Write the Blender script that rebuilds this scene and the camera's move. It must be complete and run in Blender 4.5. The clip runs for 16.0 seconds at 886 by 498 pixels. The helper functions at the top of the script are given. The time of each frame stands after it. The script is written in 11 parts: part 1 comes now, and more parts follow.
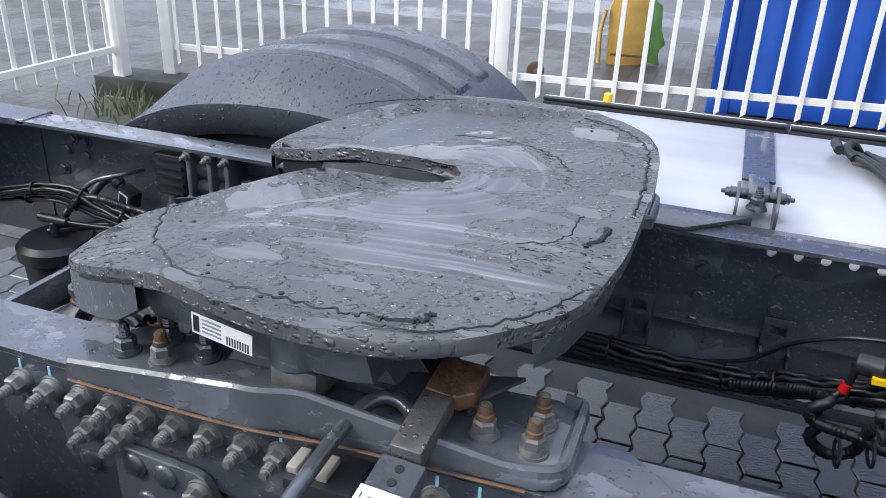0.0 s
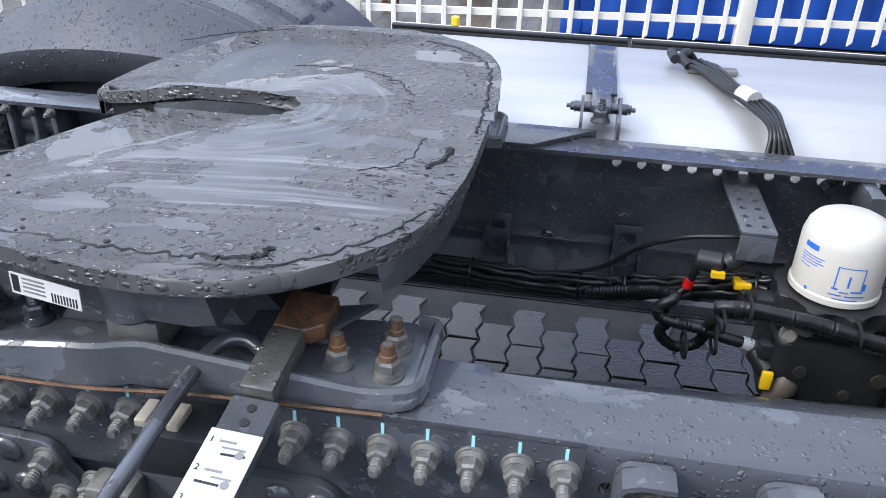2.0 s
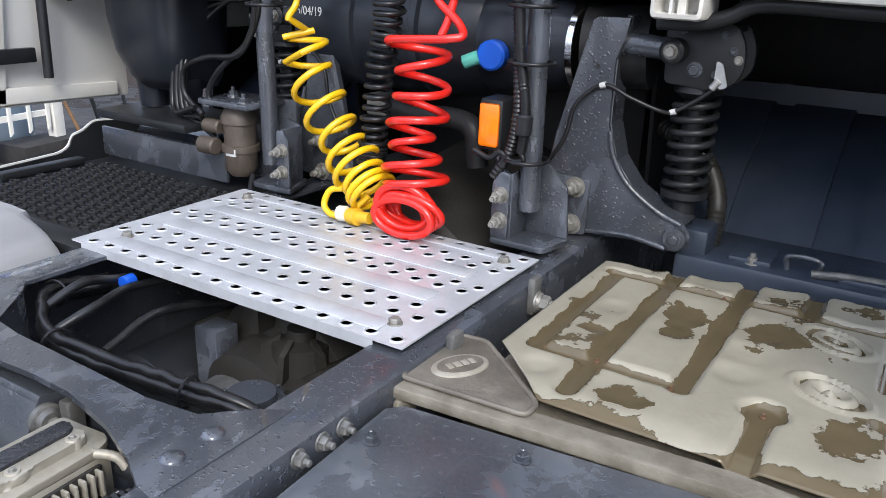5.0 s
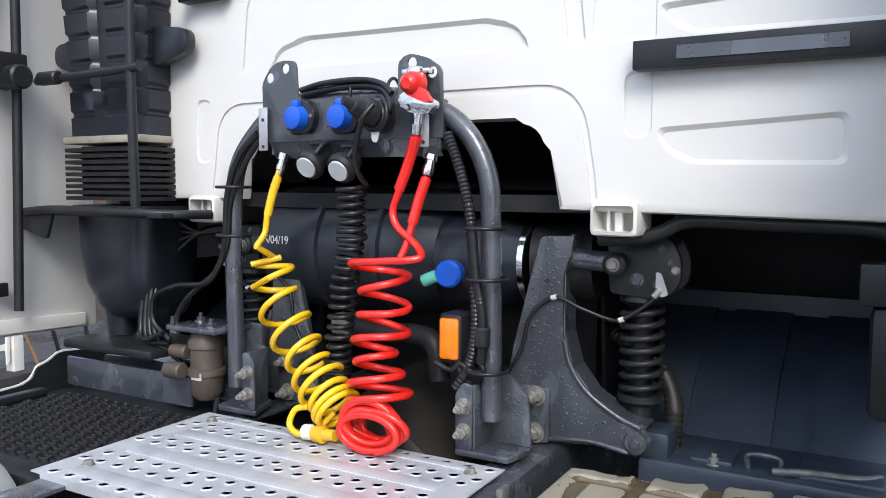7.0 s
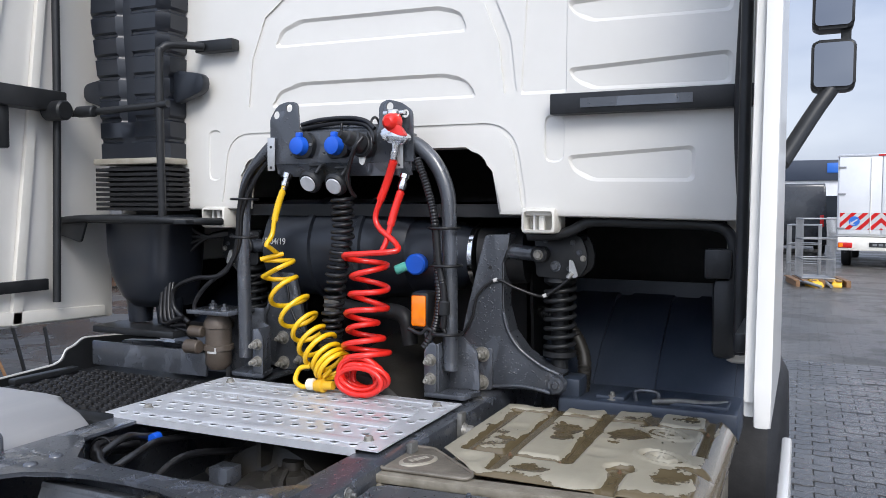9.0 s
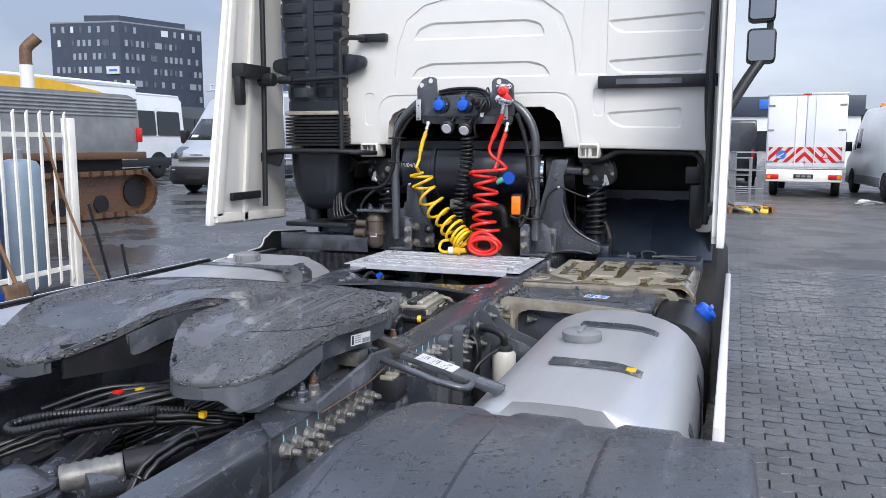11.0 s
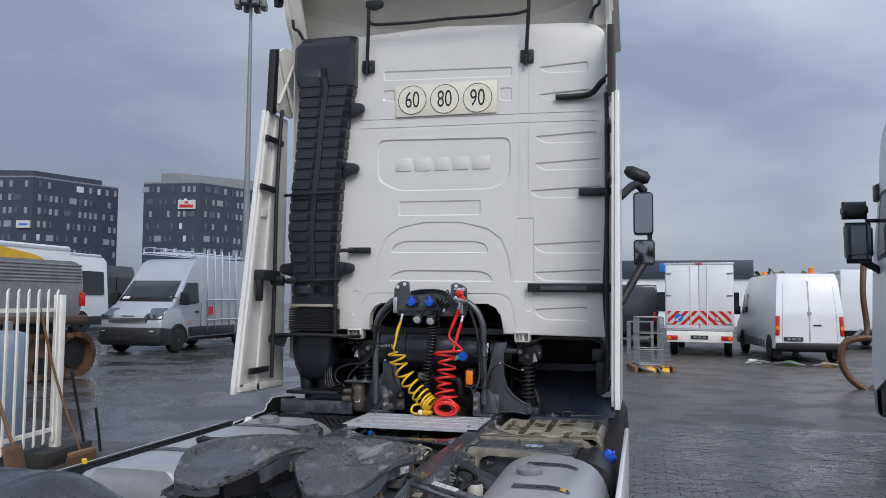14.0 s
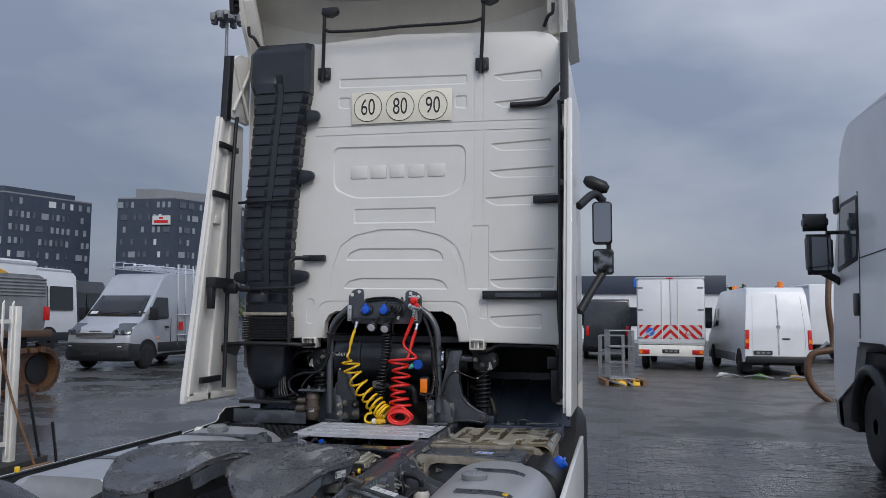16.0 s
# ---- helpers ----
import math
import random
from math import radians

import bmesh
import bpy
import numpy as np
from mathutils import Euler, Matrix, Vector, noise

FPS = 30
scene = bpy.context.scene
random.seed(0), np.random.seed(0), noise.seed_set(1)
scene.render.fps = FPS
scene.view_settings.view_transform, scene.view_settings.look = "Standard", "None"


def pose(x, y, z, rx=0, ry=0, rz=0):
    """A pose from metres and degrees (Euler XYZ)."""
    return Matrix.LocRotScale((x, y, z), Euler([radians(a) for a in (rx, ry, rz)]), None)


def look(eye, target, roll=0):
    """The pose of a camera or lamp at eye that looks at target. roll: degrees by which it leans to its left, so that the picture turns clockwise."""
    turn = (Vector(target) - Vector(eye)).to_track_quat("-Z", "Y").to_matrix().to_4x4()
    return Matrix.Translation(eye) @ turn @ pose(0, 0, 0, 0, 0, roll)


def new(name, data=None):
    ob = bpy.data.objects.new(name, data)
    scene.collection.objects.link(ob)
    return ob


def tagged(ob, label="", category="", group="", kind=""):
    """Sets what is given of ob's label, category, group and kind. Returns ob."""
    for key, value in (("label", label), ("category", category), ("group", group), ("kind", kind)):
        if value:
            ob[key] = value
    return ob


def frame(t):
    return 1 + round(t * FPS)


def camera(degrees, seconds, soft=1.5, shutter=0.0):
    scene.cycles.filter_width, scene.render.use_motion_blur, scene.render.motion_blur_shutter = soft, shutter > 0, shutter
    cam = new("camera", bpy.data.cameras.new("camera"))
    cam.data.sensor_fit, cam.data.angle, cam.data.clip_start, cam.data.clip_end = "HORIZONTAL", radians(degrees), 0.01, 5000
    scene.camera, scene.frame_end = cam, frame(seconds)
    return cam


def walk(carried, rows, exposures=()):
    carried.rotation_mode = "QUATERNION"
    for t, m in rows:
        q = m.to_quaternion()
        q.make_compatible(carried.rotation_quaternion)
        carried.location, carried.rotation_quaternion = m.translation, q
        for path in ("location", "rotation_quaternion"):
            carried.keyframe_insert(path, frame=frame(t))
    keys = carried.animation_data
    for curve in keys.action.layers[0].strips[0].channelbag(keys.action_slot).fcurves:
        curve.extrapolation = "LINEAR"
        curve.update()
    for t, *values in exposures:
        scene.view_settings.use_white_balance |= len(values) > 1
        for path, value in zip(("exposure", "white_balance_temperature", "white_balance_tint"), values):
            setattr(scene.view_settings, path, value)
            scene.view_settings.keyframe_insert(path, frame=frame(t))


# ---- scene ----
cam = camera(58.1, 16.0, soft=0.65)
PATH = [
    (0, (0.398, -1.058, 1.526), (-0.199, 0.652, 0.678), 2.3),
    (0.5, (0.391, -1.063, 1.522), (-0.2, 0.602, 0.584), 2.5),
    (1, (0.408, -1.061, 1.517), (-0.186, 0.598, 0.571), 2.5),
    (1.5, (0.419, -1.054, 1.511), (-0.134, 0.614, 0.556), 2.0),
    (2, (0.435, -1.041, 1.51), (0.153, 0.68, 0.532), 1.7),
    (2.5, (0.501, -1.033, 1.527), (0.576, 0.681, 0.499), 2.0),
    (3, (0.591, -1.029, 1.52), (0.999, 0.605, 0.442), 2.2),
    (3.5, (0.647, -1.025, 1.521), (1.366, 0.488, 0.428), 2.2),
    (4, (0.668, -1.042, 1.535), (1.674, 0.31, 0.458), 2.1),
    (4.5, (0.695, -1.037, 1.539), (2.009, 0.158, 0.62), 2.3),
    (5, (0.694, -1.037, 1.554), (2.294, -0.054, 0.866), 2.1),
    (5.2, (0.694, -1.04, 1.557), (2.394, -0.144, 1.003), 2.0),
    (7.3, (0.605, -1.094, 1.553), (2.346, -0.116, 1.429), 0.5),
    (7.5, (0.553, -1.119, 1.544), (2.297, -0.146, 1.434), 0.6),
    (8, (0.486, -1.243, 1.518), (2.244, -0.299, 1.388), 0.3),
    (8.5, (0.358, -1.269, 1.524), (2.171, -0.433, 1.406), 0.1),
    (9, (0.045, -1.272, 1.53), (1.865, -0.45, 1.426), 0.2),
    (9.5, (-0.337, -1.267, 1.452), (1.477, -0.43, 1.374), 0.3),
    (9.7, (-0.538, -1.234, 1.47), (1.277, -0.399, 1.372), 0.2),
    (11.8, (-2.292, -1.31, 1.606), (-0.413, -0.711, 1.273), 0.1),
    (12, (-2.432, -1.374, 1.633), (-0.552, -0.783, 1.293), 0.1),
    (12.5, (-2.65, -1.373, 1.636), (-0.766, -0.796, 1.293), 0.1),
    (13, (-2.824, -1.278, 1.653), (-0.934, -0.662, 1.429), -0.2),
    (13.5, (-2.99, -1.305, 1.7), (-1.059, -0.79, 1.619), 0.0),
    (14, (-3.058, -1.351, 1.739), (-1.122, -0.868, 1.865), 0.4),
    (14.5, (-3.047, -1.402, 1.74), (-1.117, -0.951, 2.005), 0.4),
    (15, (-3.022, -1.432, 1.718), (-1.093, -0.995, 2.015), 0.3),
    (15.5, (-3.018, -1.458, 1.704), (-1.082, -1.027, 1.963), 0.3),
    (16, (-2.995, -1.494, 1.682), (-1.048, -1.066, 1.849), 0.3),
]
EXPOSURES = [(0.0, 1.4), (2.5, 1.5), (4.0, 1.42), (5.0, 1.32), (7.5, 1.2), (9.0, 1.02), (12.0, 1.1), (13.0, 0.92), (13.5, 0.58), (14.0, 0.32), (14.5, 0.06), (16.0, 0.06)]
walk(cam, [(t, look(eye, target, roll)) for t, eye, target, roll in PATH], EXPOSURES)

# ---- light: overcast daylight after rain ----
SUN_AZ, SUN_EL = radians(-147), radians(38)
world = bpy.data.worlds.new("sky")
scene.world = world
world.use_nodes = True
wt = world.node_tree
wt.nodes.clear()
w_out = wt.nodes.new("ShaderNodeOutputWorld")
w_bg = wt.nodes.new("ShaderNodeBackground")
w_sky = wt.nodes.new("ShaderNodeTexSky")
w_sky.sky_type = "NISHITA"
w_sky.sun_disc = False
w_sky.sun_elevation = SUN_EL
w_sky.sun_rotation = radians(90) - SUN_AZ
w_sky.air_density, w_sky.dust_density = 1.0, 2.0
w_co = wt.nodes.new("ShaderNodeTexCoord")
w_map = wt.nodes.new("ShaderNodeMapping")
w_map.inputs["Scale"].default_value = (1.0, 1.0, 2.6)
w_noise = wt.nodes.new("ShaderNodeTexNoise")
w_noise.inputs["Scale"].default_value = 2.1
w_noise.inputs["Detail"].default_value = 5.0
w_noise.inputs["Roughness"].default_value = 0.48
w_ramp = wt.nodes.new("ShaderNodeValToRGB")
w_ramp.color_ramp.elements[0].position = 0.40
w_ramp.color_ramp.elements[0].color = (3.4, 4.05, 5.6, 1)
w_ramp.color_ramp.elements[1].position = 0.64
w_ramp.color_ramp.elements[1].color = (6.4, 6.95, 8.2, 1)
w_mix = wt.nodes.new("ShaderNodeMix")
w_mix.data_type = "RGBA"
w_mix.inputs[0].default_value = 0.85
wt.links.new(w_co.outputs["Generated"], w_map.inputs["Vector"])
wt.links.new(w_map.outputs["Vector"], w_noise.inputs["Vector"])
wt.links.new(w_noise.outputs["Fac"], w_ramp.inputs["Fac"])
wt.links.new(w_sky.outputs["Color"], w_mix.inputs[6])
wt.links.new(w_ramp.outputs["Color"], w_mix.inputs[7])
# the overcast is brighter towards the sun's side than away from it
w_dot = wt.nodes.new("ShaderNodeVectorMath")
w_dot.operation = "DOT_PRODUCT"
w_dot.inputs[1].default_value = (math.cos(SUN_AZ), math.sin(SUN_AZ), 0.35)
w_grad = wt.nodes.new("ShaderNodeMapRange")
w_grad.inputs[1].default_value, w_grad.inputs[2].default_value = -1.0, 1.0
w_grad.inputs[3].default_value, w_grad.inputs[4].default_value = 0.66, 1.42
w_mul = wt.nodes.new("ShaderNodeVectorMath")
w_mul.operation = "SCALE"
wt.links.new(w_co.outputs["Generated"], w_dot.inputs[0])
wt.links.new(w_dot.outputs["Value"], w_grad.inputs[0])
wt.links.new(w_mix.outputs[2], w_mul.inputs[0])
# and brighter overhead than along the horizon
w_sep = wt.nodes.new("ShaderNodeSeparateXYZ")
w_up = wt.nodes.new("ShaderNodeMapRange")
w_up.inputs[1].default_value, w_up.inputs[2].default_value = 0.0, 1.0
w_up.inputs[3].default_value, w_up.inputs[4].default_value = 0.80, 1.42
w_both = wt.nodes.new("ShaderNodeMath")
w_both.operation = "MULTIPLY"
wt.links.new(w_co.outputs["Generated"], w_sep.inputs[0])
wt.links.new(w_sep.outputs["Z"], w_up.inputs[0])
wt.links.new(w_grad.outputs[0], w_both.inputs[0])
wt.links.new(w_up.outputs[0], w_both.inputs[1])
wt.links.new(w_both.outputs[0], w_mul.inputs["Scale"])
wt.links.new(w_mul.outputs[0], w_bg.inputs["Color"])
w_bg.inputs["Strength"].default_value = 0.096
wt.links.new(w_bg.outputs["Background"], w_out.inputs["Surface"])
sun_data = bpy.data.lights.new("sun", "SUN")
sun_data.energy, sun_data.angle, sun_data.color = 1.2, radians(24), (1.0, 0.97, 0.93)
sun = new("sun", sun_data)
sun.matrix_world = look((math.cos(SUN_AZ) * 20, math.sin(SUN_AZ) * 20, 20 * math.tan(SUN_EL)), (0, 0, 0))


# ---- materials ----
def material(name, color, rough=0.5, metal=0.0, color2=None, scale=6.0, detail=6.0, bump=0.0, bump_scale=80.0,
             rough2=None, rough_scale=9.0, coat=0.0, spec=0.5, lo=0.35, hi=0.65, drops=0.0, drop_scale=90.0, stretch=(1, 1, 1)):
    """Two tones by coarse noise, fine relief, patches of another gloss (wet film), and rain drops."""
    mt = bpy.data.materials.new(name)
    mt.use_nodes = True
    nt = mt.node_tree
    bs = nt.nodes["Principled BSDF"]
    bs.inputs["Base Color"].default_value = (*color, 1)
    bs.inputs["Roughness"].default_value = rough
    bs.inputs["Metallic"].default_value = metal
    bs.inputs["Coat Weight"].default_value = coat
    bs.inputs["Specular IOR Level"].default_value = spec
    co = nt.nodes.new("ShaderNodeTexCoord")
    mp = nt.nodes.new("ShaderNodeMapping")
    mp.inputs["Scale"].default_value = stretch
    nt.links.new(co.outputs["Object"], mp.inputs["Vector"])

    def noise_ramp(sc, dt, a, b, ca, cb):
        nz = nt.nodes.new("ShaderNodeTexNoise")
        nz.inputs["Scale"].default_value = sc
        nz.inputs["Detail"].default_value = dt
        nz.inputs["Roughness"].default_value = 0.6
        nt.links.new(mp.outputs["Vector"], nz.inputs["Vector"])
        rp = nt.nodes.new("ShaderNodeValToRGB")
        rp.color_ramp.elements[0].position, rp.color_ramp.elements[1].position = a, b
        rp.color_ramp.elements[0].color, rp.color_ramp.elements[1].color = ca, cb
        nt.links.new(nz.outputs["Fac"], rp.inputs["Fac"])
        return nz, rp

    if color2:
        nz, rp = noise_ramp(scale, detail, lo, hi, (*color, 1), (*color2, 1))
        nt.links.new(rp.outputs["Color"], bs.inputs["Base Color"])
    if rough2 is not None:
        nz, rp = noise_ramp(rough_scale, 4, 0.44, 0.53, (rough,) * 3 + (1,), (rough2,) * 3 + (1,))
        nt.links.new(rp.outputs["Color"], bs.inputs["Roughness"])
    last = None
    if bump:
        nz = nt.nodes.new("ShaderNodeTexNoise")
        nz.inputs["Scale"].default_value, nz.inputs["Detail"].default_value = bump_scale, 6
        nt.links.new(mp.outputs["Vector"], nz.inputs["Vector"])
        bp = nt.nodes.new("ShaderNodeBump")
        bp.inputs["Strength"].default_value, bp.inputs["Distance"].default_value = bump, 0.004
        nt.links.new(nz.outputs["Fac"], bp.inputs["Height"])
        last = bp
    if drops:
        vo = nt.nodes.new("ShaderNodeTexVoronoi")
        vo.inputs["Scale"].default_value = drop_scale
        bend = nt.nodes.new("ShaderNodeVectorMath")
        bend.operation = "MULTIPLY_ADD"
        bend.inputs[1].default_value = (0.9 / drop_scale,) * 3
        bent = nt.nodes.new("ShaderNodeTexNoise")
        bent.inputs["Scale"].default_value = drop_scale * 0.9
        nt.links.new(co.outputs["Object"], bent.inputs["Vector"])
        nt.links.new(bent.outputs["Color"], bend.inputs[0])
        nt.links.new(co.outputs["Object"], bend.inputs[2])
        nt.links.new(bend.outputs[0], vo.inputs["Vector"])
        sep = nt.nodes.new("ShaderNodeSeparateColor")
        nt.links.new(vo.outputs["Color"], sep.inputs["Color"])
        # every bead has its own size, many are tiny
        size = nt.nodes.new("ShaderNodeMapRange")
        size.inputs[1].default_value, size.inputs[3].default_value, size.inputs[4].default_value = 0.15, 0.02, 0.46
        nt.links.new(sep.outputs[0], size.inputs[0])
        chain = vo.outputs["Distance"]
        for op, other in (("DIVIDE", size.outputs[0]), ("SUBTRACT", None), ("MAXIMUM", 0.0), ("SQRT", None), ("MULTIPLY", size.outputs[0])):
            mul = nt.nodes.new("ShaderNodeMath")
            mul.operation = op
            if op == "SUBTRACT":
                mul.inputs[0].default_value = 1.0
                nt.links.new(chain, mul.inputs[1])
            else:
                nt.links.new(chain, mul.inputs[0])
                if isinstance(other, float):
                    mul.inputs[1].default_value = other
                elif other:
                    nt.links.new(other, mul.inputs[1])
            chain = mul.outputs[0]
        bp = nt.nodes.new("ShaderNodeBump")
        bp.inputs["Strength"].default_value, bp.inputs["Distance"].default_value = drops, 0.008
        nt.links.new(mul.outputs[0], bp.inputs["Height"])
        if last:
            nt.links.new(last.outputs["Normal"], bp.inputs["Normal"])
        last = bp
    if last:
        nt.links.new(last.outputs["Normal"], bs.inputs["Normal"])
    return mt


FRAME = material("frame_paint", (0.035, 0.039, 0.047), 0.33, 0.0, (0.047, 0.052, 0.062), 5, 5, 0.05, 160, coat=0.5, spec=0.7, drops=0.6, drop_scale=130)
PLATE = material("greasy_steel_plate", (0.050, 0.051, 0.054), 0.46, 0.0, (0.078, 0.078, 0.081), 9, 9, 0.45, 70)
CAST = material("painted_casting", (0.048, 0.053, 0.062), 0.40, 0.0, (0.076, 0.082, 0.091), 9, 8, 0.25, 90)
STEEL = material("bare_steel", (0.30, 0.29, 0.27), 0.42, 0.8, (0.18, 0.17, 0.15), 25, 6, 0.15, 200)
ZINC = material("zinc_nut", (0.30, 0.29, 0.26), 0.48, 0.4, (0.18, 0.17, 0.15), 40, 5, 0.1, 200)
RUST = material("rusty_steel", (0.085, 0.052, 0.034), 0.6, 0.2, (0.17, 0.088, 0.042), 30, 8, 0.4, 150)
RUBBER = material("black_rubber", (0.008, 0.008, 0.009), 0.5, 0.0, (0.016, 0.016, 0.017), 20, 5, 0.12, 120, spec=0.3)
PLASTIC = material("black_plastic", (0.010, 0.011, 0.012), 0.42, 0.0, (0.018, 0.019, 0.021), 10, 5, 0.1, 150, spec=0.35)
ARCH = material("arch_plastic", (0.028, 0.037, 0.055), 0.36, 0.0, (0.040, 0.050, 0.070), 8, 5, 0.1, 150)
DUCT = material("duct_plastic", (0.009, 0.011, 0.016), 0.30, 0.0, (0.015, 0.018, 0.024), 6, 4, 0.05, 150, spec=0.5)
GUARD = material("mudguard_plastic", (0.040, 0.044, 0.053), 0.42, 0.0, (0.054, 0.059, 0.070), 6, 5, 0.25, 240, 0.22, 7, drops=1.0, drop_scale=100)
CABLE = material("cable_sheath", (0.006, 0.006, 0.007), 0.34, 0.0, (0.013, 0.013, 0.014), 20, 3, spec=0.4)
ALU = material("aluminium_tread", (0.58, 0.59, 0.61), 0.46, 0.35, (0.48, 0.49, 0.51), 14, 6, 0.1, 200, 0.32, 11)
CASTALU = material("cast_aluminium", (0.40, 0.37, 0.31), 0.5, 0.35, (0.30, 0.27, 0.21), 14, 7, 0.25, 140)
TANK = material("brushed_tank", (0.47, 0.47, 0.475), 0.38, 0.5, (0.41, 0.415, 0.43), 4, 6, 0.04, 200, stretch=(0.3, 3, 3))
WHITE = material("cab_white_paint", (0.645, 0.63, 0.595), 0.33, 0.0, (0.61, 0.595, 0.56), 3, 6, 0.02, 60, coat=0.25)
WHITE_DULL = material("cab_inner_white", (0.66, 0.64, 0.59), 0.45, 0.0, (0.60, 0.58, 0.53), 5, 6, 0.05, 60)
FENCE = material("fence_white", (0.84, 0.815, 0.74), 0.4, 0.0, (0.76, 0.735, 0.66), 8, 6, 0.08, 90)
BEIGE = material("heat_shield", (0.335, 0.305, 0.235), 0.5, 0.15, (0.275, 0.25, 0.19), 9, 7, 0.12, 90)
BRONZE = material("bracket_beige", (0.29, 0.262, 0.208), 0.5, 0.25, (0.17, 0.148, 0.112), 16, 9, 0.3, 120)
DARKBRONZE = material("weathered_bronze", (0.19, 0.168, 0.135), 0.5, 0.2, (0.115, 0.10, 0.08), 18, 8, 0.35, 110)
RED = material("red_hose", (0.72, 0.02, 0.012), 0.3, 0.0, (0.62, 0.016, 0.01), 10, 3, coat=0.3)
YELLOW = material("yellow_hose", (0.80, 0.50, 0.01), 0.3, 0.0, (0.72, 0.42, 0.008), 10, 3, coat=0.3)
BLUECAP = material("blue_plastic", (0.01, 0.10, 0.55), 0.35, 0.0, (0.008, 0.08, 0.48), 10, 3)
ORANGE = material("orange_lens", (0.85, 0.22, 0.005), 0.25, 0.0, (0.75, 0.18, 0.005), 30, 2, coat=0.4)
GREEN = material("green_plastic", (0.10, 0.42, 0.34), 0.4, 0.0, (0.08, 0.36, 0.3), 10, 2)
FILTER = material("filter_white", (0.50, 0.48, 0.435), 0.38, 0.0, (0.43, 0.405, 0.35), 6, 6, 0.04, 80)
LABEL = material("label_white", (0.56, 0.56, 0.55), 0.5, 0.0, (0.49, 0.49, 0.48), 20, 3)
MARK = material("paint_mark", (0.30, 0.58, 0.62), 0.5, 0.0, (0.25, 0.5, 0.55), 20, 3)
CREAM = material("label_cream", (0.74, 0.70, 0.58), 0.5, 0.0, (0.70, 0.66, 0.54), 20, 3)
INK = material("black_ink", (0.015, 0.015, 0.015), 0.5)
BLUEINK = material("blue_ink", (0.02, 0.13, 0.5), 0.5)
CONTAINER = material("container_blue", (0.009, 0.078, 0.40), 0.45, 0.0, (0.008, 0.058, 0.30), 3, 6, 0.08, 40)
BRASS = material("brass", (0.30, 0.205, 0.12), 0.42, 0.5, (0.2, 0.135, 0.075), 30, 5, 0.2, 120)
CHROME = material("chrome", (0.75, 0.75, 0.76), 0.14, 1.0)
MIRROR = material("mirror_glass", (0.17, 0.18, 0.20), 0.03, 1.0)
DARKGLASS = material("dark_window", (0.012, 0.015, 0.018), 0.06, 0.0, spec=0.45)
LITGLASS = material("window_film", (0.05, 0.06, 0.07), 0.08, 0.0, spec=0.8)
ASPHALT = material("wet_asphalt", (0.045, 0.045, 0.046), 0.42, 0.0, (0.075, 0.074, 0.072), 0.35, 9, 0.3, 60, 0.13, 0.5)
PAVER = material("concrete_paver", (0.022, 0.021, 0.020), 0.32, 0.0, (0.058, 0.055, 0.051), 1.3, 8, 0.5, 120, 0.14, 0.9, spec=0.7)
JOINT = material("paver_joint", (0.014, 0.013, 0.012), 0.7, 0.0, (0.04, 0.037, 0.033), 6, 6, 0.4, 90)
FACADE = material("dark_facade", (0.028, 0.038, 0.060), 0.5, 0.0, (0.036, 0.047, 0.070), 0.6, 4)
VANSILVER = material("van_silver", (0.40, 0.415, 0.44), 0.3, 0.4, (0.36, 0.375, 0.40), 2, 4, coat=0.4)
VANWHITE = material("van_white", (0.72, 0.73, 0.74), 0.32, 0.0, (0.67, 0.68, 0.69), 2, 4, coat=0.3)
VANBLACK = material("van_black", (0.012, 0.014, 0.018), 0.25, 0.0, (0.02, 0.022, 0.026), 2, 4, coat=0.4)
REDREFL = material("red_lens", (0.55, 0.012, 0.01), 0.25, 0.0, (0.45, 0.01, 0.01), 30, 2)
WOOD = material("weathered_wood", (0.24, 0.13, 0.06), 0.65, 0.0, (0.16, 0.085, 0.04), 12, 6, 0.3, 60, stretch=(1, 1, 8))
GREYMETAL = material("grey_cladding", (0.24, 0.245, 0.25), 0.45, 0.2, (0.18, 0.185, 0.19), 4, 6, 0.1, 40)
YELLOWPAINT = material("machine_yellow", (0.72, 0.42, 0.02), 0.4, 0.0, (0.60, 0.33, 0.02), 4, 6)
LEAF = material("foliage", (0.05, 0.075, 0.025), 0.6, 0.0, (0.085, 0.10, 0.04), 8, 5)

DARKBROWN = material("brown_casting", (0.11, 0.088, 0.07), 0.5, 0.2, (0.07, 0.056, 0.045), 20, 6, 0.2, 120)
LIDBLACK = material("crinkled_black", (0.016, 0.017, 0.02), 0.4, 0.0, (0.03, 0.031, 0.034), 30, 6, 0.9, 160, 0.12, 30)
BRONZEVALVE = material("bronze_casting", (0.22, 0.165, 0.115), 0.45, 0.4, (0.15, 0.11, 0.08), 25, 6, 0.2, 120)
ZINCPLATE = material("zinc_plate", (0.55, 0.55, 0.54), 0.35, 0.7, (0.45, 0.45, 0.44), 30, 5, 0.05, 150)
DULLZINC = material("dull_zinc", (0.20, 0.195, 0.18), 0.45, 0.35, (0.10, 0.10, 0.095), 35, 6, 0.2, 200)
WORNSTEEL = material("worn_wet_steel", (0.13, 0.127, 0.12), 0.32, 0.4, (0.07, 0.068, 0.064), 22, 7, 0.2, 150, drops=0.7, drop_scale=130)
DARKRUST = material("dark_rust", (0.040, 0.029, 0.023), 0.45, 0.1, (0.17, 0.078, 0.034), 38, 8, 0.5, 120)
GEARCASE = material("grimy_alloy", (0.028, 0.025, 0.021), 0.5, 0.1, (0.016, 0.015, 0.013), 9, 7, 0.25, 90)


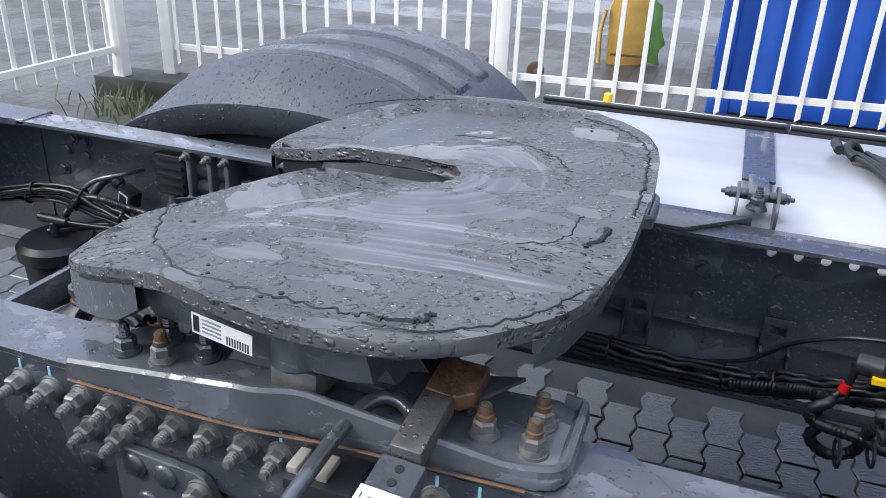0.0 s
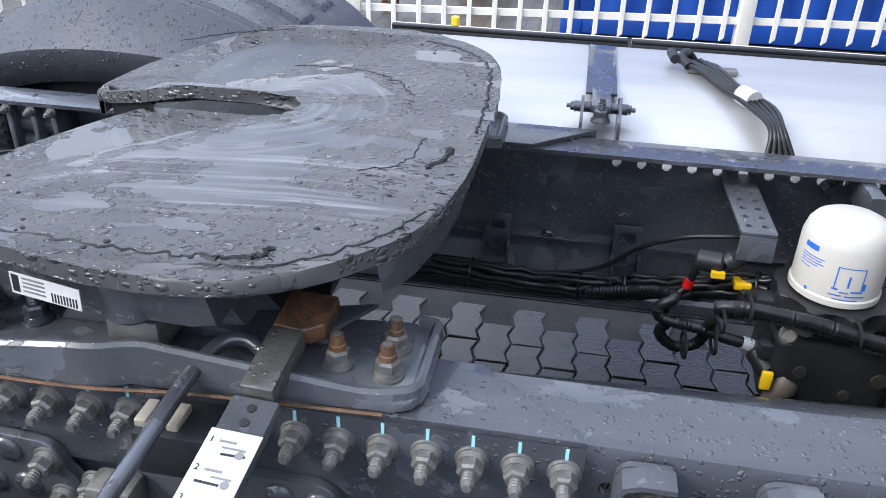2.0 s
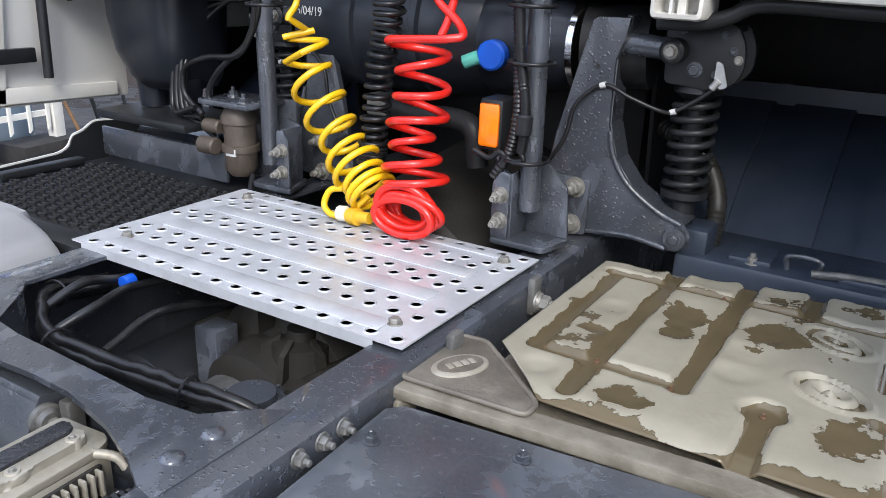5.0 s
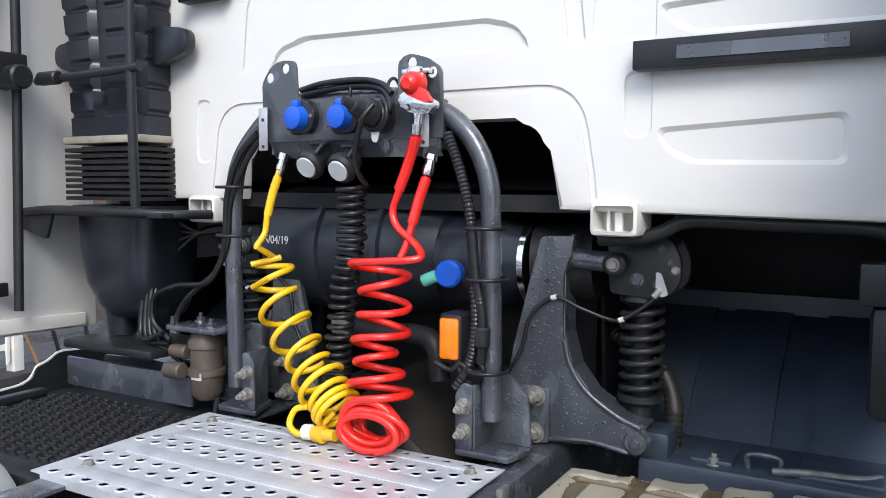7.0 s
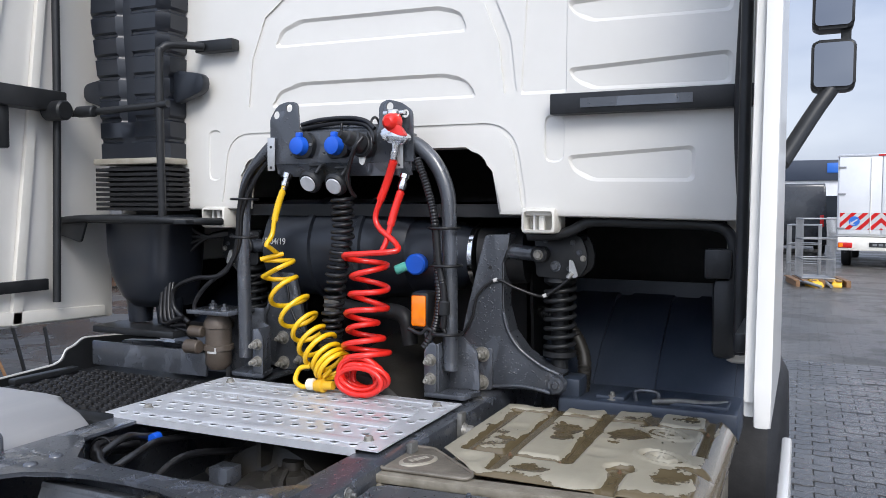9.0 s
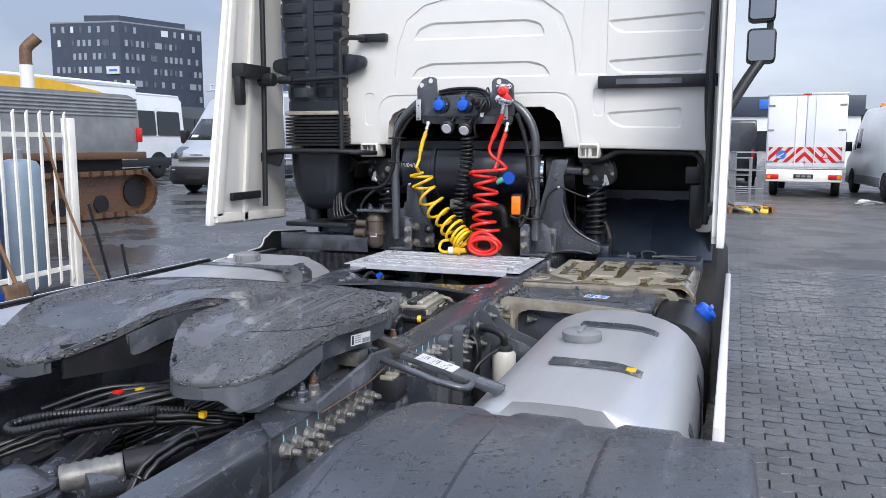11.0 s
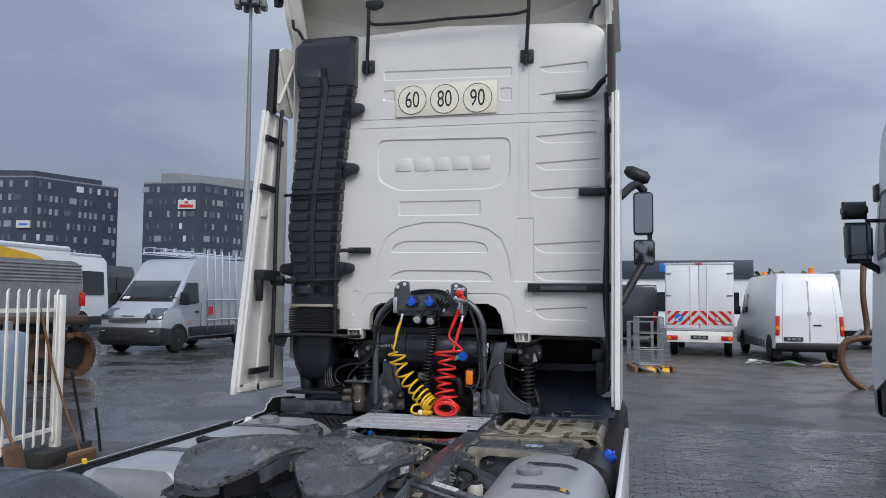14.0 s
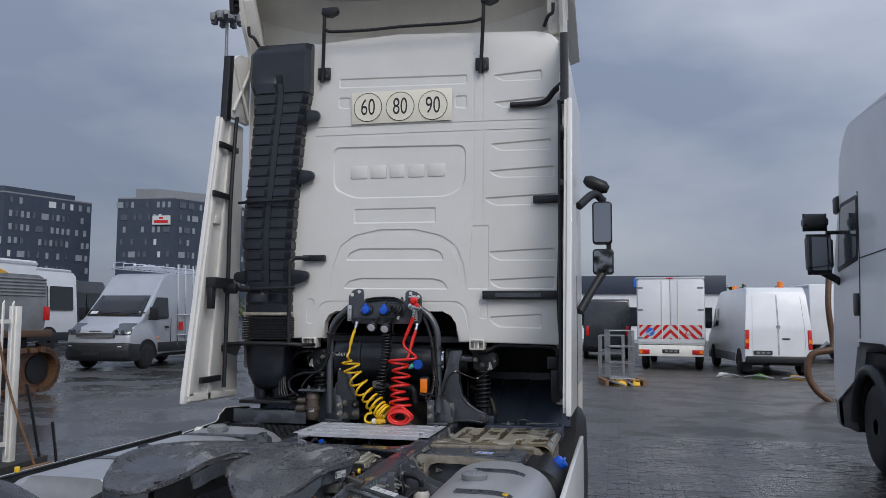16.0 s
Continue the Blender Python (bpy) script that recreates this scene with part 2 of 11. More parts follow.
def wet(mt, scale, share, film=0.06, dark=0.62, low=None, stretch=(1, 1, 1), seed=0.0, blobs=None, rim_height=0.8):
    """Lays a crisp-edged film of rain water on a material; low = (z, rise): it gathers below z."""
    nt = mt.node_tree
    bs = nt.nodes["Principled BSDF"]
    co = nt.nodes.new("ShaderNodeTexCoord")
    mp = nt.nodes.new("ShaderNodeMapping")
    mp.inputs["Scale"].default_value = stretch
    mp.inputs["Location"].default_value = (seed, seed * 0.7, 0)
    nt.links.new(co.outputs["Object"], mp.inputs["Vector"])
    nz = nt.nodes.new("ShaderNodeTexNoise")
    nz.inputs["Scale"].default_value, nz.inputs["Detail"].default_value, nz.inputs["Roughness"].default_value = scale, 7, 0.62
    nt.links.new(mp.outputs["Vector"], nz.inputs["Vector"])
    level = nz.outputs["Fac"]
    if low:
        sp = nt.nodes.new("ShaderNodeSeparateXYZ")
        nt.links.new(co.outputs["Object"], sp.inputs[0])
        ml = nt.nodes.new("ShaderNodeMath")
        ml.operation = "MULTIPLY_ADD"
        ml.inputs[1].default_value, ml.inputs[2].default_value = -low[1], low[0] * low[1]
        nt.links.new(sp.outputs["Z"], ml.inputs[0])
        ad = nt.nodes.new("ShaderNodeMath")
        ad.operation = "ADD"
        nt.links.new(level, ad.inputs[0])
        nt.links.new(ml.outputs[0], ad.inputs[1])
        level = ad.outputs[0]
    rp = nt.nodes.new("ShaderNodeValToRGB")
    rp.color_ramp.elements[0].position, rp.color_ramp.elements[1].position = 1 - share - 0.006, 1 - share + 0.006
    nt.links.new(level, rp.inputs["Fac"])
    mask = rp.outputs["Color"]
    if blobs:
        nb = nt.nodes.new("ShaderNodeTexNoise")
        nb.inputs["Scale"].default_value, nb.inputs["Detail"].default_value, nb.inputs["Roughness"].default_value = blobs[0], 2, 0.45
        nt.links.new(co.outputs["Object"], nb.inputs["Vector"])
        rb = nt.nodes.new("ShaderNodeValToRGB")
        rb.color_ramp.elements[0].position, rb.color_ramp.elements[1].position = 1 - blobs[1] - 0.012, 1 - blobs[1] + 0.012
        nt.links.new(nb.outputs["Fac"], rb.inputs["Fac"])
        mm = nt.nodes.new("ShaderNodeMix")
        mm.data_type, mm.blend_type = "RGBA", "LIGHTEN"
        mm.inputs[0].default_value = 1.0
        nt.links.new(mask, mm.inputs[6])
        nt.links.new(rb.outputs["Color"], mm.inputs[7])
        mask = mm.outputs[2]
    mr = nt.nodes.new("ShaderNodeMapRange")
    mr.inputs[3].default_value, mr.inputs[4].default_value = bs.inputs["Roughness"].default_value, film
    nt.links.new(mask, mr.inputs[0])
    nt.links.new(mr.outputs[0], bs.inputs["Roughness"])
    # dark multiplies the colour under the film; above 1 it paints in sky sheen
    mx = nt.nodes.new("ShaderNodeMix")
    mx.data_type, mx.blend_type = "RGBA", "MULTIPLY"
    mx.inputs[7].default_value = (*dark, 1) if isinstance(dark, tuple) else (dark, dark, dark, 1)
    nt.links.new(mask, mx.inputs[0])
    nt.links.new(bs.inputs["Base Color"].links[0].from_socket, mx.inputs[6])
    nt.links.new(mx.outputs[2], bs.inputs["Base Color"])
    for b in [n for n in nt.nodes if n.bl_idname == "ShaderNodeBump"]:
        full = b.inputs["Strength"].default_value
        m2 = nt.nodes.new("ShaderNodeMapRange")
        m2.inputs[3].default_value, m2.inputs[4].default_value = full, full * 0.06
        nt.links.new(mask, m2.inputs[0])
        nt.links.new(m2.outputs[0], b.inputs["Strength"])
    # the film's rim stands a little proud
    rim = nt.nodes.new("ShaderNodeBump")
    rim.inputs["Strength"].default_value, rim.inputs["Distance"].default_value = rim_height, 0.002
    nt.links.new(mask, rim.inputs["Height"])
    if bs.inputs["Normal"].links:
        nt.links.new(bs.inputs["Normal"].links[0].from_socket, rim.inputs["Normal"])
    nt.links.new(rim.outputs["Normal"], bs.inputs["Normal"])



def rain_on_plate(mt):
    """Greased plate: scuffed streaks along x, rings worn round the slot, flat films of water and standing beads."""
    nt = mt.node_tree
    bs = nt.nodes["Principled BSDF"]

    def node(kind, **k):
        n = nt.nodes.new("ShaderNode" + kind)
        for q, v in k.items():
            n.inputs[q].default_value = v
        return n

    def calc(op, a, b=None, c=None):
        n = nt.nodes.new("ShaderNodeMath")
        n.operation = op
        for i, q in enumerate((a, b, c)):
            if q is None:
                continue
            if isinstance(q, (int, float)):
                n.inputs[i].default_value = q
            else:
                nt.links.new(q, n.inputs[i])
        return n.outputs[0]

    def band(v, a, b):
        n = node("MapRange")
        n.interpolation_type = "SMOOTHSTEP"
        n.inputs[1].default_value, n.inputs[2].default_value = a, b
        nt.links.new(v, n.inputs[0])
        return n.outputs[0]

    def noise(vec, scale, detail, rough=0.55):
        n = node("TexNoise", Scale=scale, Detail=detail, Roughness=rough)
        nt.links.new(vec, n.inputs["Vector"])
        return n

    def mapped(vec, scale, turn=0.0):
        n = node("Mapping", Scale=scale, Rotation=(0, 0, turn))
        nt.links.new(vec, n.inputs["Vector"])
        return n.outputs[0]

    co = node("TexCoord").outputs["Object"]
    sp = node("SeparateXYZ")
    nt.links.new(co, sp.inputs[0])
    x, y = sp.outputs[0], sp.outputs[1]
    rad = calc("SQRT", calc("ADD", calc("MULTIPLY", x, x), calc("MULTIPLY", y, y)))
    warp = nt.nodes.new("ShaderNodeVectorMath")
    warp.operation = "MULTIPLY_ADD"
    wn = noise(co, 55.0, 2)
    nt.links.new(wn.outputs["Color"], warp.inputs[0])
    warp.inputs[1].default_value = (0.016, 0.016, 0.0)
    nt.links.new(co, warp.inputs[2])
    bent = warp.outputs[0]
    # films: gathered round the slot's head and in the scuffed stripe
    stripe = calc("MULTIPLY", band(y, -0.36, -0.30), band(y, -0.14, -0.20))
    stripe = calc("MULTIPLY", stripe, calc("MULTIPLY", band(x, -0.24, -0.16), band(x, 0.29, 0.22)))
    ring = calc("MULTIPLY", band(rad, 0.055, 0.075), band(rad, 0.235, 0.17))
    lean = calc("ADD", calc("MULTIPLY", stripe, 0.075), calc("MULTIPLY", ring, 0.10))
    level = calc("ADD", noise(mapped(co, (7.0, 13.0, 1.0)), 1.0, 5, 0.5).outputs["Fac"], lean)
    film = band(level, 0.572, 0.582)
    # beads of two sizes, longer along x
    beads = None
    for scale, gate, size, seed in ((132.0, 0.12, 0.38, 0.0), (68.0, 0.30, 0.37, 3.1)):
        vo = node("TexVoronoi", Scale=scale)
        nt.links.new(mapped(bent, (0.62, 1.0, 1.0), 0.12 + seed), vo.inputs["Vector"])
        sc = node("SeparateColor")
        nt.links.new(vo.outputs["Color"], sc.inputs["Color"])
        on = calc("GREATER_THAN", sc.outputs[0], gate)
        lim = calc("MULTIPLY_ADD", sc.outputs[1], size * 0.8, size * 0.55)
        dome = calc("SUBTRACT", 1.0, calc("DIVIDE", vo.outputs["Distance"], lim))
        dome = calc("SQRT", calc("MAXIMUM", calc("MULTIPLY", dome, on), 0.0))
        dome = calc("MULTIPLY", dome, 90.0 / scale)
        beads = dome if beads is None else calc("MAXIMUM", beads, dome)
    beads = calc("MULTIPLY", beads, calc("SUBTRACT", 1.0, film))
    wetness = calc("MAXIMUM", film, band(beads, 0.02, 0.10))
    # scuffed metal in streaks, arcs worn round the slot
    streak = noise(mapped(co, (2.2, 75.0, 1.0), -0.05), 1.0, 4, 0.6).outputs["Fac"]
    scuff = calc("MULTIPLY", band(streak, 0.44, 0.66), stripe)
    arcs = noise(co, 6.0, 3)
    cr = node("CombineXYZ")
    nt.links.new(calc("MULTIPLY", rad, 60.0), cr.inputs[0])
    nt.links.new(calc("MULTIPLY", arcs.outputs["Fac"], 2.0), cr.inputs[1])
    worn_ring = calc("MULTIPLY", band(noise(cr.outputs[0], 1.0, 3).outputs["Fac"], 0.5, 0.62), ring)
    base = bs.inputs["Base Color"].links[0].from_socket
    for fac, col, share in ((scuff, (0.185, 0.187, 0.195, 1), 0.8), (worn_ring, (0.115, 0.117, 0.122, 1), 0.7)):
        mx = node("Mix")
        mx.data_type = "RGBA"
        nt.links.new(calc("MULTIPLY", fac, share), mx.inputs[0])
        nt.links.new(base, mx.inputs[6])
        mx.inputs[7].default_value = col
        base = mx.outputs[2]
    # films get a lighter base colour too, standing in for reflected sky
    mx = node("Mix")
    mx.data_type, mx.blend_type = "RGBA", "MULTIPLY"
    mx.inputs[7].default_value = (1.32, 1.31, 1.30, 1)
    nt.links.new(film, mx.inputs[0])
    nt.links.new(base, mx.inputs[6])
    nt.links.new(mx.outputs[2], bs.inputs["Base Color"])
    rr = node("MapRange")
    rr.inputs[3].default_value, rr.inputs[4].default_value = 0.46, 0.05
    nt.links.new(wetness, rr.inputs[0])
    nt.links.new(rr.outputs[0], bs.inputs["Roughness"])
    # the grease's relief drowns under water; films stand proud at their edge
    for b in [n for n in nt.nodes if n.bl_idname == "ShaderNodeBump"]:
        st = node("MapRange")
        st.inputs[3].default_value, st.inputs[4].default_value = 0.45, 0.015
        nt.links.new(wetness, st.inputs[0])
        nt.links.new(st.outputs[0], b.inputs["Strength"])
    hp = node("Bump", Strength=1.0, Distance=0.0045)
    nt.links.new(calc("ADD", beads, calc("MULTIPLY", film, 0.35)), hp.inputs["Height"])
    nt.links.new(bs.inputs["Normal"].links[0].from_socket, hp.inputs["Normal"])
    nt.links.new(hp.outputs["Normal"], bs.inputs["Normal"])


rain_on_plate(PLATE)
# on frame and castings the films' sky sheen is painted as a lighter colour
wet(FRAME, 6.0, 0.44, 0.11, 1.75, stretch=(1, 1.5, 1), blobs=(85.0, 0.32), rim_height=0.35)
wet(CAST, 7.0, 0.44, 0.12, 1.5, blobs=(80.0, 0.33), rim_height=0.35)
wet(BEIGE, 7.0, 0.60, 0.10, (0.40, 0.34, 0.25), low=(0.9425, 24.0))


# ---- building blocks ----
def smooth(me, angle=38):
    me.shade_smooth()
    me.set_sharp_from_angle(angle=radians(angle))


def mesh_of(name, bm, mat, angle=38):
    bmesh.ops.recalc_face_normals(bm, faces=bm.faces)
    me = bpy.data.meshes.new(name)
    bm.to_mesh(me)
    bm.free()
    me.materials.append(mat)
    smooth(me, angle)
    return me


def under(parent):
    """A parent no deeper than a part of a thing."""
    while parent is not None and parent.parent is not None and parent.parent.parent is not None:
        parent = parent.parent
    return parent


def part(name, bm, mat, parent=None, label="", m=None, angle=38):
    ob = new(name, mesh_of(name, bm, mat, angle))
    if m is not None:
        ob.matrix_basis = m
    if parent is not None:
        ob.parent = under(parent)
    if label:
        ob["label"] = label
    return ob


def thing(name, at, label, category, group="", turn=0):
    e = new(name)
    e.matrix_basis = pose(*at, 0, 0, turn)
    e.empty_display_size = 0.1
    return tagged(e, label, category, group)


def box(bm, x0, x1, y0, y1, z0, z1, bevel=0.0, seg=2, m=None):
    vs = [bm.verts.new(p) for p in ((x0, y0, z0), (x1, y0, z0), (x1, y1, z0), (x0, y1, z0), (x0, y0, z1), (x1, y0, z1), (x1, y1, z1), (x0, y1, z1))]
    fs = [bm.faces.new([vs[i] for i in q]) for q in ((0, 3, 2, 1), (4, 5, 6, 7), (0, 1, 5, 4), (1, 2, 6, 5), (2, 3, 7, 6), (3, 0, 4, 7))]
    if m is not None:
        bmesh.ops.transform(bm, matrix=m, verts=vs)
    if bevel:
        es = list({e for f in fs for e in f.edges})
        bmesh.ops.bevel(bm, geom=es, offset=bevel, segments=seg, affect="EDGES", profile=0.5)
    return bm


def B(*a, bevel=0.0, seg=2, m=None):
    return box(bmesh.new(), *a, bevel=bevel, seg=seg, m=m)


def frame_of(d):
    d = Vector(d).normalized()
    up = Vector((0, 0, 1)) if abs(d.z) < 0.95 else Vector((1, 0, 0))
    a = d.cross(up).normalized()
    return a, d.cross(a).normalized()


def lathe(bm, p0, p1, prof, seg=20):
    """Rings of prof = [(share of the way from p0 to p1, radius), ...], closed at both ends."""
    p0, p1 = Vector(p0), Vector(p1)
    a, b = frame_of(p1 - p0)
    rings = []
    for s, r in prof:
        c = p0.lerp(p1, s)
        rings.append([bm.verts.new(c + (a * math.cos(2 * math.pi * i / seg) + b * math.sin(2 * math.pi * i / seg)) * r) for i in range(seg)])
    for q, w in zip(rings, rings[1:]):
        for i in range(seg):
            bm.faces.new((q[i], q[(i + 1) % seg], w[(i + 1) % seg], w[i]))
    bm.faces.new(rings[0][::-1])
    bm.faces.new(rings[-1])
    return bm


def cyl(bm, p0, p1, r, seg=16, bev=0.0):
    ln = (Vector(p1) - Vector(p0)).length
    if bev:
        e = min(0.45, bev / ln)
        return lathe(bm, p0, p1, [(0, r - bev), (e, r), (1 - e, r), (1, r - bev)], seg)
    return lathe(bm, p0, p1, [(0, r), (1, r)], seg)


def C(*a, **k):
    return cyl(bmesh.new(), *a, **k)


def curve_points(pts, n=8):
    """Catmull-Rom through pts."""
    P = [Vector(p) for p in pts]
    P = [P[0] * 2 - P[1]] + P + [P[-1] * 2 - P[-2]]
    out = []
    for i in range(1, len(P) - 2):
        for k in range(n):
            t = k / n
            a, b, c, d = P[i - 1], P[i], P[i + 1], P[i + 2]
            out.append(0.5 * (2 * b + (c - a) * t + (2 * a - 5 * b + 4 * c - d) * t * t + (3 * b - a - 3 * c + d) * t ** 3))
    out.append(P[-2])
    return out


def tube(bm, pts, r, seg=8, ribs=0.0, pitch=0.012):
    """A round hose along pts; ribs: height of its corrugations."""
    pts = [Vector(p) for p in pts]
    if ribs:
        dense = []
        for a, b in zip(pts, pts[1:]):
            k = max(1, int((b - a).length / (pitch / 2)))
            dense += [a.lerp(b, i / k) for i in range(k)]
        pts = dense + [pts[-1]]
    seg = max(seg, 10) if r > 0.003 else seg
    t0 = (pts[1] - pts[0]).normalized()
    a, b = frame_of(t0)
    rings = []
    for i, p in enumerate(pts):
        t = (pts[min(i + 1, len(pts) - 1)] - pts[max(i - 1, 0)]).normalized()
        a = (a - t * a.dot(t)).normalized()
        b = t.cross(a)
        rr = r + (ribs if ribs and i % 2 else 0)
        rings.append([bm.verts.new(p + (a * math.cos(2 * math.pi * k / seg) + b * math.sin(2 * math.pi * k / seg)) * rr) for k in range(seg)])
    for q, w in zip(rings, rings[1:]):
        for i in range(seg):
            bm.faces.new((q[i], q[(i + 1) % seg], w[(i + 1) % seg], w[i]))
    bm.faces.new(rings[0][::-1])
    bm.faces.new(rings[-1])
    return bm


def T(pts, r, seg=8, n=6, **k):
    return tube(bmesh.new(), curve_points(pts, n) if n else pts, r, seg, **k)


def prism(bm, pts, axis, a, b, bevel=0.0, holes=()):
    """A plate: the outline pts (in the two other axes, in order) between a and b along axis."""
    def at(p, v):
        return {"x": (v, p[0], p[1]), "y": (p[0], v, p[1]), "z": (p[0], p[1], v)}[axis]
    lo = [bm.verts.new(at(p, a)) for p in pts]
    hi = [bm.verts.new(at(p, b)) for p in pts]
    n = len(pts)
    fs = [bm.faces.new(lo[::-1]), bm.faces.new(hi)]
    fs += [bm.faces.new((lo[i], lo[(i + 1) % n], hi[(i + 1) % n], hi[i])) for i in range(n)]
    if bevel:
        es = list({e for f in fs[:2] for e in f.edges})
        bmesh.ops.bevel(bm, geom=es, offset=bevel, segments=2, affect="EDGES", profile=0.5)
    return bm


def P(pts, axis, a, b, bevel=0.0):
    return prism(bmesh.new(), pts, axis, a, b, bevel)


def rounded(pts, r, n=4):
    """The outline pts with its corners rounded by about r (one radius or a list)."""
    out = []
    k = len(pts)
    for i in range(k):
        p, c, q = (Vector(pts[(i + j) % k]) for j in (-1, 0, 1))
        rr = r[i] if isinstance(r, (list, tuple)) else r
        u, v = (p - c), (q - c)
        d = min(rr, u.length * 0.48, v.length * 0.48)
        if d < 1e-5:
            out.append(tuple(c))
            continue
        s, e = c + u.normalized() * d, c + v.normalized() * d
        for j in range(n + 1):
            t = j / n
            out.append(tuple(s * (1 - t) ** 2 + c * 2 * t * (1 - t) + e * t * t))
    return out


def arc(cx, cy, r, a0, a1, n=12, ry=None):
    return [(cx + r * math.cos(radians(a0 + (a1 - a0) * i / n)), cy + (ry or r) * math.sin(radians(a0 + (a1 - a0) * i / n))) for i in range(n + 1)]


def cut(ob, cutters):
    """Bore holes through ob with closed meshes."""
    from_bm = bmesh.new()
    for c in cutters:
        me = bpy.data.meshes.new("c")
        bmesh.ops.recalc_face_normals(c, faces=c.faces)
        c.to_mesh(me)
        c.free()
        from_bm.from_mesh(me)
        bpy.data.meshes.remove(me)
    cm = bpy.data.meshes.new("cutter")
    from_bm.to_mesh(cm)
    from_bm.free()
    co = new("cutter", cm)
    md = ob.modifiers.new("b", "BOOLEAN")
    md.object, md.operation, md.solver = co, "DIFFERENCE", "EXACT"
    dg = bpy.context.evaluated_depsgraph_get()
    me = bpy.data.meshes.new_from_object(ob.evaluated_get(dg))
    ob.modifiers.clear()
    old = ob.data
    ob.data = me
    smooth(me)
    bpy.data.meshes.remove(old)
    bpy.data.objects.remove(co)
    bpy.data.meshes.remove(cm)


def text_mesh(name, body, size, mat, parent, m, extrude=0.0006, align="CENTER", sx=1.0):
    cu = bpy.data.curves.new(name, "FONT")
    cu.body, cu.size, cu.extrude, cu.align_x, cu.align_y = body, size, extrude, align, "CENTER"
    tmp = new("t", cu)
    dg = bpy.context.evaluated_depsgraph_get()
    me = bpy.data.meshes.new_from_object(tmp.evaluated_get(dg))
    bpy.data.objects.remove(tmp)
    me.materials.clear()
    me.materials.append(mat)
    ob = new(name, me)
    ob.matrix_basis = m @ Matrix.Diagonal((sx, 1, 1, 1))
    ob.parent = under(parent)
    return ob


# hexagon nut with washer and stud end, lying along +z from its seat
def nut_mesh(mat):
    bm = bmesh.new()
    lathe(bm, (0, 0, 0), (0, 0, 0.0035), [(0, 0.0205), (1, 0.0195)], 18)
    lathe(bm, (0, 0, 0.0035), (0, 0, 0.017), [(0, 0.0155), (0.85, 0.0155), (1, 0.013)], 6)
    lathe(bm, (0, 0, 0.017), (0, 0, 0.030), [(0, 0.0075), (0.85, 0.0075), (1, 0.006)], 10)
    return mesh_of("nut", bm, mat, 30)


def stud_mesh(mat):
    """A long wheel-bolt style fastener with flanged nut and a stud that sticks out."""
    bm = bmesh.new()
    lathe(bm, (0, 0, 0), (0, 0, 0.004), [(0, 0.022), (1, 0.021)], 20)
    lathe(bm, (0, 0, 0.004), (0, 0, 0.011), [(0, 0.019), (1, 0.0165)], 18)
    lathe(bm, (0, 0, 0.009), (0, 0, 0.027), [(0, 0.0165), (0.8, 0.0165), (1, 0.0135)], 6)
    lathe(bm, (0, 0, 0.027), (0, 0, 0.050), [(0, 0.008), (0.1, 0.009), (0.2, 0.008), (0.3, 0.009), (0.4, 0.008), (0.5, 0.009), (0.6, 0.008), (0.68, 0.009), (0.72, 0.0065), (1, 0.006)], 10)
    return mesh_of("stud_nut", bm, mat, 30)


def head_mesh(mat):
    bm = bmesh.new()
    lathe(bm, (0, 0, 0), (0, 0, 0.003), [(0, 0.018), (1, 0.017)], 18)
    lathe(bm, (0, 0, 0.003), (0, 0, 0.014), [(0, 0.0135), (0.8, 0.0135), (1, 0.011)], 6)
    return mesh_of("bolt_head", bm, mat, 30)


def rivet_mesh(mat):
    bm = lathe(bmesh.new(), (0, 0, 0), (0, 0, 0.009), [(0, 0.018), (0.25, 0.0175), (0.55, 0.015), (0.85, 0.009), (1, 0.003)], 18)
    return mesh_of("rivet", bm, mat, 60)


ZINC_NUT, FRAME_NUT, ZINC_STUD, FRAME_STUD = nut_mesh(ZINC), nut_mesh(FRAME), stud_mesh(ZINC), stud_mesh(FRAME)
DULL_STUD, DULL_NUT = stud_mesh(DULLZINC), nut_mesh(DULLZINC)
FRAME_HEAD, ZINC_HEAD, FRAME_RIVET, RUST_NUT = head_mesh(FRAME), head_mesh(ZINC), rivet_mesh(FRAME), nut_mesh(RUST)
turned = random.Random(7)


def nut_at(parent, at, out, size, me, name="bolt"):
    ob = new(name, me)
    q = Vector(out).to_track_quat("Z", "Y").to_matrix().to_4x4()
    ob.matrix_basis = Matrix.Translation(at) @ q @ pose(0, 0, 0, 0, 0, turned.uniform(0, 60)) @ Matrix.Diagonal((size, size, size, 1))
    ob.parent = under(parent)
    return ob


# ---- ground ----
ground = part("ground", B(-140, 260, -160, 200, -0.4, -0.012), ASPHALT)
tagged(ground, "wet grey asphalt yard with puddles", "ground", kind="structure")

# ---- the tractor unit: x ahead, y to its left, kingpin over the origin ----
RAIL_TOP = 0.96
truck = thing("tractor_unit", (0, 0, 0), "white-cabbed tractor unit with dark grey chassis, wet after rain", "truck")


def rail(side):
    s = side
    prof = [(-0.430, 0.6210), (-0.430, 0.944), (-0.4255, 0.9555), (-0.414, 0.96), (-0.335, 0.96), (-0.335, 0.952), (-0.414, 0.952), (-0.422, 0.944),
            (-0.422, 0.6210), (-0.414, 0.6130), (-0.385, 0.6130), (-0.385, 0.6050), (-0.414, 0.6050), (-0.4255, 0.6095)]
    if s > 0:
        prof = [(-y, z) for y, z in prof][::-1]
    return part("chassis_rail", P(prof, "x", -1.2, 3.9), FRAME, truck, "dark grey steel channel rail with bolt holes")


rail_r, rail_l = rail(-1), rail(1)

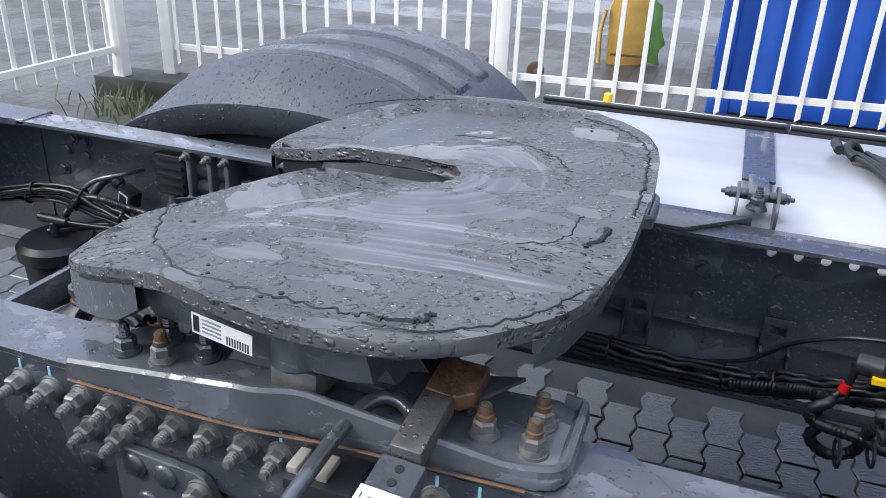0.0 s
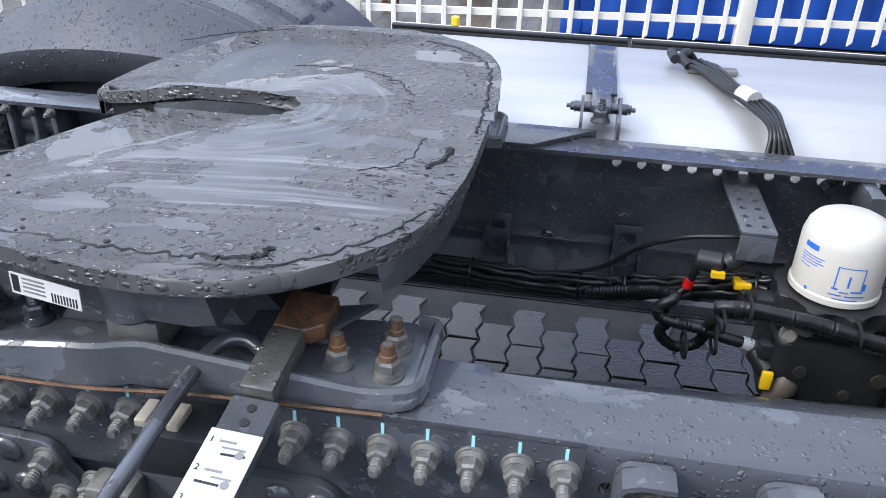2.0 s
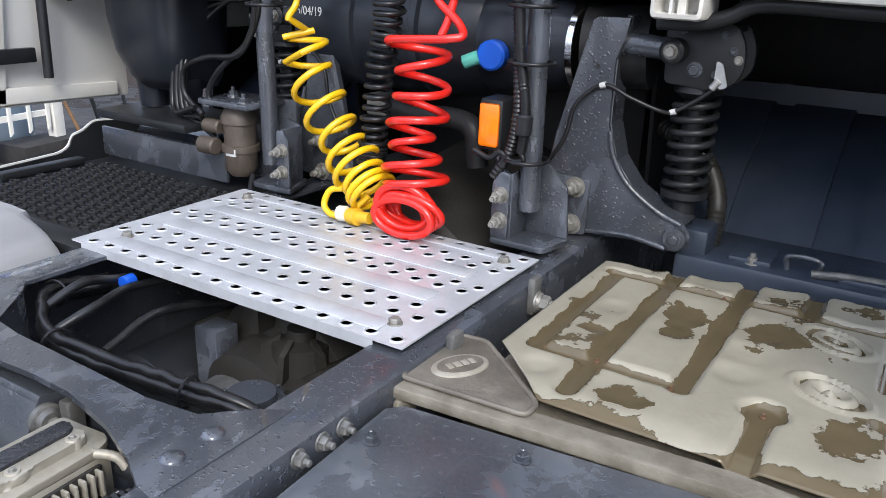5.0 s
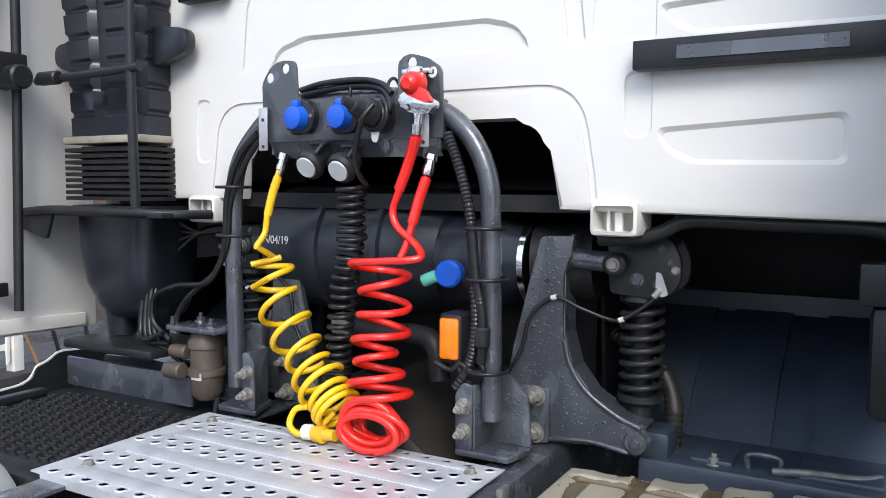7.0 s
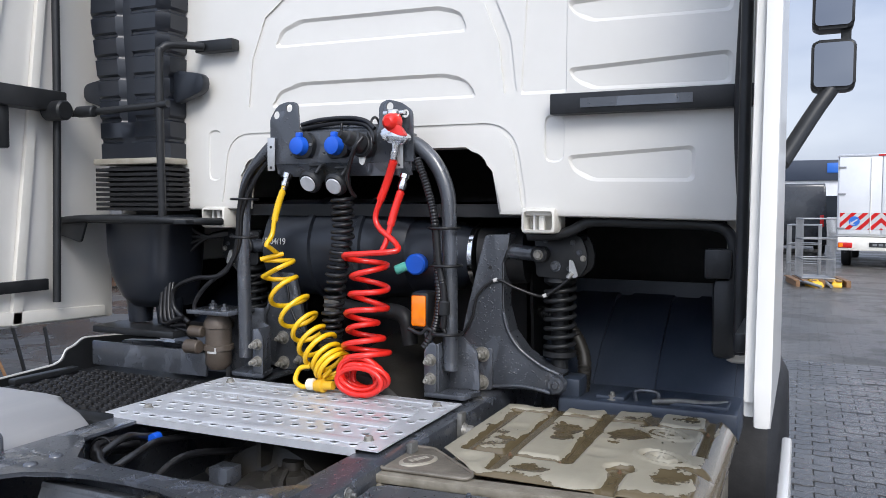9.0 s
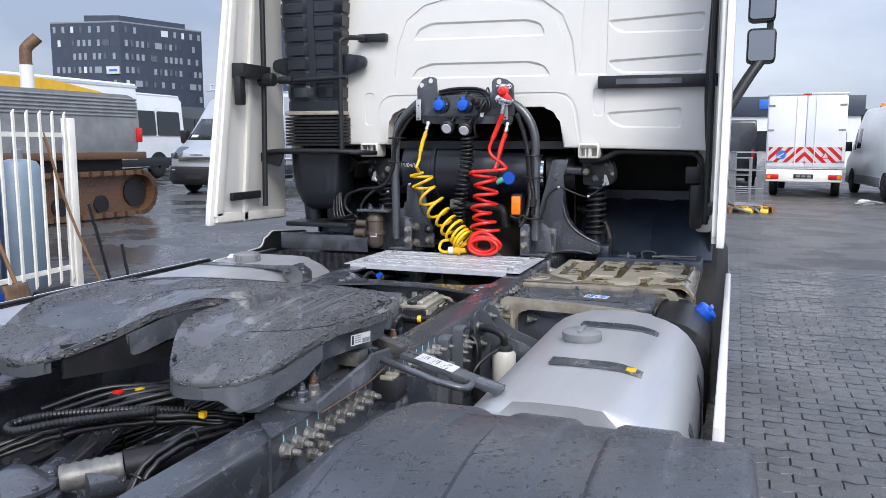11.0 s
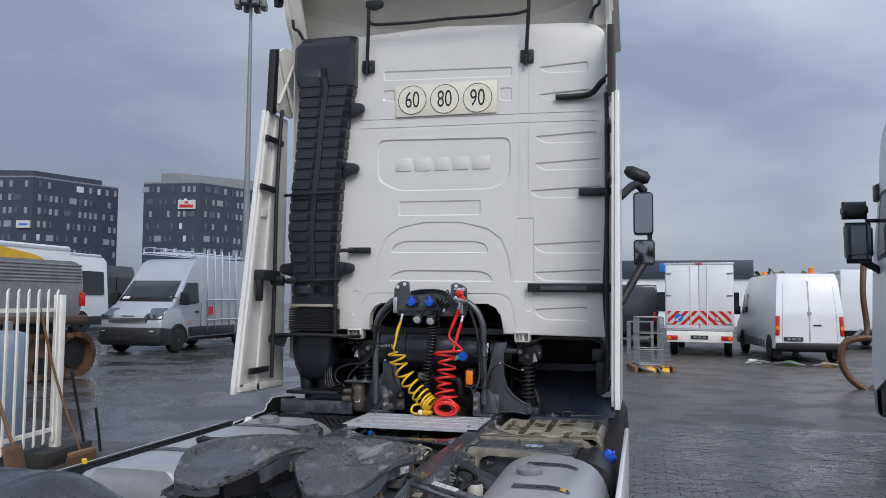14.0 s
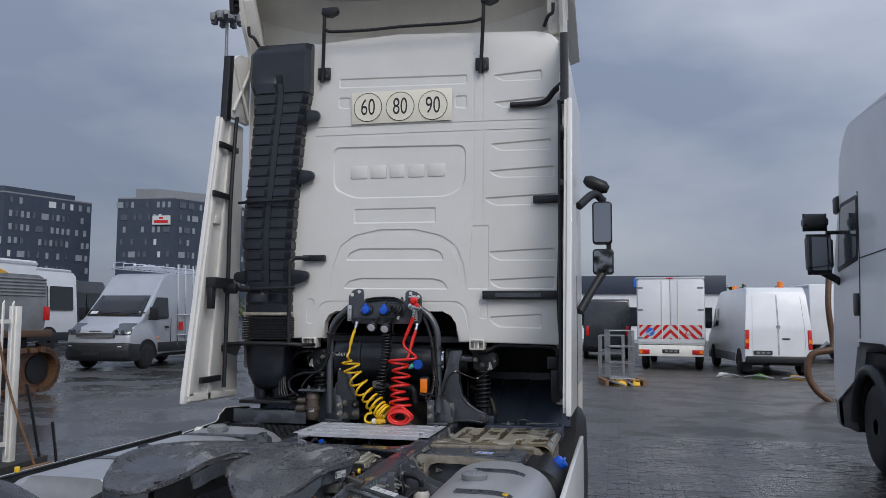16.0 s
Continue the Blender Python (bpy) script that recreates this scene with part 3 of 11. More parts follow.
# rear cross member with curved corners
inner = [(-1.16, -0.335)] + arc(-1.18, -0.10, 0.235, -90, -180, 10, 0.235)[1:] + arc(-1.18, 0.10, 0.235, 180, 90, 10)[0:] + [(-1.16, 0.335)]
outline = inner + rounded([(-1.16, 0.43), (-1.58, 0.43), (-1.58, -0.43), (-1.16, -0.43)], [0, 0.14, 0.14, 0], 8)
rear_cm = part("rear_crossmember", P(outline, "z", 0.948, 0.9635, 0.005), FRAME, truck)
part("web_plate", P([(-1.56, -0.34), (-1.56, 0.34), (-1.572, 0.34), (-1.572, -0.34)], "z", 0.66, 0.953), FRAME, rear_cm)

# webs that carry the rails round the rear corners
for s_ in (-1, 1):
    bend = [(-1.44 - r * math.sin(u), s_ * (0.29 + r * math.cos(u))) for r, us in ((0.136, range(0, 10)), (0.128, range(9, -1, -1))) for u in [k * math.pi / 18 for k in us]]
    half = len(bend) // 2
    wall_ = [(-1.2, s_ * 0.426)] + bend[:half] + bend[half:] + [(-1.2, s_ * 0.418)]
    part("corner_web", P(wall_, "z", 0.62, 0.952), FRAME, rear_cm)

# waisted cross member behind the tread plate
wl = [(1.09, 0.37), (1.10, 0.325), (1.207, 0.236), (1.235, 0.16), (1.25, 0.09), (1.256, 0.0), (1.254, -0.085), (1.233, -0.195), (1.2, -0.283), (1.172, -0.335), (1.165, -0.37)]
wr = [(1.40, -0.37), (1.373, -0.326), (1.317, -0.275), (1.307, -0.18), (1.312, -0.05), (1.315, 0.05), (1.317, 0.14), (1.326, 0.215), (1.42, 0.295), (1.45, 0.335), (1.455, 0.37)]
cm2 = part("crossmember", P(wl + wr, "z", 0.9525, 0.9625, 0.001), FRAME, truck, "waisted grey cross member riveted to both rails")
part("web_plate", P([(p[0] - 0.012, p[1]) for p in wr[1:-2]] + [(p[0], p[1]) for p in wr[1:-2][::-1]], "z", 0.70, 0.959), FRAME, cm2)

# fishplates on the rails under the coupling
for s in (-1, 1):
    top = [(-0.32, s * 0.335), (0.37, s * 0.335), (0.485, s * 0.438), (-0.42, s * 0.438)]
    fp = part("fishplate", P(top, "z", 0.9605, 0.9685, 0.001), FRAME, truck)
    part("side_plate", B(-0.42, 0.485, min(s * 0.4305, s * 0.4385), max(s * 0.4305, s * 0.4385), 0.84, 0.9605), FRAME, fp)
# ---- wheels and mudguards ----
AX, AZ = -0.63, 0.54


def wheel_mesh(parent, x, y0, y1, r=0.50, label=""):
    s = 1 if y1 > y0 else -1
    w = abs(y1 - y0)
    tyre = part("wheel", lathe(bmesh.new(), (x, y0, r), (x, y1, r), [(0, 0.30), (0.02, 0.42), (0.12, 0.48), (0.2, r), (0.8, r), (0.88, 0.48), (0.98, 0.42), (1, 0.30)], 40), RUBBER, parent, label)
    part("rim", lathe(bmesh.new(), (x, y0 + s * 0.04, r), (x, y1 - s * 0.03, r), [(0, 0.29), (0.8, 0.29), (0.85, 0.20), (1, 0.16)], 28), TANK, tyre)
    return tyre


for s in (-1, 1):
    wheel_mesh(truck, AX, s * 0.64, s * 0.92)
    wheel_mesh(truck, AX, s * 0.93, s * 1.21)
    wheel_mesh(truck, 3.25, s * 0.95, s * 1.24)


def ease(v, lo, hi, w):
    """1 between lo and hi, 0 outside, with soft flanks of width w."""
    def st(u):
        u = max(0.0, min(1.0, u))
        return u * u * (3 - 2 * u)
    return st((v - lo) / w + 0.5) * st((hi - v) / w + 0.5)


def guard_shell(s, a0, a1, R, ya, yb, pads, slots, skirt):
    bm = bmesh.new()
    ys = [ya + (yb - ya) * k / 130 for k in range(131)]
    n = int((a1 - a0) / 0.9)
    rows = []
    for i in range(n + 1):
        deg = a0 + (a1 - a0) * i / n
        a = radians(deg)
        row = []
        crown = 1 - 0.105 * math.sin(a) ** 2
        inner = 0.105 * max(0.0, 1 - ((deg - 90) / 58) ** 2)
        for k, y in enumerate(ys):
            d = 0.009 * sum(ease(y, u, v, 0.012) for u, v in pads) * ease(deg, 52, 129.2, 1.6)
            d -= 0.020 * sum(ease(y, u, v, 0.008) for u, v in slots) * ease(deg, 132, 175, 1.2)
            e = yb - y
            d -= 0.016 * max(0.0, 1 - e / 0.022) ** 2
            d -= inner * max(0.0, 1 - (y - ya) / 0.13) ** 1.1
            row.append(bm.verts.new((AX + (R * crown + d) * math.cos(a), s * y, AZ + (R * crown + d) * math.sin(a))))
        q = row[0].co
        c = Vector((AX, q.y, AZ))
        row.insert(0, bm.verts.new(c + (q - c) * (1 - skirt / R)))
        q = row[-1].co
        c = Vector((AX, q.y, AZ))
        row.append(bm.verts.new(c + (q - c) * (1 - 0.06 / R)))
        rows.append(row)
    for q, w in zip(rows, rows[1:]):
        for k in range(len(q) - 1):
            bm.faces.new((q[k], q[k + 1], w[k + 1], w[k]))
    return bm


PADS, SLOTS = ((0.755, 0.845), (0.926, 1.02), (1.095, 1.19)), ((0.763, 0.83), (1.115, 1.176))


def guard(s):
    ob = part("mudguard", guard_shell(s, 10, 146, 0.625, 0.605, 1.30, PADS, SLOTS, 0.105), GUARD, truck, "black plastic rear mudguard beaded with rain", angle=28)
    ob.modifiers.new("thick", "SOLIDIFY").thickness = 0.006
    lo = part("rear_flap", guard_shell(s, 144, 182, 0.613, 0.60, 1.305, (), ((0.768, 0.825), (1.12, 1.171)), 0.05), GUARD, ob, angle=60)
    lo.modifiers.new("thick", "SOLIDIFY").thickness = 0.006
    part("stay_bar", C((-1.02, s * 0.43, 0.70), (-1.02, s * 0.72, 0.70), 0.016, 12), FRAME, ob)
    part("stay_bar", C((-0.02, s * 0.43, 0.72), (-0.02, s * 0.72, 0.72), 0.016, 12), FRAME, ob)
    fl = part("latch_flap", P(rounded([(-1.05, s * 0.60), (-1.05, s * 0.67), (-1.12, s * 0.67), (-1.13, s * 0.60)], 0.008), "z", 0.80, 0.806), PLASTIC, ob)
    return ob


guard_r, guard_l = guard(-1), guard(1)

# ---- tanks and side fairings ----
def tank(x0, x1, y0, y1, z0, z1, r, label):
    pr = rounded([(y0, z0), (y1, z0), (y1, z1), (y0, z1)], r, 8)
    return part("fuel_tank", P(pr, "x", x0, x1, 0.03), TANK, truck, label)


tank_l = tank(0.05, 1.65, 0.47, 1.17, 0.49, 0.99, 0.235, "bright aluminium fuel tank with dark straps")
tank_r = tank(0.06, 1.165, -1.185, -0.60, 0.36, 0.935, 0.245, "bright aluminium fuel tank with dark straps")
for x0, x1 in ((-0.1, 0.565), (0.575, 1.63)):
    sk = part("side_skirt", B(x0, x1, 1.195, 1.22, 0.35, 0.945, bevel=0.004), PLASTIC, truck, "side skirt, black inside with a white outer face")
    part("outer_skin", B(x0, x1, 1.2205, 1.228, 0.35, 0.955, bevel=0.003), WHITE, sk)
    part("top_lip", B(x0, x1, 1.196, 1.2195, 0.9455, 0.955, bevel=0.003), PLASTIC, sk)
skirt_r = part("side_skirt", B(0.14, 2.42, -1.258, -1.232, 0.35, 0.90, bevel=0.008), WHITE, truck, "white painted side skirt")

# ---- fifth wheel ----
FW = 1.125
right_half = [(0.05, 0.0), (0.046, -0.026), (0.03, -0.042), (-0.02, -0.05), (-0.14, -0.052), (-0.215, -0.07), (-0.29, -0.11), (-0.375, -0.17),
              (-0.395, -0.22), (-0.375, -0.335), (-0.28, -0.395), (-0.14, -0.440), (0.0, -0.470), (0.12, -0.472), (0.20, -0.435), (0.268, -0.365), (0.306, -0.285), (0.322, -0.15), (0.324, 0.0)]
smooth_half = [tuple(p)[:2] for p in curve_points([(x, y, 0) for x, y in right_half], 3)]
outline = smooth_half + [(x, -y) for x, y in smooth_half[::-1][1:-1]]
worn = random.Random(21)
outline = [(x + worn.uniform(-1, 1) * 0.0012, y + worn.uniform(-1, 1) * 0.0012) for x, y in outline]


def ramp(x, k=0.30):
    return k * max(0.0, -0.155 - x)


bm = P(outline, "z", FW - 0.020, FW, 0.0065)
for v in bm.verts:
    v.co.z -= ramp(v.co.x)
fw = part("fifth_wheel_plate", bm, PLATE, truck, "grease-smeared wet steel coupling plate with a slot", angle=50)
# skirts under the two tails
for s in (-1, 1):
    side = [(x, y) for x, y in outline if x < -0.165 and y * s > 0 and abs(y) > 0.165]
    side = sorted(side, key=lambda q: abs(q[1]))
    bm = bmesh.new()
    deep = []
    for x, y in side:
        h = (0.058 if abs(y) > 0.30 else 0.028) * min(1.0, max(0.0, (-0.165 - x) / 0.045)) ** 0.6
        top = FW - 0.012 - ramp(x)
        deep.append([bm.verts.new(c) for c in ((x, y, top), (x, y, top - h), (x * 0.965, y * 0.965, top - h), (x * 0.965, y * 0.965, top))])
    for a, b in zip(deep, deep[1:]):
        for q in range(4):
            bm.faces.new((a[q], a[(q + 1) % 4], b[(q + 1) % 4], b[q]))
    part("tail_skirt", bm, CAST, fw)
body = [(x * 0.955 + 0.008, y * 0.955) for x, y in outline if x > -0.24]
bm = P(body, "z", FW - 0.078, FW - 0.0205, 0.008)
for v in bm.verts:
    if v.co.x < -0.12:
        v.co.z -= (-0.12 - v.co.x) * 0.22
    if v.co.z < FW - 0.06:
        v.co.x, v.co.y = v.co.x * 0.965, v.co.y * 0.965
casting = part("casting", bm, CAST, fw)
cut(casting, [B(0.11, 0.255, -0.5, -0.30, 0.9, FW - 0.030)])
for y in (-0.43, 0.43):
    for x in (0.012,):
        part("boss", C((x, y * 0.97, FW - 0.085), (x, y * 0.97, FW - 0.022), 0.03, 16, 0.006), CAST, fw)
# torn grease rim and cracked liner edges
rg = random.Random(3)


def grease(pts, r):
    P_ = curve_points([(x, y, FW + 0.0005) for x, y in pts], 10)
    P_ = [p + Vector((rg.uniform(-1, 1), rg.uniform(-1, 1), 0)) * 0.004 for p in P_]
    bm = tube(bmesh.new(), P_, r * 0.5, 6)
    for v in bm.verts:
        v.co.z = FW + (v.co.z - FW) * rg.uniform(0.25, 0.9)
    part("grease", bm, RUBBER, fw)


grease([(-0.25, -0.28), (-0.21, -0.36), (-0.13, -0.418), (-0.02, -0.43), (0.06, -0.432), (0.12, -0.425)], 0.0034)
grease([(0.10, -0.432), (0.145, -0.42), (0.16, -0.40)], 0.006)
grease([(0.10, -0.445), (0.17, -0.43), (0.24, -0.375), (0.29, -0.29)], 0.003)
grease([(0.27, -0.17), (0.29, -0.13), (0.285, -0.10)], 0.007)
grease([(-0.02, 0.19), (0.07, 0.20), (0.15, 0.16), (0.20, 0.09)], 0.0025)
grease([(-0.27, 0.28), (-0.2, 0.36), (-0.1, 0.42)], 0.003)
grease([(0.16, 0.40), (0.23, 0.36), (0.28, 0.29), (0.30, 0.20), (0.31, 0.08), (0.312, -0.04)], 0.004)
grease([(0.19, -0.20), (0.24, -0.16), (0.25, -0.08)], 0.002)
for i in range(46):
    a = rg.uniform(0, 2 * math.pi)
    x, y = 0.0 + 0.30 * math.cos(a) + rg.uniform(-0.01, 0.02), 0.43 * math.sin(a) + rg.uniform(-0.02, 0.02)
    if x < -0.18 and abs(y) < 0.2:
        continue
    z = FW - ramp(x)
    bm = bmesh.new()
    bmesh.ops.create_icosphere(bm, subdivisions=1, radius=rg.uniform(0.0012, 0.0042))
    for v in bm.verts:
        v.co.z *= 0.45
    part("grease_crumb", bm, RUBBER, fw, m=pose(x, y, z, 0, 0, rg.uniform(0, 90)))
# slot lining, dark with grease
for s in (-1, 1):
    part("slot_lining", P([(0.02, s * 0.046), (-0.14, s * 0.0565), (-0.215, s * 0.075), (-0.34, s * 0.15), (-0.34, s * 0.156), (-0.215, s * 0.081), (-0.14, s * 0.062), (0.02, s * 0.052)], "z", FW - 0.125, FW - 0.047), RUBBER, fw)
part("jaw", P(arc(0.0, 0.0, 0.052, -100, 100, 10) + arc(0.0, 0.0, 0.038, 100, -100, 10), "z", FW - 0.09, FW - 0.05), STEEL, fw)
# type label on the skirt
tl = Matrix.Translation((-0.056, -0.4535, FW - 0.045)) @ pose(0, 0, 0, 90, 4, -7) @ Matrix.Diagonal((0.58, 0.62, 1, 1))
lab = part("type_label", B(-0.07, 0.07, -0.02, 0.02, 0, 0.0012, m=tl), LABEL, fw, "white type label with barcode")
for i in range(9):
    part("bar", B(0.012 + i * 0.006, 0.0146 + i * 0.006, -0.017, 0.0, 0.0012, 0.0016, m=tl), INK, lab)
for i in range(4):
    part("bar", B(-0.045, 0.0, 0.012 - i * 0.008, 0.0155 - i * 0.008, 0.0012, 0.0016, m=tl), GREYMETAL, lab)
part("bar", B(-0.066, -0.052, -0.015, 0.017, 0.0012, 0.0016, m=tl), INK, lab)


# ---- pedestals and mounting plates ----
def pedestal(s):
    base = rounded([(-0.27, s * 0.345), (0.30, s * 0.29), (0.315, s * 0.42), (0.30, s * 0.435), (-0.27, s * 0.46)], 0.02, 4)
    b = part("mounting_plate", P(base, "z", 0.970, 0.982, 0.003), CAST, truck, "grey mounting plate bolted on the rail")
    wall = rounded([(-0.275, 0.462), (-0.02, 0.462), (0.02, 0.446), (0.27, 0.438), (0.318, 0.425), (0.318, 0.29), (0.29, 0.285)], [0, 0.02, 0.02, 0.02, 0.035, 0.012, 0], 6)
    line = [Vector((x, s * y)) for x, y in wall]
    bm, rows = bmesh.new(), []
    for k, p in enumerate(line):
        d = (line[min(k + 1, len(line) - 1)] - line[max(k - 1, 0)]).normalized()
        n = Vector((-d.y, d.x)) * (1 if s < 0 else -1)
        h = 0.994 + 0.028 * ease(p.x, -0.235, 0.075, 0.10)
        q = [p + n * o for o in (0.0, 0.002, 0.006, 0.0095, 0.012, 0.016)]
        rows.append([bm.verts.new((v.x, v.y, z)) for v, z in zip(q, (0.972, h - 0.004, h, h, h - 0.004, 0.981))])
    for a, c in zip(rows, rows[1:]):
        for i in range(5):
            bm.faces.new((a[i], a[i + 1], c[i + 1], c[i]))
    for row in (rows[0], rows[-1]):
        bm.faces.new(row)
    bmesh.ops.recalc_face_normals(bm, faces=bm.faces)
    part("rim", bm, CAST, b)
    seam = T([(-0.27, s * 0.466, 0.972), (-0.05, s * 0.466, 0.972), (0.08, s * 0.452, 0.972), (0.28, s * 0.443, 0.972)], 0.0022, 6)
    part("rust_seam", seam, RUST, b)
    for x, y in ((-0.237, 0.402), (-0.185, 0.40), (-0.205, 0.36), (-0.14, 0.375), (0.274, 0.392), (0.272, 0.345), (0.218, 0.385), (0.19, 0.345)):
        rust = x > 0.2 or (x, y) == (-0.185, 0.40)
        nut_at(b, (x, s * y, 0.982), (0, 0, 1), 0.82, DULL_STUD if rust else FRAME_STUD)
        if rust:
            part("stud_end", lathe(bmesh.new(), (x, s * y, 0.998), (x, s * y, 1.022), [(0, 0.0098), (0.5, 0.0095), (0.55, 0.0078), (1, 0.0072)], 10), RUST, b)
    blk = bmesh.new()
    box(blk, -0.018, 0.040, min(s * 0.365, s * 0.428), max(s * 0.365, s * 0.428), 0.998, 1.036, 0.004)
    part("rubber_block", blk, DULLZINC, b)
    tr = bmesh.new()
    prism(tr, [(-0.12, 0.98), (0.13, 0.98), (0.07, 1.06), (-0.06, 1.06)], "y", min(s * 0.30, s * 0.37), max(s * 0.30, s * 0.37), 0.008)
    part("trunnion", tr, CAST, b)
    return b


ped_r, ped_l = pedestal(-1), pedestal(1)

# ---- release handle ----
M = Matrix.Translation((0.168, -0.395, 1.030)) @ pose(0, 0, 0, 13, 0, -4)
lever = part("release_lever", B(-0.018, 0.018, -0.082, 0.0, -0.026, 0.0, bevel=0.003, m=M), WORNSTEEL, truck, "worn flat steel release lever with instruction label")
part("rusty_end", P(rounded([(-0.018, 0.0005), (0.018, 0.0005), (0.037, 0.012), (0.037, 0.056), (-0.018, 0.056)], 0.003, 2), "z", -0.024, -0.001, 0.003), DARKRUST, lever, m=M)
flat = part("flat_bar", B(-0.026, 0.024, -0.36, -0.0825, -0.030, -0.014, bevel=0.003, m=M), CAST, lever)
for y in (-0.096, -0.113):
    part("hole", C(M @ Vector((0.0, y, -0.014)), M @ Vector((0.0, y, -0.0128)), 0.0048, 14), INK, flat)
lb = part("instruction_label", B(-0.027, 0.025, -0.232, -0.125, -0.0135, -0.0122, m=M), LABEL, flat, "white instruction label numbered 1 to 3")
for i, wd in enumerate("123"):
    text_mesh("number", wd, 0.009, INK, lb, M @ pose(-0.021, -0.137 - i * 0.031, -0.0118, 0, 0, 0), 0.0002)
    part("bar", B(-0.013, 0.004, -0.1385 - i * 0.031, -0.136 - i * 0.031, -0.0122, -0.0118, m=M), GREYMETAL, lb)
    part("bar", B(-0.008 + 0.004 * i, 0.016, -0.1445 - i * 0.031, -0.1425 - i * 0.031, -0.0122, -0.0118, m=M), GREYMETAL, lb)
    part("bar", B(-0.014, 0.010, -0.1515 - i * 0.031, -0.1490 - i * 0.031, -0.0122, -0.0118, m=M @ pose(0, 0, 0, 0, 0, 3 - 4 * i)), INK, lb)
    part("symbol", C(M @ Vector((0.012, -0.149 - i * 0.031, -0.0122)), M @ Vector((0.012, -0.149 - i * 0.031, -0.0117)), 0.0042, 14), GREYMETAL, lb)
part("handle_rod", T([(0.142, -0.402, 1.000), (0.122, -0.392, 1.004), (0.102, -0.395, 1.004), (0.088, -0.415, 1.0), (0.078, -0.46, 0.99), (0.070, -0.54, 0.972), (0.064, -0.60, 0.958), (0.075, -0.66, 0.945), (0.12, -0.67, 0.945), (0.145, -0.64, 0.95)], 0.0088, 10), FRAME, lever)
part("guide_plate", P([(0.064, -0.374), (0.138, -0.390), (0.205, -0.352), (0.240, -0.296), (0.19, -0.312), (0.09, -0.345)], "z", 1.000, 1.0055), CAST, lever)
gb = bmesh.new()
box(gb, 0.035, 0.115, -0.50, -0.44, 0.90, 0.955, 0.004)
part("support_block", gb, PLASTIC, lever)
for x in (0.043, 0.060, 0.077):
    part("clip", B(x - 0.0065, x + 0.0065, -0.492, -0.458, 0.955, 0.961 + (0.004 if x != 0.060 else 0.0), bevel=0.002), CASTALU, lever)

# ---- fasteners along the right rail ----
for i in range(19):
    x = -0.376 + i * 0.0468
    if abs(x - 0.08) < 0.05:
        continue
    nut_at(rail_r, (x, -0.4386, 0.926), (0, -1, 0), 0.82, DULL_STUD)
    mk = part("paint_mark", B(x - 0.0015, x + 0.002, -0.4395, -0.4385, 0.944, 0.958), GREEN, rail_r)
    mk.data.materials[0] = MARK
for x in (-0.275, -0.228):
    nut_at(rail_r, (x, -0.4386, 0.882), (0, -1, 0), 0.8, DULL_STUD)
gus = P(rounded([(-0.235, 0.88), (-0.10, 0.868), (-0.085, 0.82), (-0.06, 0.80), (-0.03, 0.80), (-0.02, 0.86), (0.12, 0.87), (0.22, 0.868), (0.235, 0.85), (0.235, 0.62), (-0.235, 0.62)], 0.015, 3), "y", -0.452, -0.4392, 0.003)
gusset = part("axle_bracket", gus, CAST, rail_r)
for x, z in ((-0.205, 0.855), (-0.16, 0.852), (-0.19, 0.80), (-0.145, 0.80), (0.165, 0.845), (0.21, 0.84), (-0.2, 0.745), (-0.14, 0.745), (0.17, 0.78), (0.21, 0.73), (0.0, 0.75), (0.06, 0.75)):
    nut_at(gusset, (x, -0.452, z), (0, -1, 0), 1.0, FRAME_RIVET, "rivet")
for x, z in ((-0.11, 0.845), (-0.10, 0.79), (-0.04, 0.77), (-0.055, 0.82)):
    nut_at(gusset, (x, -0.452, z), (0, -1, 0), 0.82, DULL_STUD)
part("clamp_block", B(-0.045, 0.01, -0.49, -0.452, 0.81, 0.85, bevel=0.006), DULLZINC, gusset)
for x, z in ((-0.295, 0.82),):
    nut_at(rail_r, (x, -0.43, z), (0, -1, 0), 1.0, FRAME_RIVET, "rivet")

# ---- aluminium tread plate with pressed holes ----
TX0, TX1, TY0, TY1, TZ = 1.622, 2.115, -0.398, 0.447, 0.972
tread = part("tread_plate", B(TX0, TX1, TY0, TY1, TZ - 0.003, TZ), ALU, truck, "perforated aluminium catwalk plate, wet")
ribs_at = ((0.04, 0.165), (0.34, 0.475), (0.62, 0.745), (0.885, 0.965))
holes, rims = [], bmesh.new()
for share in (0.02, 0.205, 0.30, 0.515, 0.585, 0.78, 0.85, 0.98):
    x = TX0 + 0.012 + share * (TX1 - TX0 - 0.024)
    for k in range(16):
        y = TY0 + 0.03 + (TY1 - TY0 - 0.06) * (k + (0.25 if share in (0.205, 0.515, 0.78) else -0.1)) / 15.2
        if y > TY1 - 0.012:
            continue
        holes.append(C((x, y, TZ - 0.02), (x, y, TZ + 0.02), 0.0102, 12))
        lathe(rims, (x, y, TZ - 0.0005), (x, y, TZ + 0.0022), [(0, 0.0150), (0.6, 0.0132), (1, 0.0112), (0.95, 0.0103), (0, 0.0103)], 12)
cut(tread, holes)
for a, b in ribs_at:
    xa, xb = TX0 + a * (TX1 - TX0), TX0 + b * (TX1 - TX0)
    part("pressed_rib", B(xa + 0.008, xb - 0.008, TY0 + 0.07, TY1 - 0.07, TZ - 0.001, TZ + 0.003, bevel=0.0026), ALU, tread)
part("front_lip", B(TX0, TX0 + 0.003, TY0 + 0.06, TY1 - 0.03, TZ - 0.020, TZ - 0.0032), ALU, tread)
tagged(part("hole_rims", rims, ALU, tread), kind="stuff")
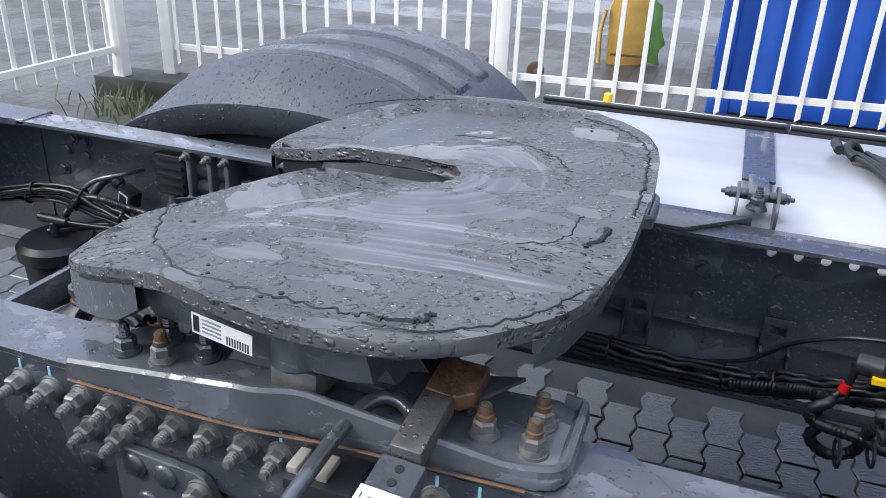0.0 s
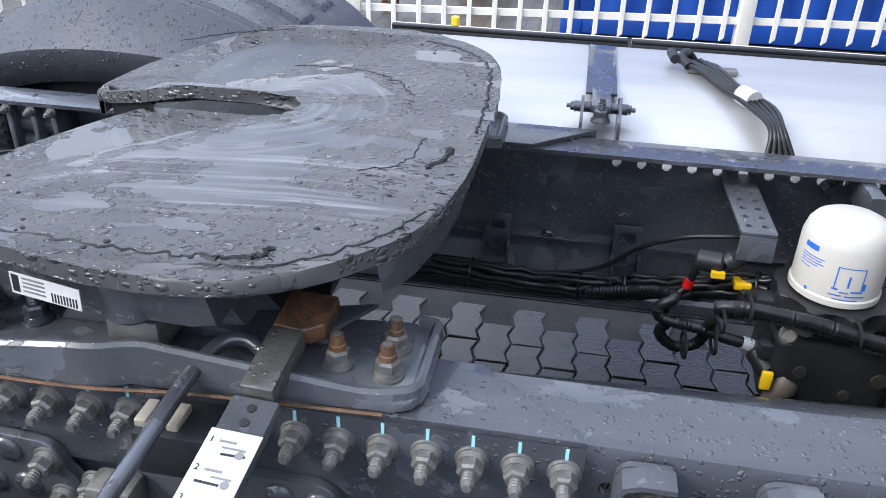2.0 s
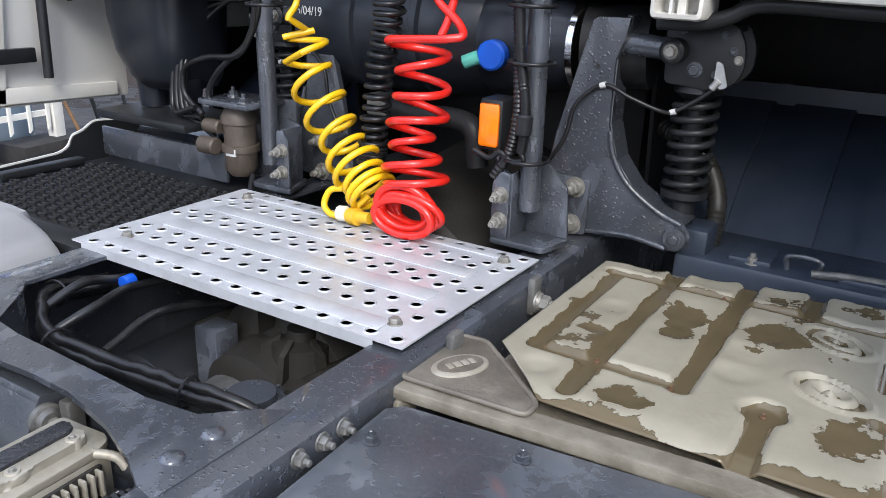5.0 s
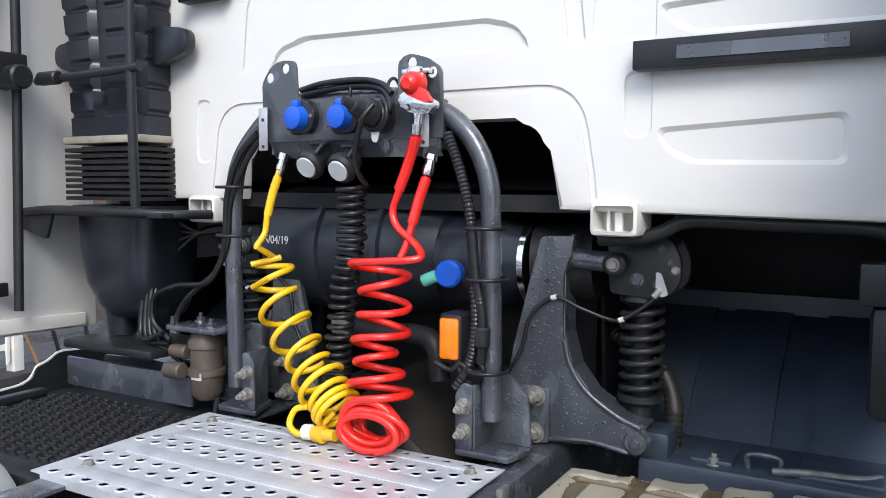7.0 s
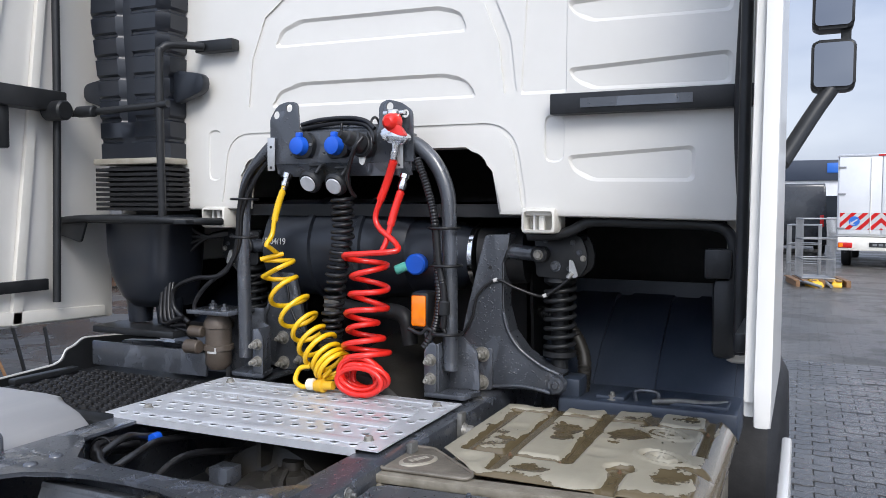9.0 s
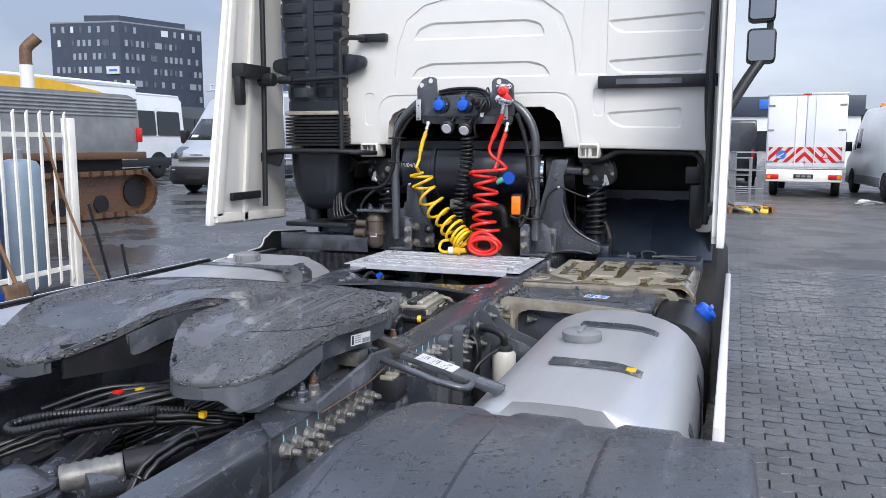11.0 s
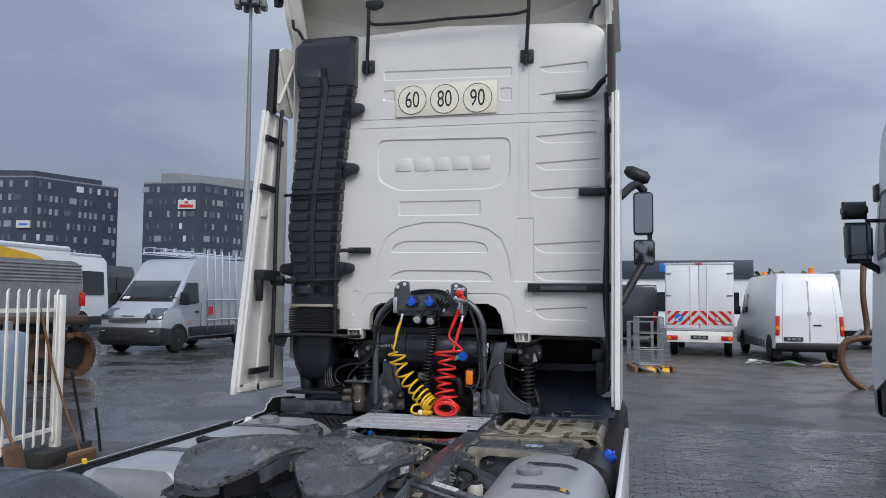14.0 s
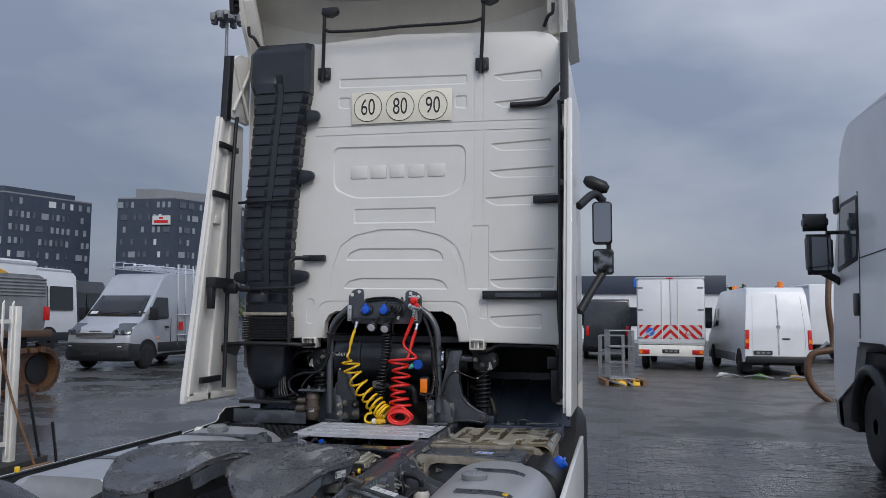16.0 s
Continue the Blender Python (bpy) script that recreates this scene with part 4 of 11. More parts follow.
for x, y in ((1.69, -0.335), (2.06, -0.345), (1.70, 0.37), (2.06, 0.38)):
    nut_at(tread, (x, y, TZ), (0, 0, 1), 0.8, ZINC_HEAD)
for x in (1.70, 2.0):
    cl = part("rail_clamp", B(x, x + 0.035, -0.446, -0.43, 0.90, 0.975, bevel=0.004), DULLZINC, tread)
    nut_at(cl, (x + 0.017, -0.446, 0.925), (0, -1, 0), 1.0, ZINC_STUD)


# ---- left tank fittings, skirt and step ----
def strap(tank_ob, x, y0, y1, z1, side):
    st = part("tank_strap", P([(y, z) for y, z in strap_line(y0, y1, z1, 0.006)] + [(y, z) for y, z in strap_line(y0, y1, z1, 0.001)][::-1], "x", x - 0.032, x + 0.032), FRAME, tank_ob, "dark steel tank strap")
    if side < 0:
        return st
    for dx in (-0.04, 0.033):
        part("bracket_cheek", P(rounded([(side * 0.448, 0.90), (side * 0.545, 0.965), (side * 0.545, 1.0), (side * 0.50, 1.015), (side * 0.448, 0.985)], 0.012, 3), "x", x + dx, x + dx + 0.006), FRAME, st)
    part("pin", C((x - 0.05, side * 0.52, 0.985), (x + 0.05, side * 0.52, 0.985), 0.011, 12), FRAME, st)
    part("clevis", B(x - 0.02, x + 0.02, min(side * 0.48, side * 0.60), max(side * 0.48, side * 0.60), 0.985, 1.003, bevel=0.005), FRAME, st)
    nut_at(st, (x, side * 0.47, 0.975), (0, 0, 1), 0.9, FRAME_STUD)
    nut_at(st, (x - 0.05, side * 0.52, 0.985), (-1, 0, 0), 0.6, FRAME_NUT)
    nut_at(st, (x + 0.05, side * 0.52, 0.985), (1, 0, 0), 0.6, FRAME_NUT)
    return st


def strap_line(y0, y1, z1, off):
    r = 0.235
    s = 1 if y1 > y0 else -1
    pts = [(y0 + s * 0.02, z1 + off), (y1 - s * r, z1 + off)]
    pts += [(y1 - s * r + s * (r + off) * math.sin(radians(a)), z1 - r + (r + off) * math.cos(radians(a))) for a in range(10, 91, 10)]
    return pts + [(y1 + s * off, 0.45)]


for x in (0.49, 1.28):
    strap(tank_l, x, 0.56, 1.17, 0.99, 1)
filler = part("filler_cap", lathe(bmesh.new(), (1.42, 0.84, 0.988), (1.42, 0.84, 1.03), [(0, 0.052), (0.2, 0.058), (0.8, 0.058), (0.9, 0.05), (1, 0.046)], 24), GREYMETAL, tank_l, "round grey filler cap")
for k in range(12):
    a = k * math.pi / 6
    part("cap_rib", B(-0.004, 0.004, -0.003, 0.003, 0.998, 1.02, m=pose(1.42 + 0.059 * math.cos(a), 0.84 + 0.059 * math.sin(a), 0, 0, 0, math.degrees(a))), GREYMETAL, filler)
snd = part("level_sender", B(0.68, 0.79, 0.79, 0.82, 0.99, 1.003, bevel=0.004), STEEL, tank_l, "tank level sender with ribbed cables")
part("flange", lathe(bmesh.new(), (0.72, 0.83, 0.988), (0.72, 0.83, 1.0), [(0, 0.04), (1, 0.037)], 20), PLASTIC, snd)
part("elbow", T([(0.70, 0.86, 1.0), (0.68, 0.85, 1.022), (0.665, 0.81, 1.02), (0.68, 0.78, 1.01)], 0.010, 10, 5), PLASTIC, snd)
part("elbow", T([(0.66, 0.86, 1.0), (0.645, 0.85, 1.02), (0.65, 0.80, 1.018)], 0.011, 10, 5), PLASTIC, snd)
for k in range(5):
    o = (k - 2) * 0.012
    part("sender_cable", T([(0.69 + o * 1.3, 0.82, 1.01 + 0.004 * (k % 2)), (0.725 + o, 0.74, 1.012), (0.755 + o * 0.8, 0.65, 1.006), (0.80 + o, 0.56, 1.0), (0.82 + o * 0.5, 0.48, 0.985), (0.83 + o, 0.45, 0.94)], 0.0052, 8, 5, ribs=0.001 if k % 2 else 0, pitch=0.006), CABLE, snd)
part("tape", C((0.77, 0.615, 1.006), (0.79, 0.58, 1.004), 0.02, 12), LABEL, snd)
part("yellow_plug", C((0.10, 1.10, 0.985), (0.10, 1.10, 1.01), 0.012, 10, 0.003), YELLOW, tank_l)
# step tray in front of the tank
step = part("step_tray", B(1.70, 2.36, 0.475, 1.16, 0.905, 0.925, bevel=0.006), PLASTIC, truck, "black plastic step tray with raised cleats")
cleat = mesh_of("cleat", lathe(bmesh.new(), (0, 0, 0), (0, 0, 0.010), [(0, 0.0175), (0.7, 0.0165), (1, 0.012), (0.95, 0.009), (0.6, 0.008)], 8), RUBBER)
for i in range(11):
    for j in range(13):
        c = new("cleat", cleat)
        c.matrix_basis = pose(1.76 + 0.039 * i, 0.56 + 0.042 * j + (0.021 if i % 2 else 0), 0.925, 0, 0, 22)
        c.parent = step
part("ledge", B(1.66, 1.735, 0.46, 1.15, 0.86, 0.93, bevel=0.012), PLASTIC, step)
part("rear_lip", P(rounded([(1.69, 0.93), (1.74, 0.965), (1.76, 0.965), (1.745, 0.92)], 0.006), "y", 1.12, 1.16), WHITE, step)
part("latch_bar", B(1.86, 2.12, 1.115, 1.15, 0.928, 0.95, bevel=0.006), PLASTIC, step)
part("drain_ring", lathe(bmesh.new(), (2.12, 0.70, 0.925), (2.12, 0.70, 0.934), [(0, 0.05), (0.8, 0.048), (1, 0.035), (0.4, 0.03)], 20), PLASTIC, step)
edge = rounded([(1.66, 0.40), (1.66, 0.935), (1.80, 0.94), (2.10, 0.953), (2.135, 0.968), (2.145, 1.0), (2.19, 1.01), (2.225, 1.035), (2.40, 1.022), (2.62, 1.0), (2.62, 0.40)], 0.03, 4)
fairing = part("side_fairing", P(edge, "y", 1.2145, 1.2205, 0.001), WHITE, truck, "white lower fairing with a stepped top edge")
part("inner_face", P([(x, z - 0.005) for x, z in edge], "y", 1.208, 1.214), PLASTIC, fairing)
ped = part("mounting_arm", P(rounded([(0.50, 0.95), (0.95, 0.965), (1.1, 0.99), (1.1, 1.02), (0.9, 1.03), (0.50, 1.01)], 0.015), "x", 2.30, 2.34, 0.006), FRAME, step)
part("mounting_arm", B(2.20, 2.215, 0.60, 1.14, 0.94, 1.03, bevel=0.006), FRAME, step)
# lifting pump on the left bracket
pump = part("cab_tilt_pump", lathe(bmesh.new(), (2.22, 0.56, 0.97), (2.22, 0.56, 1.16), [(0, 0.03), (0.1, 0.045), (0.35, 0.045), (0.36, 0.052), (0.45, 0.052), (0.46, 0.044), (0.75, 0.044), (0.76, 0.05), (0.85, 0.05), (1, 0.035)], 20), DARKBROWN, truck, "brown cast valve on a bracket")
part("side_port", C((2.17, 0.60, 1.05), (2.17, 0.66, 1.05), 0.024, 14, 0.004), DARKBROWN, pump)
part("side_port", C((2.19, 0.60, 1.10), (2.19, 0.66, 1.10), 0.02, 14, 0.004), DARKBROWN, pump)
part("top_plate", B(2.15, 2.30, 0.46, 0.64, 1.165, 1.18, bevel=0.003), FRAME, pump)
part("bracket", B(2.29, 2.305, 0.42, 0.64, 0.95, 1.18, bevel=0.003), FRAME, pump)
part("type_plate", B(2.173, 2.178, 0.535, 0.57, 1.03, 1.05), LABEL, pump)
for k, (x, y) in enumerate(((2.18, 0.50), (2.24, 0.60))):
    nut_at(pump, (x, y, 1.18), (0, 0, 1), 0.8, FRAME_NUT)
for k in range(4):
    part("pump_hose", T([(2.22 - 0.02 * k, 0.66, 1.06 + 0.03 * k), (2.20, 0.74 + 0.02 * k, 1.14), (2.26, 0.78, 1.30 + 0.05 * k), (2.36, 0.72, 1.42), (2.44, 0.6, 1.44)], 0.008, 8), CABLE, pump)
part("pump_hose", T([(2.2, 0.5, 0.98), (2.12, 0.45, 0.92), (2.0, 0.44, 0.88)], 0.009, 8), CABLE, pump)

# ---- left web: bolts, clips and the loom ----
for x in (0.414, 0.559, 1.06, 1.10):
    for z in (0.856, 0.80, 0.742):
        if x > 1 and z < 0.8:
            continue
        nut_at(rail_l, (x, 0.4215, z), (0, -1, 0), 0.95, FRAME_HEAD)
nut_at(rail_l, (0.92, 0.4215, 0.90), (0, -1, 0), 1.0, FRAME_HEAD)
cut(rail_l, [C((0.53 + 0.047 * i, 0.38, 0.912), (0.53 + 0.047 * i, 0.50, 0.912), 0.009, 12) for i in range(13)] + [C((-1.05 + 0.094 * i, 0.38, 0.93), (-1.05 + 0.094 * i, 0.50, 0.93), 0.0075, 10) for i in range(9)])
cut(rail_r, [C((0.51 + 0.047 * i, -0.5, 0.905), (0.51 + 0.047 * i, -0.38, 0.905), 0.0085, 10) for i in range(14) if i not in (1, 4, 8)] + [C((-0.95 + 0.047 * i, -0.5, 0.885), (-0.95 + 0.047 * i, -0.38, 0.885), 0.008, 10) for i in range(11)])
for x in (0.31, 0.57):
    clip = part("loom_clip", B(x - 0.028, x + 0.028, 0.395, 0.401, 0.69, 0.79, bevel=0.002), FRAME, rail_l)
    cut(clip, [B(x - 0.015, x + 0.015, 0.3, 0.5, 0.755, 0.775), B(x - 0.006, x + 0.006, 0.3, 0.5, 0.705, 0.735)])
    for dx in (-0.028, 0.023):
        part("clip_leg", B(x + dx, x + dx + 0.005, 0.36, 0.395, 0.69, 0.735, bevel=0.001), FRAME, clip)
part("web_seam", B(-0.2, 1.2, 0.405, 0.4215, 0.738, 0.741), FRAME, rail_l)


def loom(parent, name, pts, n, r, spread, ribs=0.0, mat=None, seed=1, tie=4):
    """n cables side by side along pts, bound by ties."""
    rn = random.Random(seed)
    base = curve_points(pts, 6)
    first = None
    for k in range(n):
        a = 2 * math.pi * k / max(n, 1)
        o = Vector((math.cos(a) * 0.3, math.cos(a), math.sin(a))) * spread
        line = [p + o + Vector((rn.uniform(-1, 1), rn.uniform(-1, 1), rn.uniform(-1, 1))) * spread * 0.18 for p in base]
        c = part(name, tube(bmesh.new(), line, r, 7, ribs=ribs, pitch=0.008), mat or CABLE, parent)
        first = first or c
    for i in range(tie, len(base) - 1, tie * 2):
        d = (base[i + 1] - base[i - 1]).normalized()
        u, v = frame_of(d)
        ring = [base[i] + (u * math.cos(q) + v * math.sin(q)) * (spread + r * 1.25) for q in [2 * math.pi * j / 16 for j in range(17)]]
        part("cable_tie", tube(bmesh.new(), ring, 0.0028, 5), CABLE, first)
    return first


main = loom(truck, "wire_loom", [(-0.42, 0.18, 0.80), (-0.2, 0.28, 0.75), (0.0, 0.33, 0.705), (0.2, 0.335, 0.69), (0.4, 0.32, 0.685), (0.52, 0.30, 0.70), (0.576, 0.29, 0.716), (0.66, 0.26, 0.745), (0.745, 0.22, 0.785), (0.80, 0.20, 0.80)], 9, 0.0058, 0.019)
# ribbed conduits that loop in front of the dryer
for pts, r in (([(0.50, 0.28, 0.70), (0.60, 0.22, 0.755), (0.64, 0.15, 0.79), (0.614, 0.14, 0.772), (0.627, 0.14, 0.750), (0.691, 0.13, 0.745), (0.73, 0.12, 0.739), (0.769, 0.12, 0.733)], 0.009),
               ([(0.64, 0.15, 0.744), (0.625, 0.15, 0.715), (0.654, 0.15, 0.690), (0.689, 0.15, 0.701), (0.70, 0.14, 0.737), (0.70, 0.11, 0.78), (0.72, 0.08, 0.82)], 0.009),
               ([(0.688, 0.07, 0.828), (0.736, 0.06, 0.839), (0.80, 0.055, 0.834), (0.845, 0.055, 0.827), (0.93, 0.05, 0.81), (1.017, 0.05, 0.80), (1.081, 0.05, 0.783)], 0.0105),
               ([(0.70, 0.075, 0.815), (0.78, 0.065, 0.825), (0.86, 0.06, 0.812), (0.95, 0.06, 0.793), (1.05, 0.05, 0.778)], 0.008)):
    part("ribbed_hose", T(pts, r, 10, 7, ribs=0.0015, pitch=0.007), CABLE, truck, "black corrugated cable conduit")
bridge = part("clip_bridge", P(rounded([(0.690, 0.818), (0.74, 0.832), (0.79, 0.828), (0.845, 0.80), (0.835, 0.79), (0.78, 0.812), (0.70, 0.80)], 0.006, 3), "y", 0.070, 0.076), FRAME, truck)
for x, z in ((0.70, 0.815), (0.705, 0.745), (0.66, 0.73), (0.735, 0.84), (0.90, 0.815)):
    part("cable_tie", tube(bmesh.new(), [(x, 0.10 + 0.03 * math.cos(a) - (0.04 if z > 0.8 else 0.0), z + 0.018 * math.sin(a)) for a in [2 * math.pi * i / 16 for i in range(17)]], 0.003, 5), CABLE, truck)
part("tape", C((0.755, 0.12, 0.7345), (0.772, 0.12, 0.7305), 0.0115, 12), LABEL, truck)
lowplug = part("plug", C((0.775, 0.115, 0.728), (0.80, 0.085, 0.705), 0.018, 14, 0.004), PLASTIC, truck)
part("latch", B(0.782, 0.80, 0.058, 0.068, 0.688, 0.722, bevel=0.003), YELLOW, lowplug)
part("thin_cable", T([(0.42, 0.33, 0.70), (0.52, 0.31, 0.74), (0.58, 0.29, 0.80), (0.65, 0.25, 0.852), (0.71, 0.23, 0.872), (0.745, 0.225, 0.878)], 0.0042, 7), CABLE, truck)
plug = part("plug", C((0.672, 0.205, 0.838), (0.716, 0.19, 0.842), 0.019, 14, 0.004), PLASTIC, truck)
part("collar", lathe(bmesh.new(), (0.716, 0.19, 0.842), (0.745, 0.195, 0.858), [(0, 0.016), (0.4, 0.02), (0.6, 0.016), (1, 0.014)], 14), PLASTIC, plug)
part("elbow", T([(0.745, 0.195, 0.858), (0.758, 0.20, 0.872), (0.762, 0.205, 0.89)], 0.012, 8, 5), PLASTIC, plug)
part("latch", B(0.694, 0.716, 0.168, 0.178, 0.824, 0.834), YELLOW, plug)
part("tag", C((0.664, 0.20, 0.782), (0.668, 0.20, 0.798), 0.009, 10), REDREFL, plug)
part("lead", T([(0.672, 0.205, 0.838), (0.672, 0.20, 0.815), (0.664, 0.20, 0.785), (0.645, 0.19, 0.765), (0.63, 0.16, 0.755)], 0.0065, 7), CABLE, plug)

# perforated bracket plate
pb = part("perforated_bracket", P(rounded([(0.722, 0.42), (0.782, 0.42), (0.785, 0.172), (0.727, 0.174)], 0.006, 3), "z", 0.907, 0.913, 0.001), CAST, truck, "grey perforated steel bracket")
cut(pb, [C((0.742 + 0.026 * i, 0.335 - 0.034 * j, 0.85), (0.742 + 0.026 * i, 0.335 - 0.034 * j, 0.95), 0.0055, 10) for i in range(2) for j in range(5)])
part("bracket_leg", B(0.727, 0.785, 0.172, 0.178, 0.86, 0.9065, bevel=0.002), CAST, pb)
part("clip_body", B(0.735, 0.775, 0.18, 0.21, 0.858, 0.898, bevel=0.006), PLASTIC, pb)

# ---- air dryer ----
dr = part("air_dryer", P(rounded([(0.79, 0.07), (0.99, 0.07), (1.0, 0.22), (0.96, 0.27), (0.80, 0.25)], 0.03), "z", 0.655, 0.775, 0.006), PLASTIC, truck, "air dryer with a white spin-on cartridge on a black valve block")
lob = [(0.885 + (0.090 + 0.008 * math.cos(9 * a)) * math.cos(a), 0.165 + (0.090 + 0.008 * math.cos(9 * a)) * math.sin(a)) for a in [2 * math.pi * i / 72 for i in range(72)]]
part("lobed_base", P(lob, "z", 0.800, 0.832, 0.004), PLASTIC, dr)
part("base_neck", C((0.885, 0.165, 0.77), (0.885, 0.165, 0.802), 0.075, 24), PLASTIC, dr)
can = part("cartridge", lathe(bmesh.new(), (0.885, 0.165, 0.832), (0.885, 0.165, 0.968), [(0, 0.064), (0.03, 0.070), (0.10, 0.070), (0.12, 0.0675), (0.70, 0.0675), (0.84, 0.063), (0.92, 0.055), (0.97, 0.042), (1.0, 0.02)], 40), FILTER, dr, "white cartridge with blue print")


def wrap(parent, mat, a0, a1, z0, z1, r=0.0681):
    """A printed patch on the cartridge's shell."""
    bm = bmesh.new()
    n = max(2, int((a1 - a0) / 4))
    lo = [bm.verts.new((0.885 + r * math.cos(radians(a0 + (a1 - a0) * i / n)), 0.165 + r * math.sin(radians(a0 + (a1 - a0) * i / n)), z0)) for i in range(n + 1)]
    hi = [bm.verts.new((v.co.x, v.co.y, z1)) for v in lo]
    for i in range(n):
        bm.faces.new((lo[i], lo[i + 1], hi[i + 1], hi[i]))
    part("print", bm, mat, parent)


for a0, a1, z0, z1 in ((198, 220, 0.918, 0.927), (196, 232, 0.9065, 0.908), (196, 228, 0.902, 0.9035), (196, 232, 0.8975, 0.899), (196, 224, 0.893, 0.8945), (196, 215, 0.887, 0.8885), (214, 218, 0.842, 0.854), (250, 251.5, 0.868, 0.905), (284, 285.5, 0.868, 0.905), (250, 285, 0.9045, 0.906), (266, 268.5, 0.872, 0.892), (248, 256, 0.866, 0.869), (258, 270, 0.862, 0.864), (272, 288, 0.864, 0.8665), (246, 262, 0.856, 0.858), (266, 292, 0.8555, 0.8575), (252, 284, 0.849, 0.851), (260, 276, 0.842, 0.845), (286, 290, 0.868, 0.88)):
    wrap(can, BLUEINK, a0, a1, z0, z1)
fp = part("face_plate", B(0.80, 1.02, 0.082, 0.105, 0.682, 0.768, bevel=0.005), PLASTIC, dr)
for x in (0.815, 0.865, 0.94, 0.985, 1.008):
    for z in (0.698, 0.752):
        nut_at(fp, (x, 0.082, z), (0, -1, 0), 0.42, ZINC_HEAD)
for x, z, r in ((0.84, 0.725, 0.012), (0.96, 0.725, 0.014), (0.915, 0.69, 0.010)):
    part("port", lathe(bmesh.new(), (x, 0.083, z), (x, 0.066, z), [(0, r * 1.5), (0.5, r * 1.4), (0.55, r), (1, r * 0.9)], 14), GEARCASE, fp)
tp = part("type_plate", B(0.868, 0.91, 0.0795, 0.082, 0.706, 0.748), CREAM, fp)
for k in range(4):
    part("bar", B(0.872, 0.905 - 0.004 * k, 0.0787, 0.0795, 0.712 + 0.008 * k, 0.716 + 0.008 * k), INK, tp)
nut_at(fp, (0.809, 0.076, 0.79), (0, -1, 0.3), 0.85, ZINC_HEAD)
nut_at(fp, (0.996, 0.060, 0.703), (0, -1, 0.2), 0.85, ZINC_HEAD)
part("lug_plate", P(rounded([(0.985, 0.72), (1.01, 0.72), (1.03, 0.80), (1.012, 0.80)], 0.006, 3), "y", 0.062, 0.070), FRAME, fp)
part("valve_foot", lathe(bmesh.new(), (0.83, 0.085, 0.70), (0.805, 0.07, 0.655), [(0, 0.022), (0.3, 0.026), (0.6, 0.019), (1, 0.015)], 16), DARKBROWN, dr)
part("lower_casting", P(rounded([(0.82, 0.075), (1.0, 0.08), (1.02, 0.16), (0.85, 0.19)], 0.02, 3), "z", 0.62, 0.684, 0.006), DARKBROWN, dr)
part("drain_boss", lathe(bmesh.new(), (0.955, 0.10, 0.665), (0.955, 0.08, 0.635), [(0, 0.03), (0.6, 0.03), (1, 0.02)], 16), BRASS, dr)
part("silencer", lathe(bmesh.new(), (0.90, 0.14, 0.64), (0.90, 0.14, 0.55), [(0, 0.05), (0.1, 0.055), (0.9, 0.055), (1, 0.04)], 20), PLASTIC, dr)
part("upper_block", B(0.80, 0.86, 0.10, 0.26, 0.765, 0.80, bevel=0.008), PLASTIC, dr)
part("yellow_clip", B(0.738, 0.768, 0.185, 0.215, 0.795, 0.808, bevel=0.003), YELLOW, dr)
for x, y, z in ((0.775, 0.19, 0.785), (0.80, 0.10, 0.745), (0.79, 0.15, 0.80)):
    part("connector", B(x - 0.026, x + 0.026, y - 0.02, y + 0.02, z - 0.015, z + 0.015, bevel=0.006), PLASTIC, dr)
# brass pressure valve
BVX, BVY = 1.005, 0.155
bv = part("pressure_valve", lathe(bmesh.new(), (BVX, BVY, 0.765), (BVX, BVY, 0.828), [(0, 0.038), (0.15, 0.044), (0.5, 0.044), (0.53, 0.037), (0.82, 0.034), (0.92, 0.028), (1, 0.012)], 28), BRONZEVALVE, dr, "bronze-coloured protection valve")
for k in range(8):
    a = k * math.pi / 4
    part("screw", C((BVX + 0.039 * math.cos(a), BVY + 0.039 * math.sin(a), 0.79), (BVX + 0.039 * math.cos(a), BVY + 0.039 * math.sin(a), 0.802), 0.0045, 8), BRONZEVALVE, bv)
for p, q in (((1.02, 0.19, 0.81), (1.045, 0.20, 0.825)), ((1.04, 0.165, 0.79), (1.075, 0.165, 0.792)), ((1.03, 0.125, 0.785), (1.07, 0.115, 0.785)), ((1.05, 0.10, 0.772), (1.09, 0.10, 0.775)), ((1.02, 0.10, 0.77), (1.045, 0.07, 0.768))):
    f = part("fitting", C(p, q, 0.0115, 6, 0.002), BRASS, bv)
    d = (Vector(q) - Vector(p)).normalized()
    part("collet", C(q, Vector(q) + d * 0.016, 0.0095, 10, 0.002), BRASS, f)
    q2 = Vector(q) + d * 0.016
    part("air_line", T([q2, q2 + d * 0.025 + Vector((0, 0, 0.006)), q2 + Vector((0.07, 0.05, 0.02)), q2 + Vector((0.12, 0.12, -0.01)), q2 + Vector((0.12, 0.2, -0.05))], 0.0075, 8), CABLE, f)
for a, b in (((1.04, 0.155, 0.81), (1.085, 0.15, 0.835)), ((1.06, 0.13, 0.805), (1.10, 0.14, 0.815))):
    pg = part("plug", lathe(bmesh.new(), a, b, [(0, 0.010), (0.3, 0.014), (0.7, 0.016), (1, 0.012)], 12), PLASTIC, bv)
    part("lead", T([b, Vector(b) + Vector((0.03, 0.0, 0.01)), Vector(b) + Vector((0.07, 0.03, -0.02)), Vector(b) + Vector((0.08, 0.09, -0.07))], 0.006, 7), CABLE, pg)
